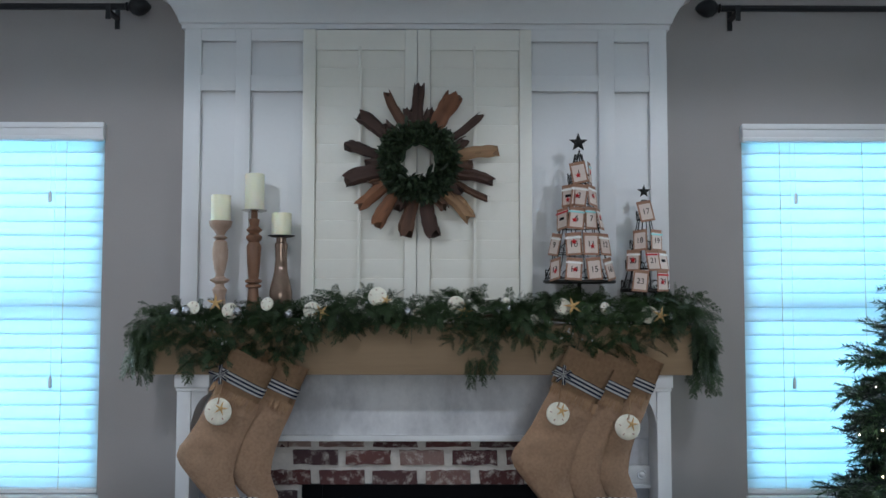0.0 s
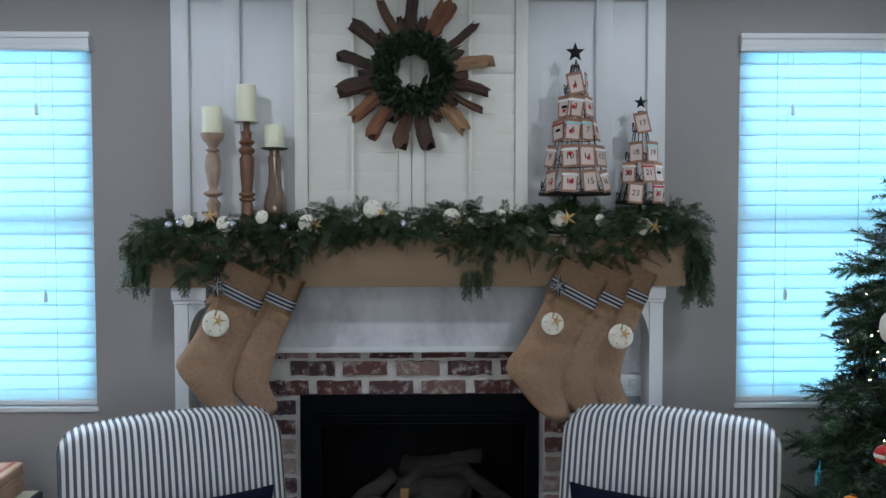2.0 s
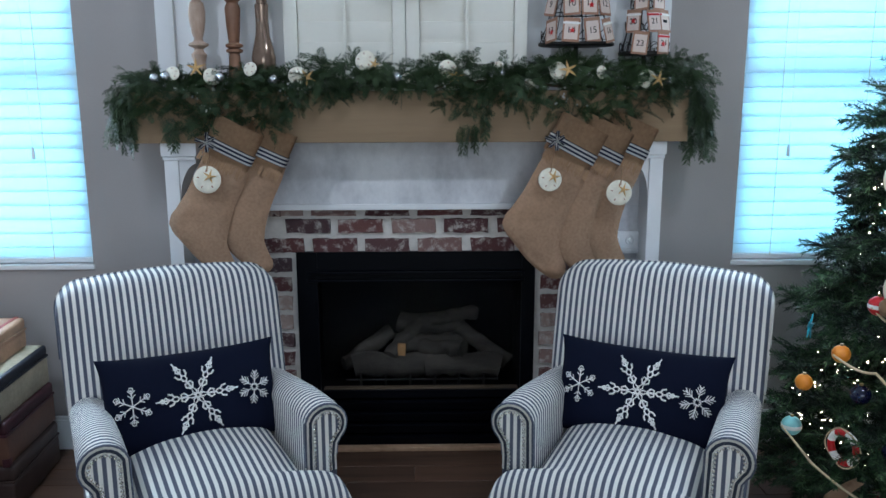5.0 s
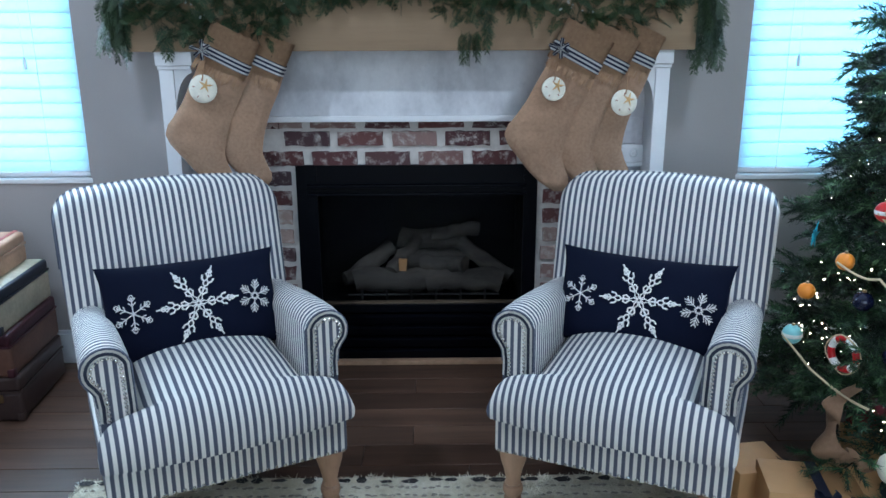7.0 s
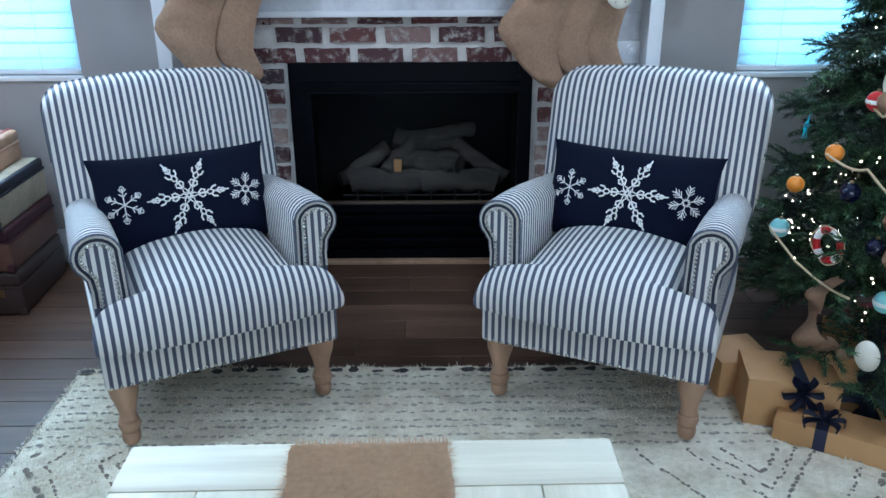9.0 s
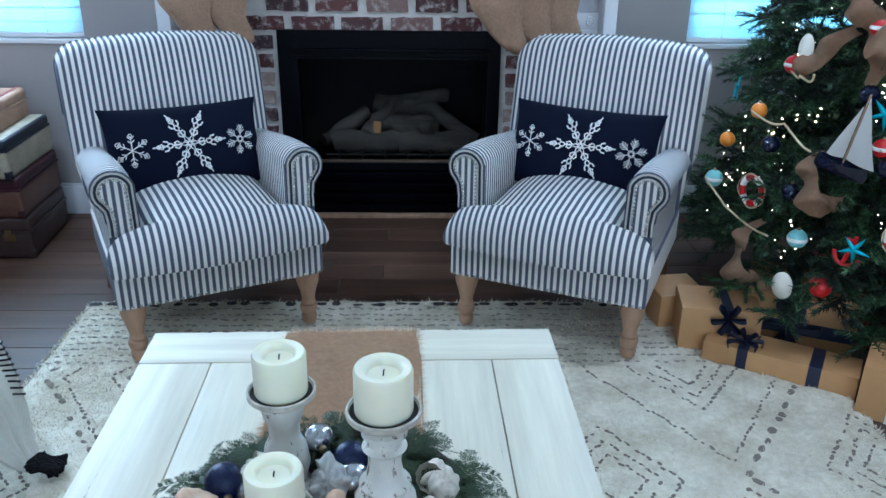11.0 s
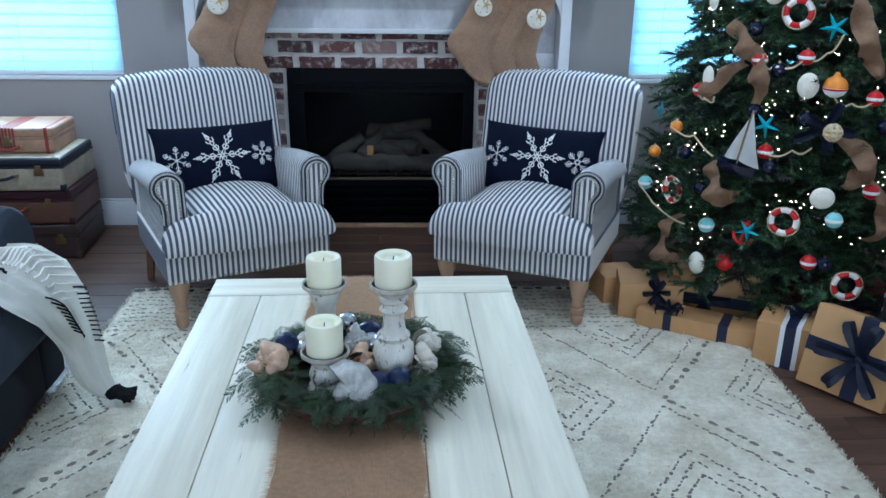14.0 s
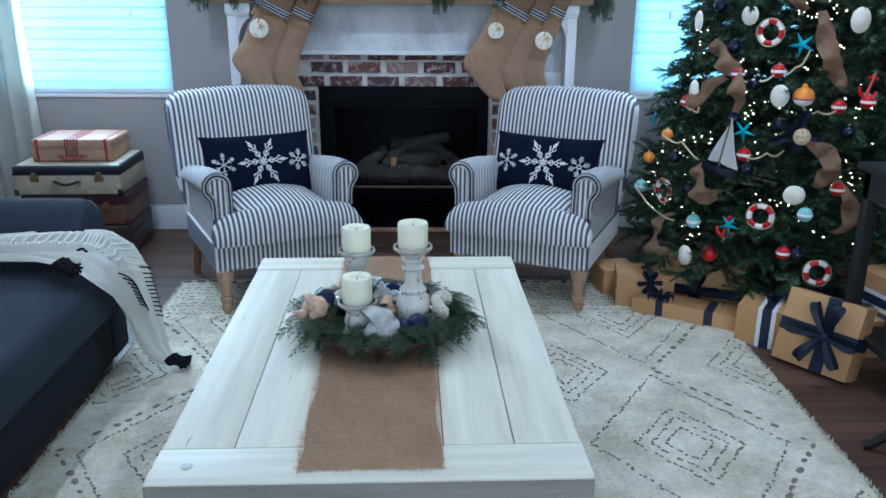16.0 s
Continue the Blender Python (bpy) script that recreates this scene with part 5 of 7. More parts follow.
def twig(seed, rows=13, length=0.29):
    """A needled fir tip one unit long along x."""
    rg = random.Random(seed)
    V, F = [], []
    for k in range(rows):
        u = k / rows
        for q in range(5):
            a = 2 * math.pi * (q / 5 + rg.random() * 0.2) + k * 0.7
            f = radians(rg.uniform(35, 66))
            d = np.array((math.cos(f), math.sin(f) * math.cos(a), math.sin(f) * math.sin(a)))
            n = np.cross(d, (1, 0, 0.2))
            n = n / (np.linalg.norm(n) + 1e-9)
            L, w = length * rg.uniform(0.8, 1.2) * (1.05 - 0.4 * u), 0.023
            p = np.array((u, 0, 0))
            i = len(V)
            V.extend([p - n * w, p + n * w, p + d * L])
            F.append((i, i + 1, i + 2))
    i = len(V)
    for a in range(3):
        c, s = 0.012 * math.cos(a * 2.1), 0.012 * math.sin(a * 2.1)
        V.extend([np.array((0, c, s)), np.array((0.95, c * 0.3, s * 0.3))])
    for a in range(3):
        F.append((i + 2 * a, i + 2 * ((a + 1) % 3), i + 2 * ((a + 1) % 3) + 1, i + 2 * a + 1))
    return np.array(V), F


def turn_to(d, roll):
    d = Vector(d).normalized()
    q = d.to_track_quat("X", "Z").to_matrix()
    return np.array(q @ Matrix.Rotation(roll, 3, "X"))


class Spray:
    """Collects many small copies of leaf templates into one mesh."""

    def __init__(self):
        self.v, self.f, self.n = [], [], 0

    def add(self, tpl, place, d, size, roll=0.0, sag=0.0):
        V, F = tpl
        W = (V * size) @ turn_to(d, roll).T
        if sag:
            W[:, 2] -= sag * size * (V[:, 0] ** 2)
        self.v.append(W + np.array(place))
        self.f.extend([tuple(i + self.n for i in f) for f in F])
        self.n += len(V)

    def make(self, name, material, parent):
        return tagged(soup(name, np.concatenate(self.v).tolist(), self.f, material, parent), kind="stuff")


FRONDS = [frond(s) for s in range(6)]
TWIGS = [twig(s) for s in range(5)]

# ---- mantel garland ----
gar = thing("garland", "cedar garland draped along the mantel beam", "garland")
rng = random.Random(42)


def drop(x):
    """How far below the beam's top the greenery hangs at x."""
    d = 0.06
    for c, w, h in ((-0.93, 0.16, 0.10), (-0.72, 0.13, 0.16), (-0.55, 0.1, 0.11), (-0.33, 0.07, 0.075), (0.05, 0.06, 0.11), (0.13, 0.05, 0.17), (0.38, 0.12, 0.12), (0.55, 0.14, 0.16), (0.74, 0.08, 0.09)):
        d += h * math.exp(-((x - c) / w) ** 2)
    return min(d, 0.22)


sp = Spray()
for k in range(1750):
    x = rng.uniform(-1.07, 0.93)
    if -0.30 < x < -0.06 and rng.random() < 0.25:
        continue
    t = rng.random()
    top = 1.43 + (0.048 if x > -0.45 else 0.008) + 0.012 * math.sin(x * 17)
    if t < 0.46:
        dr, q = drop(x), rng.random() ** 1.3
        start = (x + rng.uniform(-0.02, 0.02), rng.uniform(3.175, 3.205) - 0.02 * (1 - q), top - q * dr * 0.75)
        d = (rng.uniform(-1.3, 1.3), -rng.uniform(0.1, 1.0), rng.uniform(-1.0, 0.35))
        sp.add(rng.choice(FRONDS), start, d, rng.uniform(0.05, 0.085), rng.uniform(-3.1, 3.1), 0.15)
    elif t < 0.84:
        start = (x, rng.uniform(3.19, 3.28), rng.uniform(1.415, top + 0.03))
        d = (rng.uniform(-1.3, 1.3), -rng.uniform(0.0, 1.0), rng.uniform(-0.35, 0.8))
        sp.add(rng.choice(FRONDS), start, d, rng.uniform(0.055, 0.10), rng.uniform(-3.1, 3.1), 0.25)
    else:
        start = (x, rng.uniform(3.21, 3.29), top + rng.uniform(-0.02, 0.02))
        sp.add(rng.choice(FRONDS), start, (rng.uniform(-1.0, 1.0), rng.uniform(-0.6, 0.1), rng.uniform(0.2, 1.3)), rng.uniform(0.045, 0.085), rng.uniform(-1.5, 1.5), 0.3)
for k in range(16):
    x = rng.choice((-0.9, -0.72, -0.55, 0.1, 0.14, 0.15, 0.5, 0.58)) + rng.uniform(-0.03, 0.03)
    sp.add(rng.choice(FRONDS), (x, 3.185, 1.43 - drop(x) * 0.6), (rng.uniform(-0.3, 0.3), -0.15, -1), rng.uniform(0.08, 0.12), rng.uniform(-0.8, 0.8), 0.1)
for cx, zlow, n in ((-1.09, 1.225, 60), (0.945, 1.195, 70)):
    for k in range(n):
        z = rng.uniform(zlow + 0.07, 1.44)
        sp.add(rng.choice(FRONDS), (cx + rng.uniform(-0.035, 0.035) + (0.03 if cx < 0 else -0.02) * (z - 1.2) * 4, rng.uniform(3.19, 3.27), z), (rng.uniform(-0.3, 0.3), -rng.uniform(0, 0.4), -1), rng.uniform(0.07, 0.13), rng.uniform(-3, 3), 0.0)
sp.make("foliage", M["cedar"], gar)
stem = [(-1.09, 3.23, 1.36)] + [(-1.05 + 1.96 * k / 24, 3.245 + 0.012 * math.sin(k * 1.3), 1.432 + 0.012 * math.sin(k * 0.9)) for k in range(25)] + [(0.945, 3.23, 1.36)]
part("stem", tube_bm(stem, 0.006, 6), M["bark"], gar)
berries = []
for cx, cz, n in ((-0.84, 1.40, 14), (-0.78, 1.36, 8), (-0.48, 1.42, 12), (-0.28, 1.46, 14), (0.03, 1.43, 8), (0.2, 1.44, 8), (0.45, 1.38, 10), (0.68, 1.42, 8)):
    for k in range(n):
        berries.append(moved(sphere_bm(0.0038, 7, 5), Matrix.Translation((cx + rng.gauss(0, 0.028), 3.165 + rng.uniform(-0.015, 0.03), cz + rng.gauss(0, 0.018)))))
tagged(part("berries", join_bm(*berries), M["shell_grey"], gar, "pale juniper berries"), kind="stuff")


def sand_dollar(size, m, label="bleached white sand dollar", group="garland shells"):
    s = thing("sand_dollar", label, "shell", m, group)
    part("disc", lathe_bm([(size * 0.3, -0.003), (size * 0.9, -0.0035), (size, 0.0), (size * 0.93, 0.004), (size * 0.5, 0.0085), (0.002, 0.0105)], 26), M["dollar"], s)
    for k in range(5):
        a = radians(72 * k + 20)
        part("slot", moved(box_bm(-0.0014, 0.0014, -size * 0.1, size * 0.1, -0.0005, 0.0012), Matrix.Translation((size * 0.62 * math.cos(a), size * 0.62 * math.sin(a), 0.0068)) @ pose(0, 0, 0, 0, 0, math.degrees(a) - 90)), M["shell_dark"], s)
    return s


def starfish_bm(size, thick=0.22, arms=5, seed=0):
    rg = random.Random(seed)
    bm = bmesh.new()
    ring, n = [], arms * 6
    for k in range(n):
        a = 2 * math.pi * k / n
        ph = (k % 6) / 6
        r = size * (0.26 + 0.74 * max(0, abs(ph * 2 - 1) - 0.0) ** 2.6)
        ring.append((r * math.cos(a), r * math.sin(a), r))
    lo = [bm.verts.new((x, y, 0)) for x, y, r in ring]
    md = [bm.verts.new((x * 0.9, y * 0.9, size * thick * 0.5 * (1 - 0.55 * r / size))) for x, y, r in ring]
    hi = [bm.verts.new((x * 0.45, y * 0.45, size * thick * (1 - 0.5 * r / size))) for x, y, r in ring]
    top = bm.verts.new((0, 0, size * thick * 1.1))
    for k in range(n):
        q = (k + 1) % n
        bm.faces.new((lo[k], lo[q], md[q], md[k]))
        bm.faces.new((md[k], md[q], hi[q], hi[k]))
        bm.faces.new((hi[k], hi[q], top))
    bm.faces.new(lo[::-1])
    return bm


FACE = pose(0, 0, 0, 78, 0, 0)
for x, z, r, tilt in ((-0.885, 1.475, 0.028, 0), (-0.752, 1.464, 0.034, 10), (-0.622, 1.489, 0.028, -8), (-0.462, 1.466, 0.037, 5), (-0.232, 1.516, 0.04, -6), (-0.09, 1.459, 0.021, 0), (0.048, 1.487, 0.037, 6), (0.222, 1.492, 0.025, -20), (0.328, 1.436, 0.023, 0), (0.425, 1.481, 0.036, 4), (0.575, 1.475, 0.026, 15), (0.732, 1.452, 0.037, 0)):
    sand_dollar(r * 0.88, pose(x, 3.178, z - 0.005, 0, tilt, 0) @ pose(0, 0, 0, 74, 0, tilt * 2))
for x, z, r, spin in ((-0.80, 1.492, 0.034, 20), (-0.428, 1.459, 0.034, 50), (0.075, 1.462, 0.032, 10), (0.458, 1.483, 0.036, 33), (0.768, 1.45, 0.034, 5), (-0.20, 1.503, 0.022, 0)):
    solo("starfish", starfish_bm(r), M["starfish"], "small dried tan starfish in the garland", "starfish", "garland starfish", m=pose(x, 3.16, z - 0.004, 80, 0, 0) @ pose(0, 0, 0, 0, 0, spin))
for x, z in ((-0.945, 1.453), (-0.725, 1.457), (-0.545, 1.448), (-0.37, 1.435), (-0.125, 1.456), (0.2, 1.463), (0.23, 1.47), (0.595, 1.459), (0.808, 1.444), (-0.905, 1.46)):
    b = thing("bauble", "small silver mercury glass bauble in the garland", "bauble", pose(x, 3.17, z), "garland baubles")
    part("ball", sphere_bm(0.017, 16, 10), M["silver"], b)
    part("cap", moved(lathe_bm([(0.005, 0), (0.005, 0.006)], 8), pose(0, 0.008, 0.013)), M["steel"], b)

# ---- candles on the mantel ----
MZ = 1.4105


def pillar(r, h, m, wick=True, label="ivory pillar candle on its holder", group="pillar candles"):
    c = thing("pillar_candle", label, "candle", m, group)
    part("wax", lathe_bm([(r * 0.97, 0), (r, 0.003), (r, h - 0.004), (r * 0.95, h), (r * 0.72, h - 0.001), (r * 0.64, h - 0.004), (r * 0.56, h - 0.010), (0.003, h - 0.0115)], 32), M["wax"], c)
    if wick:
        part("wick", tube_bm([(0, 0, h - 0.012), (0.0005, 0, h - 0.007), (0.0012, 0, h - 0.003)], 0.001, 5), M["wick"], c)
    return c


def stick(name, label, profile, mat, m, plate=None, group="candlesticks"):
    s = thing(name, label, "candle holder", m, group)
    part("stem", lathe_bm(profile, 26), mat, s)
    if plate:
        r, z, pm = plate
        part("plate", lathe_bm([(0.012, z), (r * 0.7, z + 0.001), (r, z + 0.006), (r * 0.97, z + 0.008), (r * 0.6, z + 0.004), (0.004, z + 0.004)], 28), pm, s)
    return s


CY = 3.292
stick("candlestick", "carved limed wood candlestick on the mantel", [(0.036, 0), (0.038, 0.01), (0.03, 0.03), (0.024, 0.06), (0.02, 0.1), (0.027, 0.125), (0.018, 0.135), (0.015, 0.145), (0.034, 0.156), (0.035, 0.162), (0.018, 0.17), (0.015, 0.18), (0.021, 0.2), (0.028, 0.24), (0.029, 0.27), (0.024, 0.3), (0.014, 0.308), (0.027, 0.316), (0.014, 0.325), (0.022, 0.34), (0.038, 0.357), (0.042, 0.372), (0.042, 0.378), (0.03, 0.379)], M["limed"], pose(-0.822, CY, MZ))
pillar(0.036, 0.094, pose(-0.822, CY, MZ + 0.3795), False)
stick("candlestick", "brown turned wood candlestick with silver plate", [(0.03, 0), (0.03, 0.03), (0.022, 0.08), (0.018, 0.13), (0.029, 0.134), (0.029, 0.142), (0.018, 0.146), (0.03, 0.152), (0.03, 0.16), (0.018, 0.165), (0.024, 0.22), (0.027, 0.285), (0.019, 0.30), (0.029, 0.312), (0.029, 0.322), (0.016, 0.332), (0.03, 0.345), (0.016, 0.36), (0.02, 0.385), (0.012, 0.387), (0.012, 0.412)], M["turned"], pose(-0.699, CY + 0.005, MZ), (0.047, 0.411, M["steel"]))
pillar(0.0355, 0.138, pose(-0.699, CY + 0.005, MZ + 0.4155))
M["smoke_glass"] = plain("smoky_mercury_glass", srgb(140, 118, 104), 0.12, 0.55, grain=50, vary=0.25, bump=0.05)
stick("candlestick", "smoky mercury glass candlestick with dark plate", [(0.04, 0), (0.041, 0.03), (0.036, 0.04), (0.02, 0.05), (0.034, 0.064), (0.041, 0.088), (0.042, 0.115), (0.035, 0.15), (0.025, 0.19), (0.022, 0.235), (0.024, 0.295), (0.019, 0.298), (0.019, 0.318)], M["smoke_glass"], pose(-0.597, CY, MZ), (0.05, 0.317, M["iron"]))
pillar(0.0365, 0.086, pose(-0.597, CY, MZ + 0.3215))

# ---- card trees on the mantel ----


def text_me(body, size, material):
    cu = bpy.data.curves.new("number", "FONT")
    cu.body, cu.size, cu.align_x, cu.align_y, cu.extrude = body, size, "CENTER", "CENTER", 0.0003
    ob = bpy.data.objects.new("number", cu)
    me = bpy.data.meshes.new_from_object(ob)
    bpy.data.objects.remove(ob)
    me.materials.append(material)
    me.name = "number"
    return me


def star_bm(size):
    bm = bmesh.new()
    pts = [(size * (1 if k % 2 == 0 else 0.42) * math.sin(k * math.pi / 5), size * (1 if k % 2 == 0 else 0.42) * math.cos(k * math.pi / 5)) for k in range(10)]
    ring = [bm.verts.new((x, 0, z)) for x, z in pts]
    for y in (-size * 0.22, size * 0.22):
        c = bm.verts.new((0, y, 0))
        for k in range(10):
            bm.faces.new((ring[k], ring[(k + 1) % 10], c))
    return bm


def card_tree(label, m, r, h, z0, rows, star, scale_card):
    t = thing("card_tree", label, "decoration", m, "card trees")
    part("pedestal", join_bm(lathe_bm([(0.05, 0), (0.05, 0.004), (0.012, 0.01), (0.008, 0.02), (0.008, z0 - 0.005)], 20), lathe_bm([(r * 0.95, z0 - 0.006), (r, z0 - 0.002), (r, z0 + 0.006), (r * 0.96, z0 + 0.006), (r * 0.9, z0), (0.01, z0 - 0.002)], 40)), M["iron"], t)
    n = 12
    for k in range(n):
        a = 2 * math.pi * k / n
        pts = [(r * 0.97 * math.cos(a), r * 0.97 * math.sin(a), z0), (r * 0.78 * math.cos(a), r * 0.78 * math.sin(a), z0 + 0.14 * h), (r * 0.52 * math.cos(a), r * 0.52 * math.sin(a), z0 + 0.45 * h), (0.10 * r * math.cos(a), 0.10 * r * math.sin(a), z0 + h)]
        part("wire", tube_bm(pts, 0.0018, 5), M["iron"], t)
    for j, (u, cards) in enumerate(rows):
        rr = r * (0.93 - 0.83 * u)
        z = z0 + u * h
        part("hoop", tube_bm([(rr * math.cos(2 * math.pi * k / 28), rr * math.sin(2 * math.pi * k / 28), z) for k in range(28)], 0.0018, 5, closed=True), M["iron"], t)
        arches = []
        na = max(6, int(12 - 6 * u))
        for k in range(na):
            a0 = 2 * math.pi * k / na
            pts = []
            for q in range(9):
                a = a0 + 2 * math.pi / na * q / 8
                pts.append(((rr + 0.003) * math.cos(a), (rr + 0.003) * math.sin(a), z + 0.032 * math.sin(math.pi * q / 8) ** 0.6))
            arches.append(tube_bm(pts, 0.0015, 4))
        part("arches", join_bm(*arches), M["iron"], t)
        for a_deg, body in cards:
            a = radians(a_deg)
            rg = random.Random(a_deg + int(u * 100))
            mm = Matrix.Translation(((rr + 0.006) * math.cos(a), (rr + 0.006) * math.sin(a), z + 0.03 * scale_card)) @ pose(0, 0, 0, 0, 0, a_deg + 90) @ pose(0, 0, 0, -8 + rg.uniform(-6, 6), rg.uniform(-13, 13), rg.uniform(-12, 12))
            cw, ch = 0.029 * scale_card, 0.041 * scale_card
            cd = part("card", box_bm(-cw, cw, -0.001, 0.001, -ch, ch, 0.0005, 1), M["kraft_card"], t)
            cd.matrix_basis = mm
            part("label", box_bm(-cw * 0.78, cw * 0.78, -0.0022, -0.0012, -ch * 0.8, ch * 0.7), M["card"], cd)
            if body:
                nb = new("number", text_me(body, 0.030 * scale_card, M["ink"]))
                nb.parent = cd
                nb.matrix_basis = pose(0, -0.0028, -0.002, 90, 0, 0)
            else:
                part("mark", box_bm(-cw * 0.4, cw * 0.4, -0.003, -0.0024, -0.006, 0.004), M["ink"], cd)
            if rg.random() < 0.6:
                part("ribbon_tie", box_bm(-cw * 1.05, cw * 1.05, -0.004, -0.0024, ch * 0.45, ch * 0.62, 0.0006, 1), M["red"] if rg.random() < 0.25 else M["aqua"] if rg.random() < 0.5 else M["thread"], cd)
            if rg.random() < 0.35:
                part("red_star", moved(star_bm(0.012), pose(rg.uniform(-0.01, 0.01), -0.004, rg.uniform(-0.02, 0.01))), M["red"], cd)
    part("star", moved(star_bm(star), Matrix.Translation((0, 0, z0 + h + star * 1.2))), M["iron"], t, "dark metal star")
    if star > 0.03:
        for a in (0, 120, 240):
            part("tip_wire", tube_bm([(0.02 * math.cos(radians(a)), 0.02 * math.sin(radians(a)), z0 + h * 0.88), (0.003, 0, z0 + h + star * 0.5)], 0.0018, 5), M["iron"], t)
    return t


big = [(0.03, [(218, "13"), (252, "14"), (285, "15"), (318, "16")]), (0.22, [(205, "9"), (250, "10"), (284, "11"), (320, "12")]), (0.42, [(215, ""), (255, "6"), (292, "7"), (325, "")]), (0.60, [(225, ""), (262, "3"), (310, "4")]), (0.78, [(262, "1"), (330, "")])]
small = [(0.02, [(246, "23"), (300, "24")]), (0.24, [(222, "20"), (280, "21"), (318, "")]), (0.46, [(240, "18"), (305, "19")]), (0.78, [(266, "17")])]
card_tree("dark wire tree hung with numbered countdown cards", pose(0.5, 3.27, MZ), 0.132, 0.47, 0.155, big, 0.037, 1.0)
card_tree("small dark wire tree hung with numbered cards", pose(0.742, 3.275, MZ), 0.09, 0.335, 0.123, small, 0.026, 0.95)

# ---- driftwood wreath ----
wr = thing("driftwood_wreath", "driftwood sunburst wreath with dark green leaves on the shutters", "wreath", pose(-0.089, 3.298, 2.008))
rng = random.Random(77)


def drift_bm(L, w, seed):
    rg = random.Random(seed)
    bm = bmesh.new()
    n, m = 16, 12
    ph = rg.uniform(0, 6)
    rings = []
    for i in range(n):
        u = i / (n - 1)
        k = (0.86 + 0.1 * math.sin(u * 4 + ph) + 0.1 * u + rg.uniform(-0.05, 0.05)) * (0.9 if i == n - 1 else 1)
        off = 0.005 * math.sin(u * 5 + ph) + rg.uniform(-0.0015, 0.0015)
        rings.append([bm.verts.new((w / 2 * k * math.cos(2 * math.pi * q / m) * (1 + 0.1 * math.sin(q * 2.3 + ph)) + off, L * u + (0.016 * math.sin(q * 1.7 + ph) if i >= n - 2 else 0), 0.014 * k * math.sin(2 * math.pi * q / m) * (1 + 0.32 * math.sin(q * 3.1 + ph * 2)) + rg.uniform(-0.0012, 0.0012))) for q in range(m)])
    for a, b in zip(rings, rings[1:]):
        for q in range(m):
            bm.faces.new((a[q], a[(q + 1) % m], b[(q + 1) % m], b[q]))
    bm.faces.new(rings[0])
    bm.faces.new(rings[-1])
    return bm


DRIFT = {"dark": drift_wood("dark_driftwood", srgb(44, 32, 30), srgb(92, 66, 56)), "brown": drift_wood("brown_driftwood", srgb(66, 46, 38), srgb(126, 90, 70)),
         "red": drift_wood("reddish_driftwood", srgb(92, 58, 42), srgb(158, 106, 76)), "pale": drift_wood("pale_driftwood", srgb(112, 84, 62), srgb(190, 150, 112))}
for ang, tip, w, tone in ((-1, 0.29, 0.05, "dark"), (-24, 0.285, 0.036, "brown"), (26, 0.285, 0.075, "red"), (52, 0.29, 0.032, "dark"), (80, 0.285, 0.052, "pale"), (104, 0.277, 0.046, "dark"), (118, 0.28, 0.03, "brown"), (137, 0.278, 0.06, "pale"),
                          (169, 0.273, 0.06, "dark"), (190, 0.268, 0.062, "brown"), (215, 0.276, 0.056, "red"), (235, 0.273, 0.048, "red"), (257, 0.275, 0.062, "dark"), (283, 0.275, 0.048, "dark"), (309, 0.282, 0.056, "dark"),
                          (12, 0.2, 0.05, "dark"), (-13, 0.2, 0.045, "dark"), (92, 0.19, 0.04, "brown"), (125, 0.185, 0.04, "dark"), (152, 0.19, 0.04, "brown"), (205, 0.185, 0.045, "dark"), (247, 0.19, 0.04, "brown"), (270, 0.19, 0.045, "dark"), (320, 0.19, 0.04, "dark"), (65, 0.19, 0.04, "dark")):
    p = part("driftwood", drift_bm(tip - 0.08, w, ang + 200), DRIFT[tone], wr)
    p.matrix_basis = Matrix.Rotation(radians(ang), 4, "Y") @ Matrix.Translation((0, rng.uniform(-0.004, 0.008), 0.08)) @ pose(0, 0, 0, 90, 0, 0)


def leaf_tuft(seed):
    rg = random.Random(seed)
    V, F = [], []
    for k in range(9):
        a, f = rg.uniform(0, 6.28), radians(rg.uniform(15, 60))
        d = np.array((math.cos(f), math.sin(f) * math.cos(a), math.sin(f) * math.sin(a)))
        n = np.cross(d, (rg.uniform(-1, 1), rg.uniform(-1, 1), 1))
        n /= np.linalg.norm(n) + 1e-9
        b = np.cross(d, n)
        i = len(V)
        p = np.array((0.1 * k / 9, 0, 0))
        L, w = rg.uniform(0.7, 1.0), 0.13
        V.extend([p, p + d * L * 0.45 + n * w, p + d * L * 0.8 + n * w * 0.8, p + d * L, p + d * L * 0.8 - n * w * 0.8, p + d * L * 0.45 - n * w, p + d * L * 0.5 + b * 0.06])
        F.extend([(i, i + 1, i + 6), (i + 1, i + 2, i + 6), (i + 2, i + 3, i + 6), (i + 3, i + 4, i + 6), (i + 4, i + 5, i + 6), (i + 5, i, i + 6)])
    return np.array(V), F


TUFTS = [leaf_tuft(s) for s in range(4)]
lv = Spray()
for k in range(380):
    a, r = rng.uniform(0, 2 * math.pi), rng.uniform(0.06, 0.125)
    spin = a + rng.uniform(-0.4, 1.4)
    lv.add(rng.choice(TUFTS), (r * math.cos(a), -0.015 - rng.uniform(0, 0.035), r * math.sin(a)), (math.cos(spin), -rng.uniform(0.1, 0.9), math.sin(spin)), rng.uniform(0.036, 0.058), rng.uniform(0, 6))
lv.make("leaves", M["boxwood"], wr)
part("ring", tube_bm([(0.09 * math.cos(2 * math.pi * k / 24), -0.008, 0.09 * math.sin(2 * math.pi * k / 24)) for k in range(24)], 0.011, 8, closed=True), M["bark"], wr)

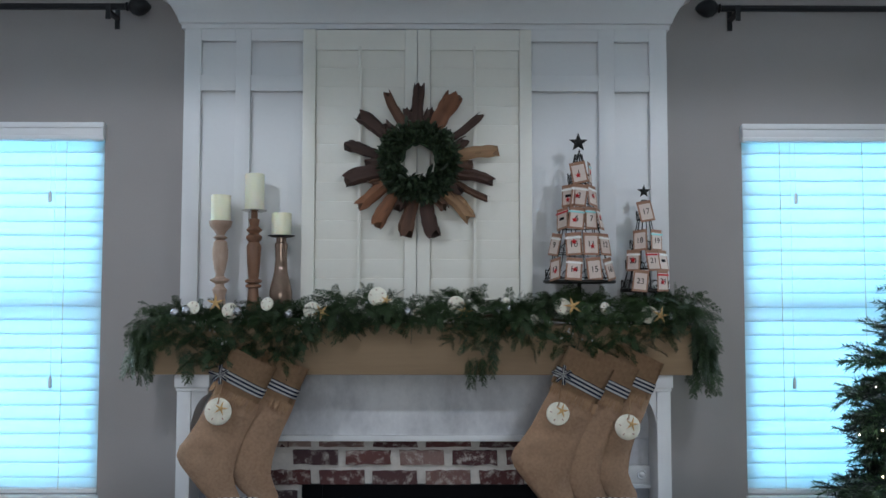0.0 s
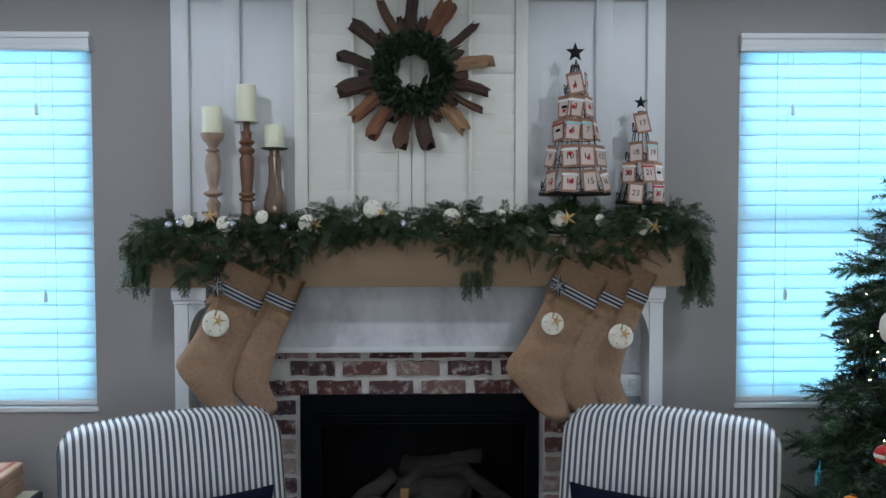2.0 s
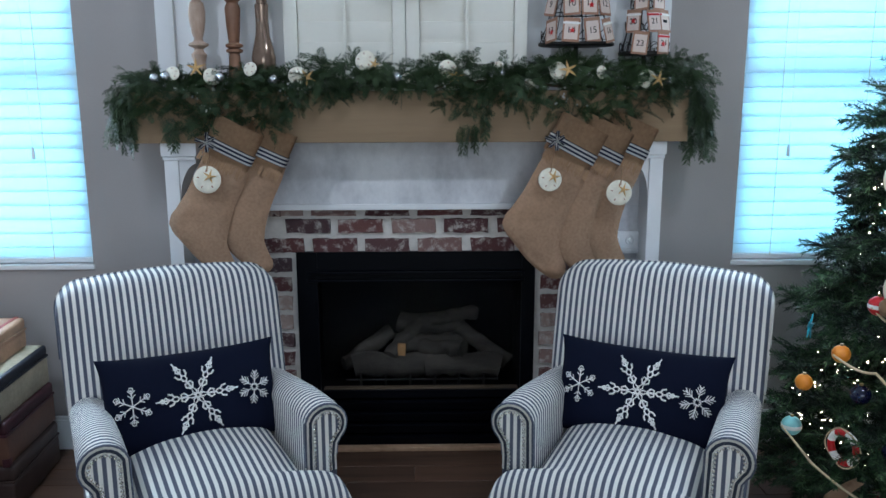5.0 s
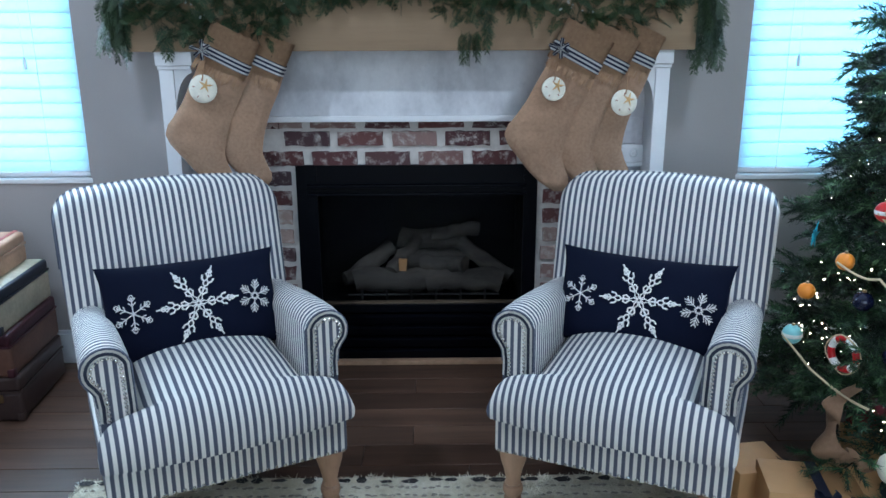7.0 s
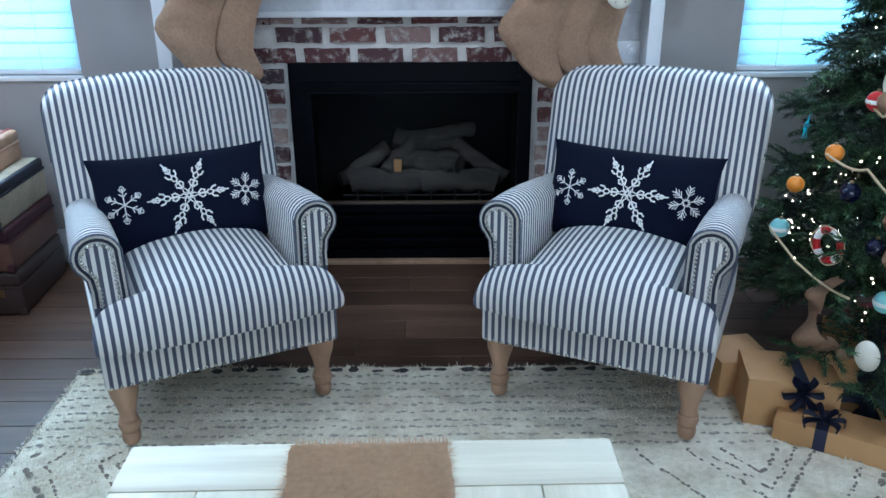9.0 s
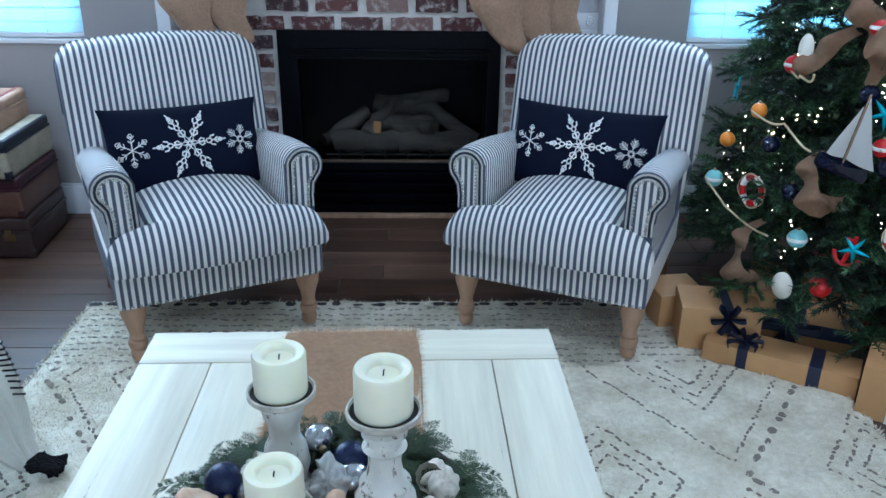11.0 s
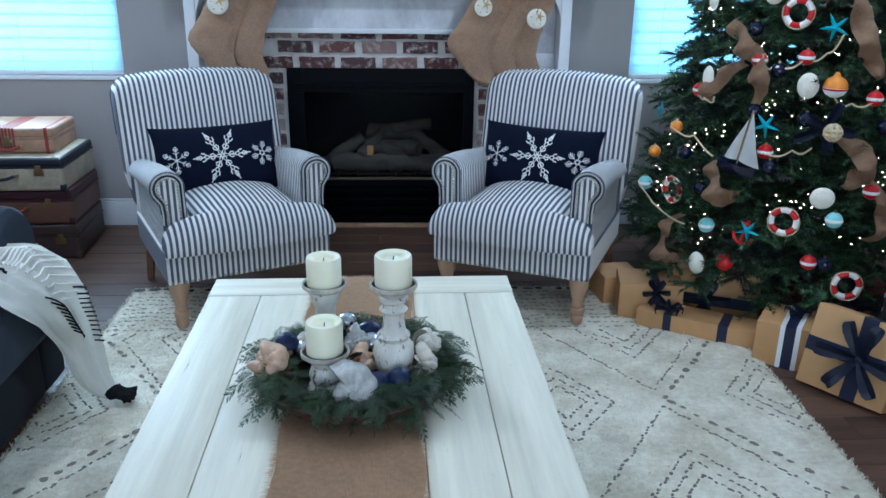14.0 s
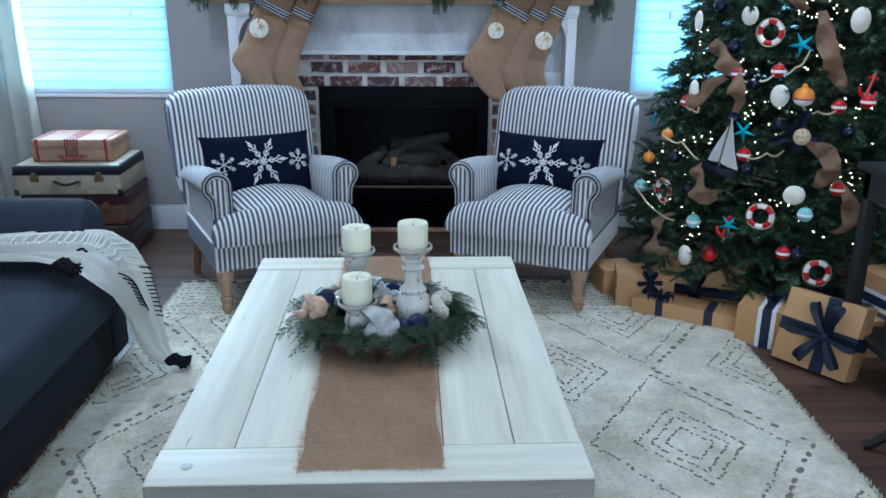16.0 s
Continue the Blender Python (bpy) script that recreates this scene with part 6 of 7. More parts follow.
# ---- stockings ----
M["band"] = stripes("navy_and_white_band", 2, 0.0135, 0.5, srgb(225, 224, 222), srgb(28, 34, 60))


def stocking(m, k=1.0, bow=False):
    s = thing("stocking", "tan burlap stocking with striped ribbon, hung from the mantel", "stocking", m, "burlap stockings")
    # outline in x, z with the heel towards -x; cuff at the top
    left = [(-0.07, 0.0), (-0.073, -0.08), (-0.075, -0.16), (-0.075, -0.24), (-0.084, -0.31), (-0.091, -0.34), (-0.086, -0.372), (-0.06, -0.395), (-0.015, -0.415), (0.05, -0.444), (0.1, -0.458), (0.14, -0.462)]
    right = [(0.075, 0.0), (0.09, -0.06), (0.095, -0.12), (0.094, -0.19), (0.099, -0.25), (0.107, -0.295), (0.122, -0.345), (0.15, -0.375), (0.18, -0.4), (0.19, -0.425), (0.18, -0.452), (0.155, -0.463)]
    bm = bmesh.new()
    n = 40
    def along(line, u):
        q = u * (len(line) - 1)
        i = min(len(line) - 2, int(q))
        f = q - i
        return (line[i][0] * (1 - f) + line[i + 1][0] * f, line[i][1] * (1 - f) + line[i + 1][1] * f)
    cols = 12
    sheets = []
    for sign in (-1, 1):
        g = []
        for i in range(n + 1):
            u = i / n
            a, b = along(left, u), along(right, u)
            row = []
            for j in range(cols + 1):
                v = j / cols
                th = 0.02 * (4 * v * (1 - v)) ** 0.6 * min(1, (1 - u) * 6 + 0.05) + 0.001
                wr_ = 0.003 * math.sin(u * 21 + v * 4) + 0.007 * noise.noise(Vector((u * 7, v * 2.2, k * 9 + sign)))
                row.append(bm.verts.new((k * (a[0] + (b[0] - a[0]) * v), sign * (th + wr_ * (4 * v * (1 - v))), k * (a[1] + (b[1] - a[1]) * v))))
            g.append(row)
        for i in range(n):
            for j in range(cols):
                bm.faces.new((g[i][j], g[i][j + 1], g[i + 1][j + 1], g[i + 1][j]))
        sheets.append(g)
    A, B = sheets
    for i in range(n):
        bm.faces.new((A[i][0], A[i + 1][0], B[i + 1][0], B[i][0]))
        bm.faces.new((A[i][cols], A[i + 1][cols], B[i + 1][cols], B[i][cols]))
    for j in range(cols):
        bm.faces.new((A[0][j], A[0][j + 1], B[0][j + 1], B[0][j]))
        bm.faces.new((A[n][j], A[n][j + 1], B[n][j + 1], B[n][j]))
    part("foot", bm, M["burlap"], s)

    def wrap(z0, z1, grow, mat, name):
        w = 0.080 * k + grow
        dd = 0.022 + grow
        ring = [(w * math.copysign(abs(math.cos(t)) ** 0.55, math.cos(t)), dd * math.copysign(abs(math.sin(t)) ** 0.55, math.sin(t))) for t in [2 * math.pi * q / 28 for q in range(28)]]
        b = bmesh.new()
        lo = [b.verts.new((x, y, z0)) for x, y in ring]
        hi = [b.verts.new((x, y, z1)) for x, y in ring]
        for q in range(28):
            b.faces.new((lo[q], lo[(q + 1) % 28], hi[(q + 1) % 28], hi[q]))
        bmesh.ops.solidify(b, geom=b.faces[:], thickness=-0.002)
        return part(name, b, mat, s)
    wrap(-0.085, 0.055, 0.006, M["burlap_dark"], "cuff")
    wrap(-0.062, -0.024, 0.0095, M["band"], "striped_ribbon")
    rg = random.Random(int(k * 100))
    V, F = [], []
    for q in range(90):
        x = rg.uniform(-1, 1) * (0.084 * k)
        y = -0.027 if rg.random() < 0.75 else 0.027
        i = len(V)
        V += [(x - 0.0014, y, -0.08), (x + 0.0014, y, -0.08), (x + rg.uniform(-0.005, 0.005), y - 0.003, -0.08 - rg.uniform(0.03, 0.05)), (x + rg.uniform(-0.006, 0.002), y - 0.003, -0.11)]
        F.append((i, i + 1, i + 2, i + 3))
    tagged(soup("fringe", V, F, M["burlap_dark"], s), kind="stuff")
    if bow:
        add_bow(s, pose(-0.07, -0.042, -0.045, 90, 0, 0), 0.036, M["band"], 6, 4)
    return s


SY = 3.165
stocking(pose(-0.683, SY, 1.250, 0, 27, 0), 1.0, bow=True)
stocking(pose(-0.572, SY + 0.030, 1.240, 0, 25, 0), 0.97)
stocking(pose(0.495, SY - 0.014, 1.25, 0, 28, 0), 1.03, bow=True)
stocking(pose(0.592, SY + 0.010, 1.246, 0, 26, 0), 1.0)
stocking(pose(0.684, SY + 0.034, 1.258, 0, 24, 0), 1.0)
for x, y, z, r in ((-0.772, SY - 0.052, 1.116, 0.047), (0.394, SY - 0.066, 1.112, 0.04), (0.636, SY - 0.05, 1.064, 0.044)):
    sand_dollar(r, pose(x, y, z, 86, 0, 0), "large white sand dollar hung on a stocking", "stocking shells")
    solo("starfish", starfish_bm(0.026), M["starfish"], "small tan starfish tied to a sand dollar", "starfish", "stocking starfish", m=pose(x + 0.012, y - 0.012, z + 0.012, 86, 0, 15))
    solo("hanging_cord", tube_bm([(x + 0.002, y - 0.008, z + 0.028), (x + 0.006, y - 0.005, z + 0.06), (x + 0.014, y + 0.008, z + 0.1)], 0.0022, 6), M["burlap_dark"], "brown twine holding a sand dollar on a stocking", "cord", "stocking cords")

# ---- centrepiece ----
TT = TZ + 0.003
bowl = thing("wooden_tray", "shallow round dark wooden bowl on the runner", "tray", pose(-0.062, 0.868, TT))
part("bowl", lathe_bm([(0.10, 0.0), (0.15, 0.006), (0.195, 0.026), (0.208, 0.05), (0.2, 0.051), (0.185, 0.03), (0.14, 0.014), (0.004, 0.01)], 40, False), M["tray"], bowl)
cg = thing("cedar_wreath", "ring of fresh cedar sprigs in the wooden bowl", "wreath", pose(-0.062, 0.868, TT))
rng = random.Random(9)
sp = Spray()
for k in range(420):
    a, r = rng.uniform(0, 2 * math.pi), rng.uniform(0.11, 0.2)
    if -2.3 < (a if a < math.pi else a - 2 * math.pi) < -1.0:
        r = min(r, 0.165)
    spin = a + rng.uniform(-1.3, 1.3)
    sp.add(rng.choice(FRONDS), (r * math.cos(a), r * math.sin(a), rng.uniform(0.045, 0.068)), (math.cos(spin), math.sin(spin), rng.uniform(-0.05, 0.6)), rng.uniform(0.045, 0.085), rng.uniform(-1.0, 1.0), 0.4)
for k in range(110):
    a, r = rng.uniform(0, 2 * math.pi), rng.uniform(0.02, 0.12)
    spin = rng.uniform(0, 6.28)
    sp.add(rng.choice(FRONDS), (r * math.cos(a), r * math.sin(a), rng.uniform(0.012, 0.03)), (math.cos(spin), math.sin(spin), rng.uniform(0.0, 0.3)), rng.uniform(0.06, 0.09), rng.uniform(-0.8, 0.8), 0.2)
sp.make("foliage", M["cedar"], cg)
part("stem_ring", tube_bm([(0.15 * math.cos(2 * math.pi * k / 30), 0.15 * math.sin(2 * math.pi * k / 30), 0.04) for k in range(30)], 0.006, 6, closed=True), M["bark"], cg)
BZ = TT + 0.012
M["holder_rim"] = plain("rubbed_white_rim", srgb(186, 178, 164), 0.6, grain=70, vary=0.5, blotch=28, bump=0.4)
foot = [(0.036, 0), (0.038, 0.012), (0.034, 0.02)]
def holder(label, profile, k, m, plate_r, candle):
    """A turned white holder with a dark pan inside its rim, and its candle."""
    z = profile[-1][1] * k
    h = stick("candle_holder", label, [(r, q * k) for r, q in foot + profile], M["whitewood"], m, None, "white candle holders")
    part("cup", lathe_bm([(0.028, z - 0.010), (plate_r * 0.86, z - 0.006), (plate_r, z), (plate_r, z + 0.007), (plate_r * 0.94, z + 0.008), (plate_r * 0.91, z + 0.003), (0.02, z + 0.002)], 36), M["holder_rim"], h)

    part("pan", lathe_bm([(plate_r * 0.9, z + 0.0025), (plate_r * 0.9, z + 0.0036), (0.003, z + 0.0036)], 32), M["iron"], h, "dark metal pan")
    pillar(0.0368, candle, m @ Matrix.Translation((0, 0, z + 0.0038)))


holder("tall distressed white turned candle holder", [(0.03, 0.026), (0.037, 0.04), (0.042, 0.062), (0.04, 0.078), (0.03, 0.09), (0.034, 0.098), (0.025, 0.106), (0.021, 0.125), (0.022, 0.14), (0.029, 0.146), (0.022, 0.15), (0.02, 0.157), (0.029, 0.163), (0.029, 0.168), (0.024, 0.171), (0.037, 0.181), (0.034, 0.188)], 1.165, pose(0.014, 0.852, BZ), 0.0475, 0.0615)
holder("distressed white turned candle holder of middle height", [(0.028, 0.03), (0.034, 0.05), (0.03, 0.075), (0.022, 0.09), (0.022, 0.11), (0.027, 0.12), (0.034, 0.142), (0.03, 0.151)], 1.15, pose(-0.133, 0.965, BZ), 0.0475, 0.062)
holder("short distressed white turned candle holder", [(0.028, 0.026), (0.034, 0.04), (0.03, 0.052), (0.026, 0.058), (0.034, 0.072), (0.03, 0.082)], 1.07, pose(-0.122, 0.822, BZ), 0.0485, 0.066)


def whorl_bm(size, turns=2.2, knob=0.0, flare=1.0, seed=0):
    """A spiral shell: a widening tube coiled round a rising axis."""
    rg = random.Random(seed)
    bm = bmesh.new()
    n, m = 110, 30
    rings = []
    for i in range(n + 1):
        u = i / n
        a = 2 * math.pi * turns * u
        r = size * (0.06 + 0.46 * u ** 1.5)
        R_ = size * 0.42 * u ** 1.25
        z = size * 0.75 * (1 - u) ** 0.9
        c = Vector((R_ * math.cos(a), R_ * math.sin(a), z))
        out, up = Vector((math.cos(a), math.sin(a), 0)), Vector((0, 0, 1))
        row = []
        for q in range(m):
            t = 2 * math.pi * q / m
            rr = r * (1 + (knob * max(0, math.cos(t - 0.9)) ** 5 * max(0, math.cos(a * 4.5)) ** 1.5 * 1.5) + 0.05 * math.cos(9 * a) + 0.045 * math.cos(11 * t) + rg.uniform(-0.008, 0.008)) * (1 + 0.25 * (flare - 1) * max(0, u - 0.85) / 0.15)
            row.append(bm.verts.new(c + rr * (math.cos(t) * out + 1.15 * math.sin(t) * up)))
        rings.append(row)
    for a, b in zip(rings, rings[1:]):
        for q in range(m):
            bm.faces.new((a[q], a[(q + 1) % m], b[(q + 1) % m], b[q]))
    bm.faces.new(rings[0])
    return bm


def shell(label, size, m, mat, knob=0.0, flare=1.0, seed=0, mouth=True):
    s = thing("seashell", label, "seashell", m, "centrepiece shells")
    new_shell = new("shell", mesh_of("shell", whorl_bm(size, 2.3, knob, flare, seed), mat, True, 110))
    new_shell.parent = s
    if mouth:
        a = 2 * math.pi * 2.3
        part("mouth", moved(sphere_bm(size * 0.36, 14, 8, 1.15), pose(size * 0.44 * math.cos(a), size * 0.44 * math.sin(a), 0) @ Matrix.Diagonal((0.9, 0.5, 1, 1))), M["shell_dark"] if mat is M["shell_pink"] else mat, s)
    return s


M["shell_worn"] = plain("worn_pale_shell", srgb(206, 196, 180), 0.55, grain=80, vary=0.4, blotch=30, bump=0.7)
shell("large pink conch shell in the cedar", 0.062, pose(-0.218, 0.85, TT + 0.062, -60, 25, 150), M["shell_pink"], 0.35, 1.4, 1)
shell("large ribbed grey tun shell at the bowl's rim", 0.066, pose(-0.069, 0.742, TT + 0.058, 70, -15, 20), M["shell_grey"], 0.08, 1.2, 2, False)
shell("small knobbly tan conch shell", 0.032, pose(-0.052, 0.85, TT + 0.06, 50, 10, 80), M["shell_pink"], 0.7, 1.2, 3)
shell("small spiky pale murex shell", 0.03, pose(0.082, 0.83, TT + 0.064, 60, -20, -40), M["shell_worn"], 1.3, 1.3, 4)
shell("large pale whelk shell leaning behind the candle holder", 0.038, pose(0.082, 0.9, TT + 0.075, 30, 20, 40), M["shell_worn"], 0.1, 1.5, 5)
shell("grey barnacled shell beside the short candle", 0.04, pose(-0.07, 0.905, TT + 0.075, 40, 0, 10), M["shell_grey"], 0.4, 1.2, 6)
shell("pale whelk shell behind the candles", 0.036, pose(-0.178, 0.94, TT + 0.065, 40, 30, 0), M["shell_worn"], 0.2, 1.2, 7)
M["speckle"] = plain("speckled_navy_glass", srgb(24, 36, 76), 0.22, 0.2, grain=320, vary=0.95, bump=0.9)
for x, y, z, r, mat in ((0.026, 0.783, 0.06, 0.026, "speckle"), (-0.014, 0.778, 0.056, 0.023, "speckle"), (-0.04, 0.955, 0.08, 0.027, "speckle"), (-0.035, 0.925, 0.07, 0.025, "silver"), (-0.212, 0.92, 0.07, 0.028, "speckle"), (-0.172, 0.9, 0.07, 0.019, "silver"), (-0.09, 1.0, 0.085, 0.022, "silver")):
    b = thing("bauble", "navy speckled glass bauble in the cedar" if mat == "speckle" else "silver mercury glass bauble in the cedar", "bauble", pose(x, y, TT + z, 100, 0, 20), "centrepiece baubles")
    part("ball", sphere_bm(r, 18, 12), M[mat], b)
    part("cap", moved(lathe_bm([(0.006, 0), (0.006, 0.006), (0.003, 0.008)], 10), Matrix.Translation((0, 0, r - 0.001))), M["brass"], b)

# ---- Christmas tree ----
TC = Vector((1.70, 2.56, 0))


def tree_r(z):
    return 0.76 - 0.21 * (z - 0.3) if z < 1.2 else max(0.02, 0.571 * (2.36 - z) / 1.16)


def on_tree(a, z, k=0.95):
    return Vector((TC.x + k * tree_r(z) * math.cos(radians(a)), TC.y + k * tree_r(z) * math.sin(radians(a)), z))


tree = thing("christmas_tree", "dark green decorated fir tree with fairy lights", "Christmas tree", Matrix.Translation(TC))
part("trunk", tube_bm([(0, 0, 0.0), (0, 0, 1.3), (0, 0, 2.34)], 0.04, 10, taper=[1, 0.7, 0.15]), M["bark"], tree)
chair_inv = right_m.inverted()
rng = random.Random(12)
sp = Spray()
limbs = []
z = 0.2
while z < 2.3:
    n = max(5, int(20 - 5.5 * z))
    for k in range(n):
        a = 2 * math.pi * (k + rng.uniform(-0.3, 0.3)) / n + z * 3.1
        # the side that faces the wall stays thinner
        R_ = tree_r(z) * rng.uniform(0.76, 0.92) * (1.1 if z < 0.6 and math.cos(a - radians(212)) > 0.9 else 1.0)
        zz = z + rng.uniform(-0.05, 0.05)
        base = Vector((0, 0, zz + 0.02))
        d = Vector((math.cos(a), math.sin(a), 0))
        tip = d * R_ + Vector((0, 0, zz - 0.03 + rng.uniform(-0.04, 0.05)))
        wp = chair_inv @ (tip + TC)
        if abs(wp.x) < 0.345 and -0.06 < wp.y < 0.68 and wp.z < 0.88:
            tip = d * (R_ * 0.8) + Vector((0, 0, zz - 0.03))
        limbs.append(tube_bm([base, base.lerp(tip, 0.5) + Vector((0, 0, 0.03)), tip], 0.006, 4, taper=[1.2, 0.8, 0.3]))
        front = math.cos(a - radians(225)) > -0.25
        m = 35 if front else 10
        for q in range(m):
            u = 1 - 0.72 * (q / m) ** 1.1
            p = base.lerp(tip, u) + Vector((0, 0, 0.03 * math.sin(math.pi * u)))
            side = (1 if q % 2 else -1) * rng.uniform(0.3, 1.7)
            dd = (d + side * Vector((-d.y, d.x, 0)) + Vector((0, 0, rng.uniform(-0.45, 0.8)))).normalized()
            sp.add(rng.choice(TWIGS), p, dd, rng.uniform(0.075, 0.125) * (0.75 if z > 1.8 else 1), rng.uniform(0, 6), rng.uniform(0.0, 0.3))
    z += 0.074
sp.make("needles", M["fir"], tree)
tagged(part("limb_wood", join_bm(*limbs), M["bark"], tree), kind="stuff")
bulbs = []
rng = random.Random(31)
for k in range(110):
    a, zz = rng.uniform(130, 320), 0.28 + 1.5 * rng.random() ** 1.1
    for q in range(rng.choice((2, 4, 6, 7))):
        p = on_tree(a + rng.gauss(0, 4), zz + rng.gauss(0, 0.03), rng.uniform(0.58, 0.84)) - TC
        bulbs.append(moved(sphere_bm(rng.uniform(0.0013, 0.0025), 6, 4), Matrix.Translation(p)))
tagged(part("fairy_lights", join_bm(*bulbs), M["fairy"], tree, "tiny warm white fairy lights"), kind="stuff")
solo("tree_skirt", lathe_bm([(0.42, 0.002), (0.4, 0.02), (0.3, 0.035), (0.15, 0.06), (0.06, 0.12)], 32, False), M["skirt"], "dark red cloth tree skirt on the floor", "tree skirt", m=pose(1.70, 2.56, 0))


def hung(a, z, k=1.0, spin=0):
    """A pose on the tree's outside, with its y axis into the tree."""
    return Matrix.Translation(on_tree(a, z, k * 0.955)) @ pose(0, 0, 0, 0, spin, a + 90)


def ornament(name, label, a, z, k=0.99, spin=0, category="ornament"):
    return thing(name, label, category, hung(a, z, k, spin), "tree ornaments")


def ball(a, z, r, mat, label, band=None):
    o = ornament("ball_ornament", label, a, z)
    part("ball", sphere_bm(r, 18, 12), M[mat], o)
    part("cap", moved(lathe_bm([(0.005, 0), (0.005, 0.006)], 8), Matrix.Translation((0, 0, r - 0.001))), M["brass"], o)
    if band:
        part("band", lathe_bm([(r * 0.985, -r * 0.2), (r * 1.015, -r * 0.15), (r * 1.03, 0), (r * 1.015, r * 0.15), (r * 0.985, r * 0.2)], 20, False), M[band], o)


for a, z in ((202, 0.64), (212, 0.53), (224, 0.83), (229, 0.97), (263, 0.81), (251, 0.35), (240, 0.82), (232, 0.65), (218, 1.10), (240, 1.3), (205, 1.25)):
    ball(a, z, 0.026, "navyball", "glossy navy glass ball on the tree")
ball(225, 0.30, 0.032, "red", "glossy red ball on the tree")
for a, z in ((194, 0.72), (184, 0.60)):
    ball(a, z, 0.024, "orange", "orange wooden ball strung on rope")
for a, z in ((184, 0.47), (217, 0.41), (252, 0.50)):
    ball(a, z, 0.028, "aqua", "pale aqua ball with white band", "thread")
for a, z in ((222, 1.0), (237, 1.02), (201, 0.87), (259, 0.9), (230, 0.70), (261, 0.60), (247, 0.35), (269, 0.92), (228, 1.35), (212, 1.45)):
    ball(a, z, 0.026, "red", "red and white fishing float on the tree", "thread")
o = ornament("buoy_ornament", "large orange and white fishing buoy ornament", 247, 0.93)
part("upper", lathe_bm([(0.038, 0.0), (0.037, 0.014), (0.028, 0.028), (0.012, 0.036), (0.006, 0.05)], 20), M["orange"], o)
part("lower", lathe_bm([(0.012, -0.032), (0.028, -0.024), (0.037, -0.011), (0.0385, -0.0005)], 20), M["thread"], o)
part("band", lathe_bm([(0.0375, -0.008), (0.0395, -0.004), (0.0375, 0.0)], 20, False), M["red"], o)
for a, z, r, sq in ((239, 0.93, 0.04, 1.25), (217, 0.27, 0.038, 1.3), (248, 0.57, 0.046, 0.95), (264, 1.21, 0.042, 1.3), (204, 0.92, 0.03, 1.6), (196, 1.19, 0.03, 1.6), (222, 1.22, 0.04, 1.1)):
    r *= 0.86
    o = ornament("shell_ornament", "white scallop shell ornament on the tree", a, z, 1.0)
    part("shell", moved(lathe_bm([(r * 0.4, -0.004), (r, 0.0), (r * 0.9, 0.006), (r * 0.5, 0.012), (0.002, 0.015)], 22), pose(0, 0, 0, 90, 0, 0) @ Matrix.Diagonal((1, sq, 1, 1))), M["dollar"], o)
for a, z, sp_ in ((202, 0.50, 10), (239, 0.48, -20), (232, 1.16, 30), (257, 0.29, 0)):
    o = ornament("life_ring", "white and red life ring ornament", a, z, 1.01, sp_)
    for k in range(8):
        a0, a1 = 2 * math.pi * k / 8, 2 * math.pi * (k + 1) / 8
        pts = [(0.04 * math.cos(a0 + (a1 - a0) * q / 4), 0, 0.04 * math.sin(a0 + (a1 - a0) * q / 4)) for q in range(5)]
        part("segment", tube_bm(pts, 0.0095 if k % 2 else 0.0098, 10), M["thread"] if k % 2 else M["red"], o)
    part("cord", tube_bm([(0.052 * math.cos(q * 0.3), -0.004 + 0.005 * math.sin(q), 0.052 * math.sin(q * 0.3)) for q in range(21)], 0.002, 5, closed=True), M["rope"], o)
for a, z, r in ((183, 0.76, 0.042), (229, 0.79, 0.048), (230, 0.43, 0.045), (244, 1.12, 0.05)):
    o = ornament("starfish_ornament", "glittering teal starfish ornament", a, z, 1.02, a)
    part("body", moved(starfish_bm(r), pose(0, 0, 0, 0, 0, 42 if a < 190 else 0) @ pose(0, 0, 0, 90, 0, 0)), M["teal"], o)
for a, z in ((229, 0.42), (269, 0.98)):
    o = ornament("anchor_ornament", "red anchor ornament on the tree", a, z, 1.0, 15)
    part("anchor", join_bm(tube_bm([(0, 0, 0.045), (0, 0, -0.045)], 0.006, 8), tube_bm([(-0.02, 0, 0.028), (0.02, 0, 0.028)], 0.005, 8), tube_bm([(0.035 * math.cos(radians(q)), 0, -0.01 + 0.035 * math.sin(radians(q))) for q in range(190, 351, 16)], 0.006, 8)), M["red"], o)
# sailing boat
o = ornament("sailboat_ornament", "toy sailing boat with navy hull and cloth sails", 223, 0.645, 1.03, 10)
bm = bmesh.new()
rings = []
for u in (-1, -0.7, -0.2, 0.4, 0.8, 1.0):
    w = 0.026 * (1 - abs(u) ** 2.4) + 0.001
    rings.append([bm.verts.new((0.07 * u, y * w, zz - 0.006 * (1 - u * u))) for y, zz in ((-1, 0.012), (-0.75, -0.014), (0, -0.028), (0.75, -0.014), (1, 0.012))])
for a, b in zip(rings, rings[1:]):
    for q in range(5):
        bm.faces.new((a[q], a[(q + 1) % 5], b[(q + 1) % 5], b[q]))
bm.faces.new(rings[0])
bm.faces.new(rings[-1])
part("hull", bm, M["navyball"], o)
part("mast", tube_bm([(0.0, 0, 0), (0, 0, 0.2)], 0.0025, 6), M["leg"], o)
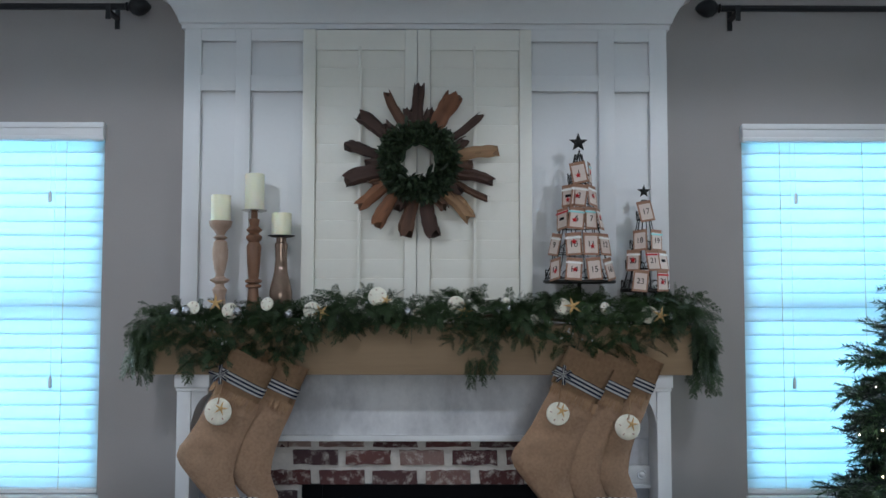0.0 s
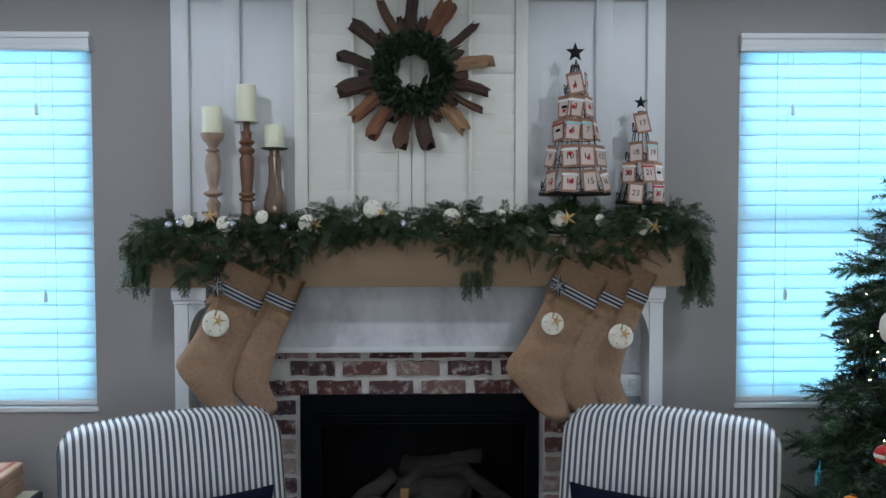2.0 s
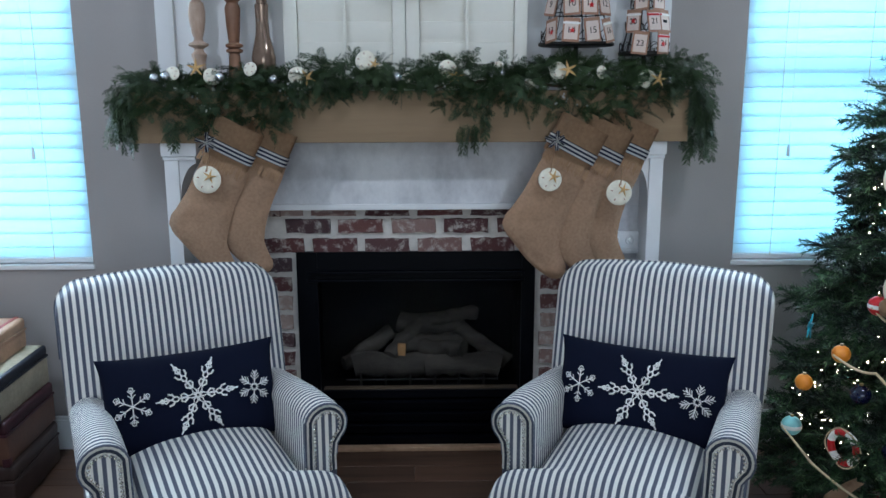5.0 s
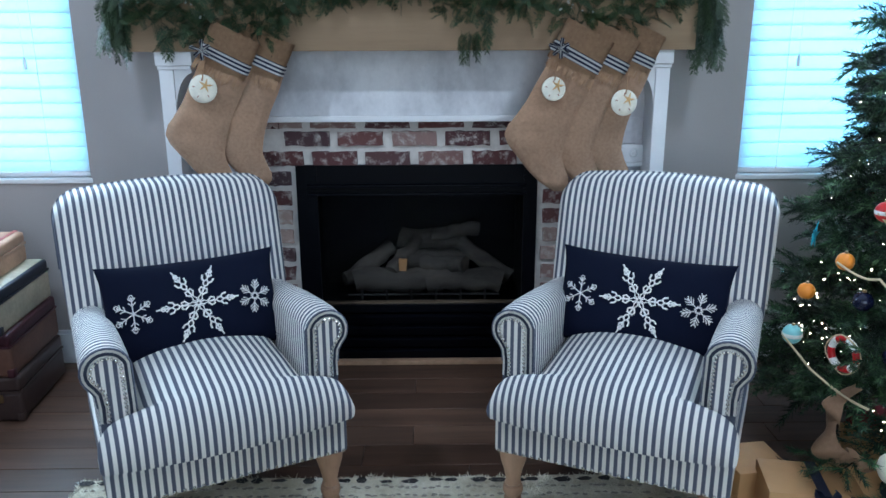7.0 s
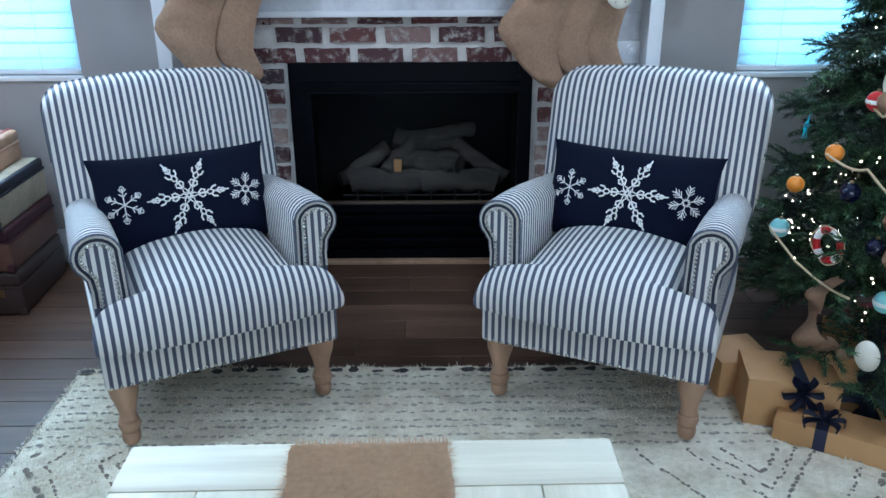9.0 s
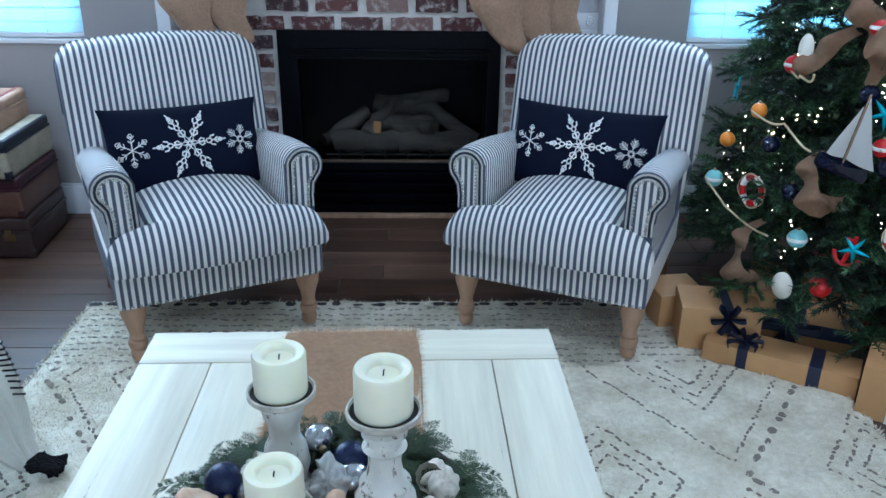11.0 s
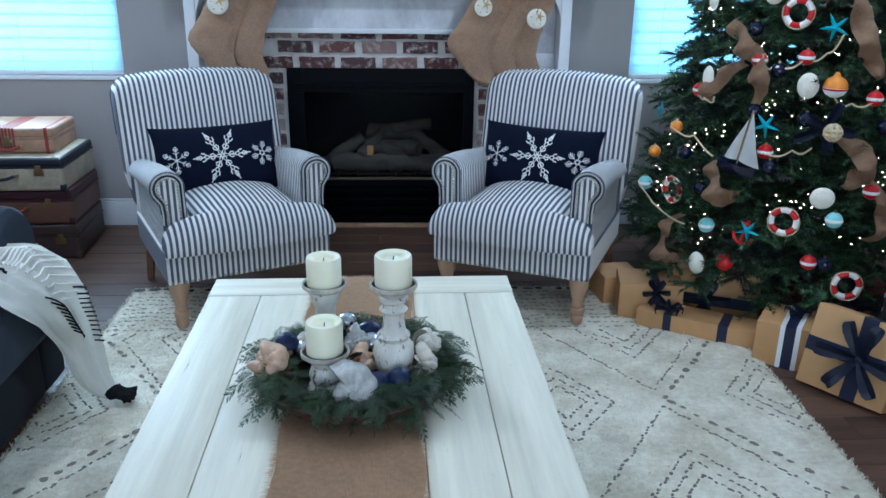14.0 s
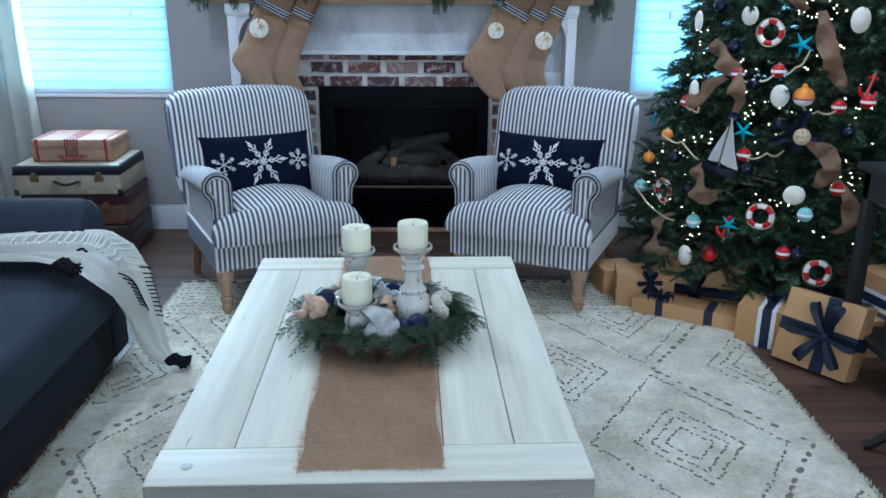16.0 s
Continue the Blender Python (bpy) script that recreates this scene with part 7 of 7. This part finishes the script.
for tri, nm in ((((0.004, 0.02), (0.082, 0.014), (0.004, 0.195)), "mainsail"), (((-0.004, 0.02), (-0.05, 0.016), (-0.004, 0.17)), "jib")):
    bm = bmesh.new()
    rows = []
    for i in range(7):
        u = i / 6
        row = []
        for j in range(5):
            v = j / 4 * (1 - u)
            x = tri[0][0] + (tri[1][0] - tri[0][0]) * v + (tri[2][0] - tri[0][0]) * u
            zz = tri[0][1] + (tri[1][1] - tri[0][1]) * v + (tri[2][1] - tri[0][1]) * u
            row.append(bm.verts.new((x, -0.012 * math.sin(math.pi * v) * (1 - u) - 0.003, zz)))
        rows.append(row)
    for a, b in zip(rows, rows[1:]):
        for q in range(4):
            bm.faces.new((a[q], a[q + 1], b[q + 1], b[q]))
    bmesh.ops.solidify(bm, geom=bm.faces[:], thickness=0.0012)
    part(nm, bm, M["thread"], o)
o = ornament("bow_ornament", "dark navy bow on the tree", 246, 0.80, 1.0)
add_bow(o, pose(0, 0, 0, 90, 0, 0), 0.09, M["ribbon"], 5, 3)
o = ornament("knot_ornament", "tan rope knot ball ornament", 248, 0.79, 1.03)
part("knot", join_bm(*[moved(tube_bm([(0.024 * math.cos(q * 0.45), 0.024 * math.sin(q * 0.45), 0.008 * c) for q in range(14)], 0.007, 6, closed=True), pose(0, 0, 0, rx, ry, 0)) for rx, ry in ((0, 0), (90, 0), (0, 90)) for c in (-1, 1)]), M["rope"], o)
# burlap ribbon and rope, wound in and out of the branches
rib_mat = weave("burlap_ribbon", srgb(172, 138, 110), 0.0025)


def wound(name, label, pts, width, mat, tube=False):
    fine = []
    for (a0, z0_), (a1, z1_) in zip(pts, pts[1:]):
        steps = 8 if tube else 18
        for q in range(steps):
            u = q / steps
            fine.append((a0 + (a1 - a0) * u, z0_ + (z1_ - z0_) * u))
    fine.append(pts[-1])
    tuck = [min(1.0, min(i, len(fine) - 1 - i) / 16) for i in range(len(fine))]
    P = [on_tree(a, zz, (1.0 if tube else 0.86 + 0.14 * tuck[i] ** 0.6) * 0.985 + (0.04 * math.sin(i * 0.27) if not tube else 0.0) - (0.03 * math.sin(math.pi * (i % 8) / 8) if tube else 0)) - Vector((0, 0, 0.02 * math.sin(math.pi * (i % 8) / 8) if tube else 0)) for i, (a, zz) in enumerate(fine)]
    if tube:
        return solo(name, tube_bm(P, 0.0034, 7), mat, label, "rope", "tree ropes")
    bm = bmesh.new()
    prev = None
    for i, p in enumerate(P):
        d = (P[min(len(P) - 1, i + 1)] - P[max(0, i - 1)]).normalized()
        out = Vector((p.x - TC.x, p.y - TC.y, 0)).normalized()
        s = d.cross(out).normalized()
        s = (s + 0.5 * math.sin(i * 0.26) * out).normalized()
        row = [bm.verts.new(p + s * width * (0.45 + 0.55 * tuck[i]) * (q - 0.5) + out * (0.016 * math.sin(q * math.pi) + 0.003 * math.sin(i * 0.6 + q * 5))) for q in (0, 0.17, 0.33, 0.5, 0.66, 0.83, 1)]
        if prev:
            for q in range(6):
                bm.faces.new((prev[q], prev[q + 1], row[q + 1], row[q]))
        prev = row
    bmesh.ops.solidify(bm, geom=bm.faces[:], thickness=0.0015)
    return solo(name, bm, mat, label, "ribbon", "tree ribbons")


for pts in (((206, 1.12), (213, 1.08), (220, 1.02), (225, 0.94), (222, 0.84)), ((250, 1.24), (252, 1.14), (255, 1.05), (261, 0.96)), ((213, 0.64), (216, 0.58), (220, 0.52), (224, 0.53)), ((250, 0.77), (257, 0.73), (258, 0.66), (254, 0.6)), ((203, 0.40), (203, 0.32), (208, 0.25), (213, 0.24)), ((262, 0.62), (266, 0.52), (262, 0.42)), ((225, 1.4), (235, 1.34), (243, 1.24)), ((214, 0.98), (208, 0.90), (202, 0.84))):
    wound("burlap_ribbon", "tan burlap ribbon tucked into the tree", pts, 0.072, rib_mat)
for pts in (((222, 1.0), (229, 0.985), (237, 1.02)), ((194, 0.72), (206, 0.715), (215, 0.66)), ((184, 0.47), (196, 0.43), (211, 0.40)), ((247, 0.90), (252, 0.885), (259, 0.90)), ((201, 0.87), (206, 0.85), (210, 0.86)), ((237, 1.02), (243, 1.04), (247, 1.1)), ((230, 0.70), (238, 0.72), (243, 0.735))):
    wound("rope_garland", "cream rope strung between floats on the tree", pts, 0.0, M["rope"], True)

# ---- rug figure ----
rng = random.Random(4)
V, F = [], []
VD, FD = [], []


def tuft_row(VV, FF, x0, y0, x1, y1, step, size, jitter=0.006):
    L = math.hypot(x1 - x0, y1 - y0)
    n = max(1, int(L / step))
    dx, dy = (x1 - x0) / L, (y1 - y0) / L
    for k in range(n):
        if rng.random() < 0.08:
            continue
        u = (k + rng.uniform(0.2, 0.8)) / n
        x, y = x0 + (x1 - x0) * u + rng.uniform(-jitter, jitter), y0 + (y1 - y0) * u + rng.uniform(-jitter, jitter)
        if not (RX0 + 0.02 < x < RX1 - 0.02 and RY0 < y < (2.09 if VV is V else RY1 - 0.01)):
            continue
        z = rug_z(x, y) + 0.0015
        i = len(VV)
        a, b = size * rng.uniform(0.7, 1.2), size * 0.55 * rng.uniform(0.7, 1.3)
        pts = [(a * math.cos(t) * rng.uniform(0.8, 1.1), b * math.sin(t) * rng.uniform(0.8, 1.1)) for t in [q * math.pi / 3 for q in range(6)]]
        VV.extend([(x + p * dx - q * dy, y + p * dy + q * dx, z + rng.uniform(-0.002, 0.001)) for p, q in pts] + [(x, y, z + 0.003)])
        FF.extend([(i + q, i + (q + 1) % 6, i + 6) for q in range(6)])


def diamond(cx, cy, rx, ry, nest, thin=0.009, shrink=0.28):
    for k in range(nest):
        f = 1 - shrink * k
        c = [(cx + rx * f, cy), (cx, cy + ry * f), (cx - rx * f, cy), (cx, cy - ry * f)]
        for p, q in zip(c, c[1:] + c[:1]):
            tuft_row(V, F, *p, *q, 0.0165, thin, 0.004)


for k in range(-2, 2):
    for cx, cy in ((0.84, 1.09), (-0.67, 1.05)):
        diamond(cx, cy + 0.99 * k, 0.165, 0.215, 3)
        diamond(cx, cy + 0.99 * k, 0.30, 0.44, 1)
    for cx, cy in ((0.53, 1.57), (1.23, 1.61), (-1.03, 1.56), (-0.33, 1.56), (0.08, 1.57)):
        diamond(cx, cy + 0.99 * k, 0.165, 0.22, 3)
# bold dotted zigzags between the diamonds
for k in range(-2, 2):
    for xi, xo, y in ((0.855, 1.215, 1.58), (-0.66, -1.03, 1.55)):
        tuft_row(V, F, xi, y + 0.99 * k, xo, y - 0.49 + 0.99 * k, 0.05, 0.0185, 0.004)
        tuft_row(V, F, xi, y + 0.99 * k, xo, y + 0.50 + 0.99 * k, 0.05, 0.0185, 0.004)
# border: fine broken lines and a dark scalloped edge
VP, FP = [], []
for y in [2.46 - 0.038 * k for k in range(10)]:
    tuft_row(VP, FP, RX0, y, RX1, y, 0.024, 0.011, 0.004)
tagged(soup("border_figure", VP, FP, M["rug_pale"], rug), label="fine broken border lines", kind="stuff")
tagged(soup("figure", V, F, M["rug_line"], rug), label="taupe diamond and dotted lines", kind="stuff")
tuft_row(VD, FD, RX0, 2.495, RX1, 2.495, 0.062, 0.026, 0.004)
tagged(soup("edge_figure", VD, FD, M["rug_dark"], rug), label="charcoal scalloped edge", kind="stuff")

# ---- brick facing ----
facing = thing("brick_facing", "worn red brick facing with smeared pale mortar", "brickwork", kind="structure")
part("mortar_bed", boxes_bm((-0.671, fx0 - 0.001, 3.403, WALL - 0.001, 0, 0.984), (fx1 + 0.001, 0.537, 3.403, WALL - 0.001, 0, 0.984), (fx0 - 0.001, fx1 + 0.001, 3.403, WALL - 0.001, 0.806, 0.984)), M["mortar"], facing)


def brick_me(length, seed):
    rg = random.Random(seed)
    bm = box_bm(-length / 2, length / 2, -0.008, 0.008, -0.0265, 0.0265)
    bmesh.ops.subdivide_edges(bm, edges=[e for e in bm.edges if abs(e.verts[0].co.x - e.verts[1].co.x) > 0.01], cuts=5)
    for v in bm.verts:
        v.co += Vector((rg.uniform(-0.004, 0.004), 0 if v.co.y > 0 else rg.uniform(-0.0015, 0.0015), rg.uniform(-0.0035, 0.0035)))
    return mesh_of("brick", bm, M["brick"], smooth=False)


long_bricks = [brick_me(0.166, s) for s in range(6)]
half_bricks = [brick_me(0.094, s + 20) for s in range(4)]
short_bricks = [brick_me(0.118, s + 40) for s in range(4)]
rng = random.Random(11)
PITCH = 0.0752
for row in range(-1, 13):
    z = 0.9045 - (row - 1) * PITCH if row > 0 else 0.9045 + (1 - row) * PITCH
    if row == -1 or z < 0.03:
        continue
    zz = min(z, 0.957 + 0.0)
    for k in range(-4, 5):
        x = 0.123 + k * 0.201 + (0.1005 if row % 2 == 0 else 0.0)
        lo, hi = x - 0.083, x + 0.083
        if z - 0.02 < 0.805 and hi > fx0 - 0.02 and lo < fx1 + 0.02:
            continue
        if lo < -0.672 or hi > 0.538:
            continue
        m = pose(x, 3.4 + rng.uniform(-0.002, 0.002), zz, 0, rng.uniform(-0.6, 0.6), 0)
        if row == 0:
            m = m @ Matrix.Diagonal((1, 1, 0.5, 1))
        shared("brick", rng.choice(long_bricks), facing, m)
    if z - 0.02 < 0.805:
        for x in ((-0.606, 0.47) if row % 2 else (-0.594, 0.459)):
            shared("brick", rng.choice(short_bricks if row % 2 else half_bricks), facing, pose(x, 3.4, z, 0, rng.uniform(-0.6, 0.6), 0))
    else:
        for x, side in ((-0.62, 0), (0.49, 1)):
            if row % 2 == 0:
                m = pose(x, 3.4, zz)
                shared("brick", rng.choice(half_bricks), facing, m @ (Matrix.Diagonal((0.9, 1, 0.5, 1)) if row == 0 else Matrix.Identity(4)))

# ---- floor planks ----
rng = random.Random(3)
plank_mes = [mesh_of("plank", box_bm(-L / 2, L / 2, -0.0615, 0.0615, -0.012, 0.0, 0.0015, 1), M["plank"]) for L in (1.2, 1.5, 1.8)]
y = WALL + 0.06
while y > SOUTH - 0.1:
    x = LEFT - rng.uniform(0.1, 1.1)
    while x < RIGHT:
        k = rng.randrange(3)
        L = (1.2, 1.5, 1.8)[k]
        lo, hi = max(x, LEFT - 0.1), min(x + L, RIGHT + 0.1)
        if hi - lo > 0.02:
            shared("plank", plank_mes[k], floor, pose((lo + hi) / 2, y - 0.0625, rng.uniform(-0.0006, 0.0), 0, 0, 0) @ Matrix.Diagonal(((hi - lo) / L, 1, 1, 1)))
        x += L + 0.0015
    y -= 0.1245
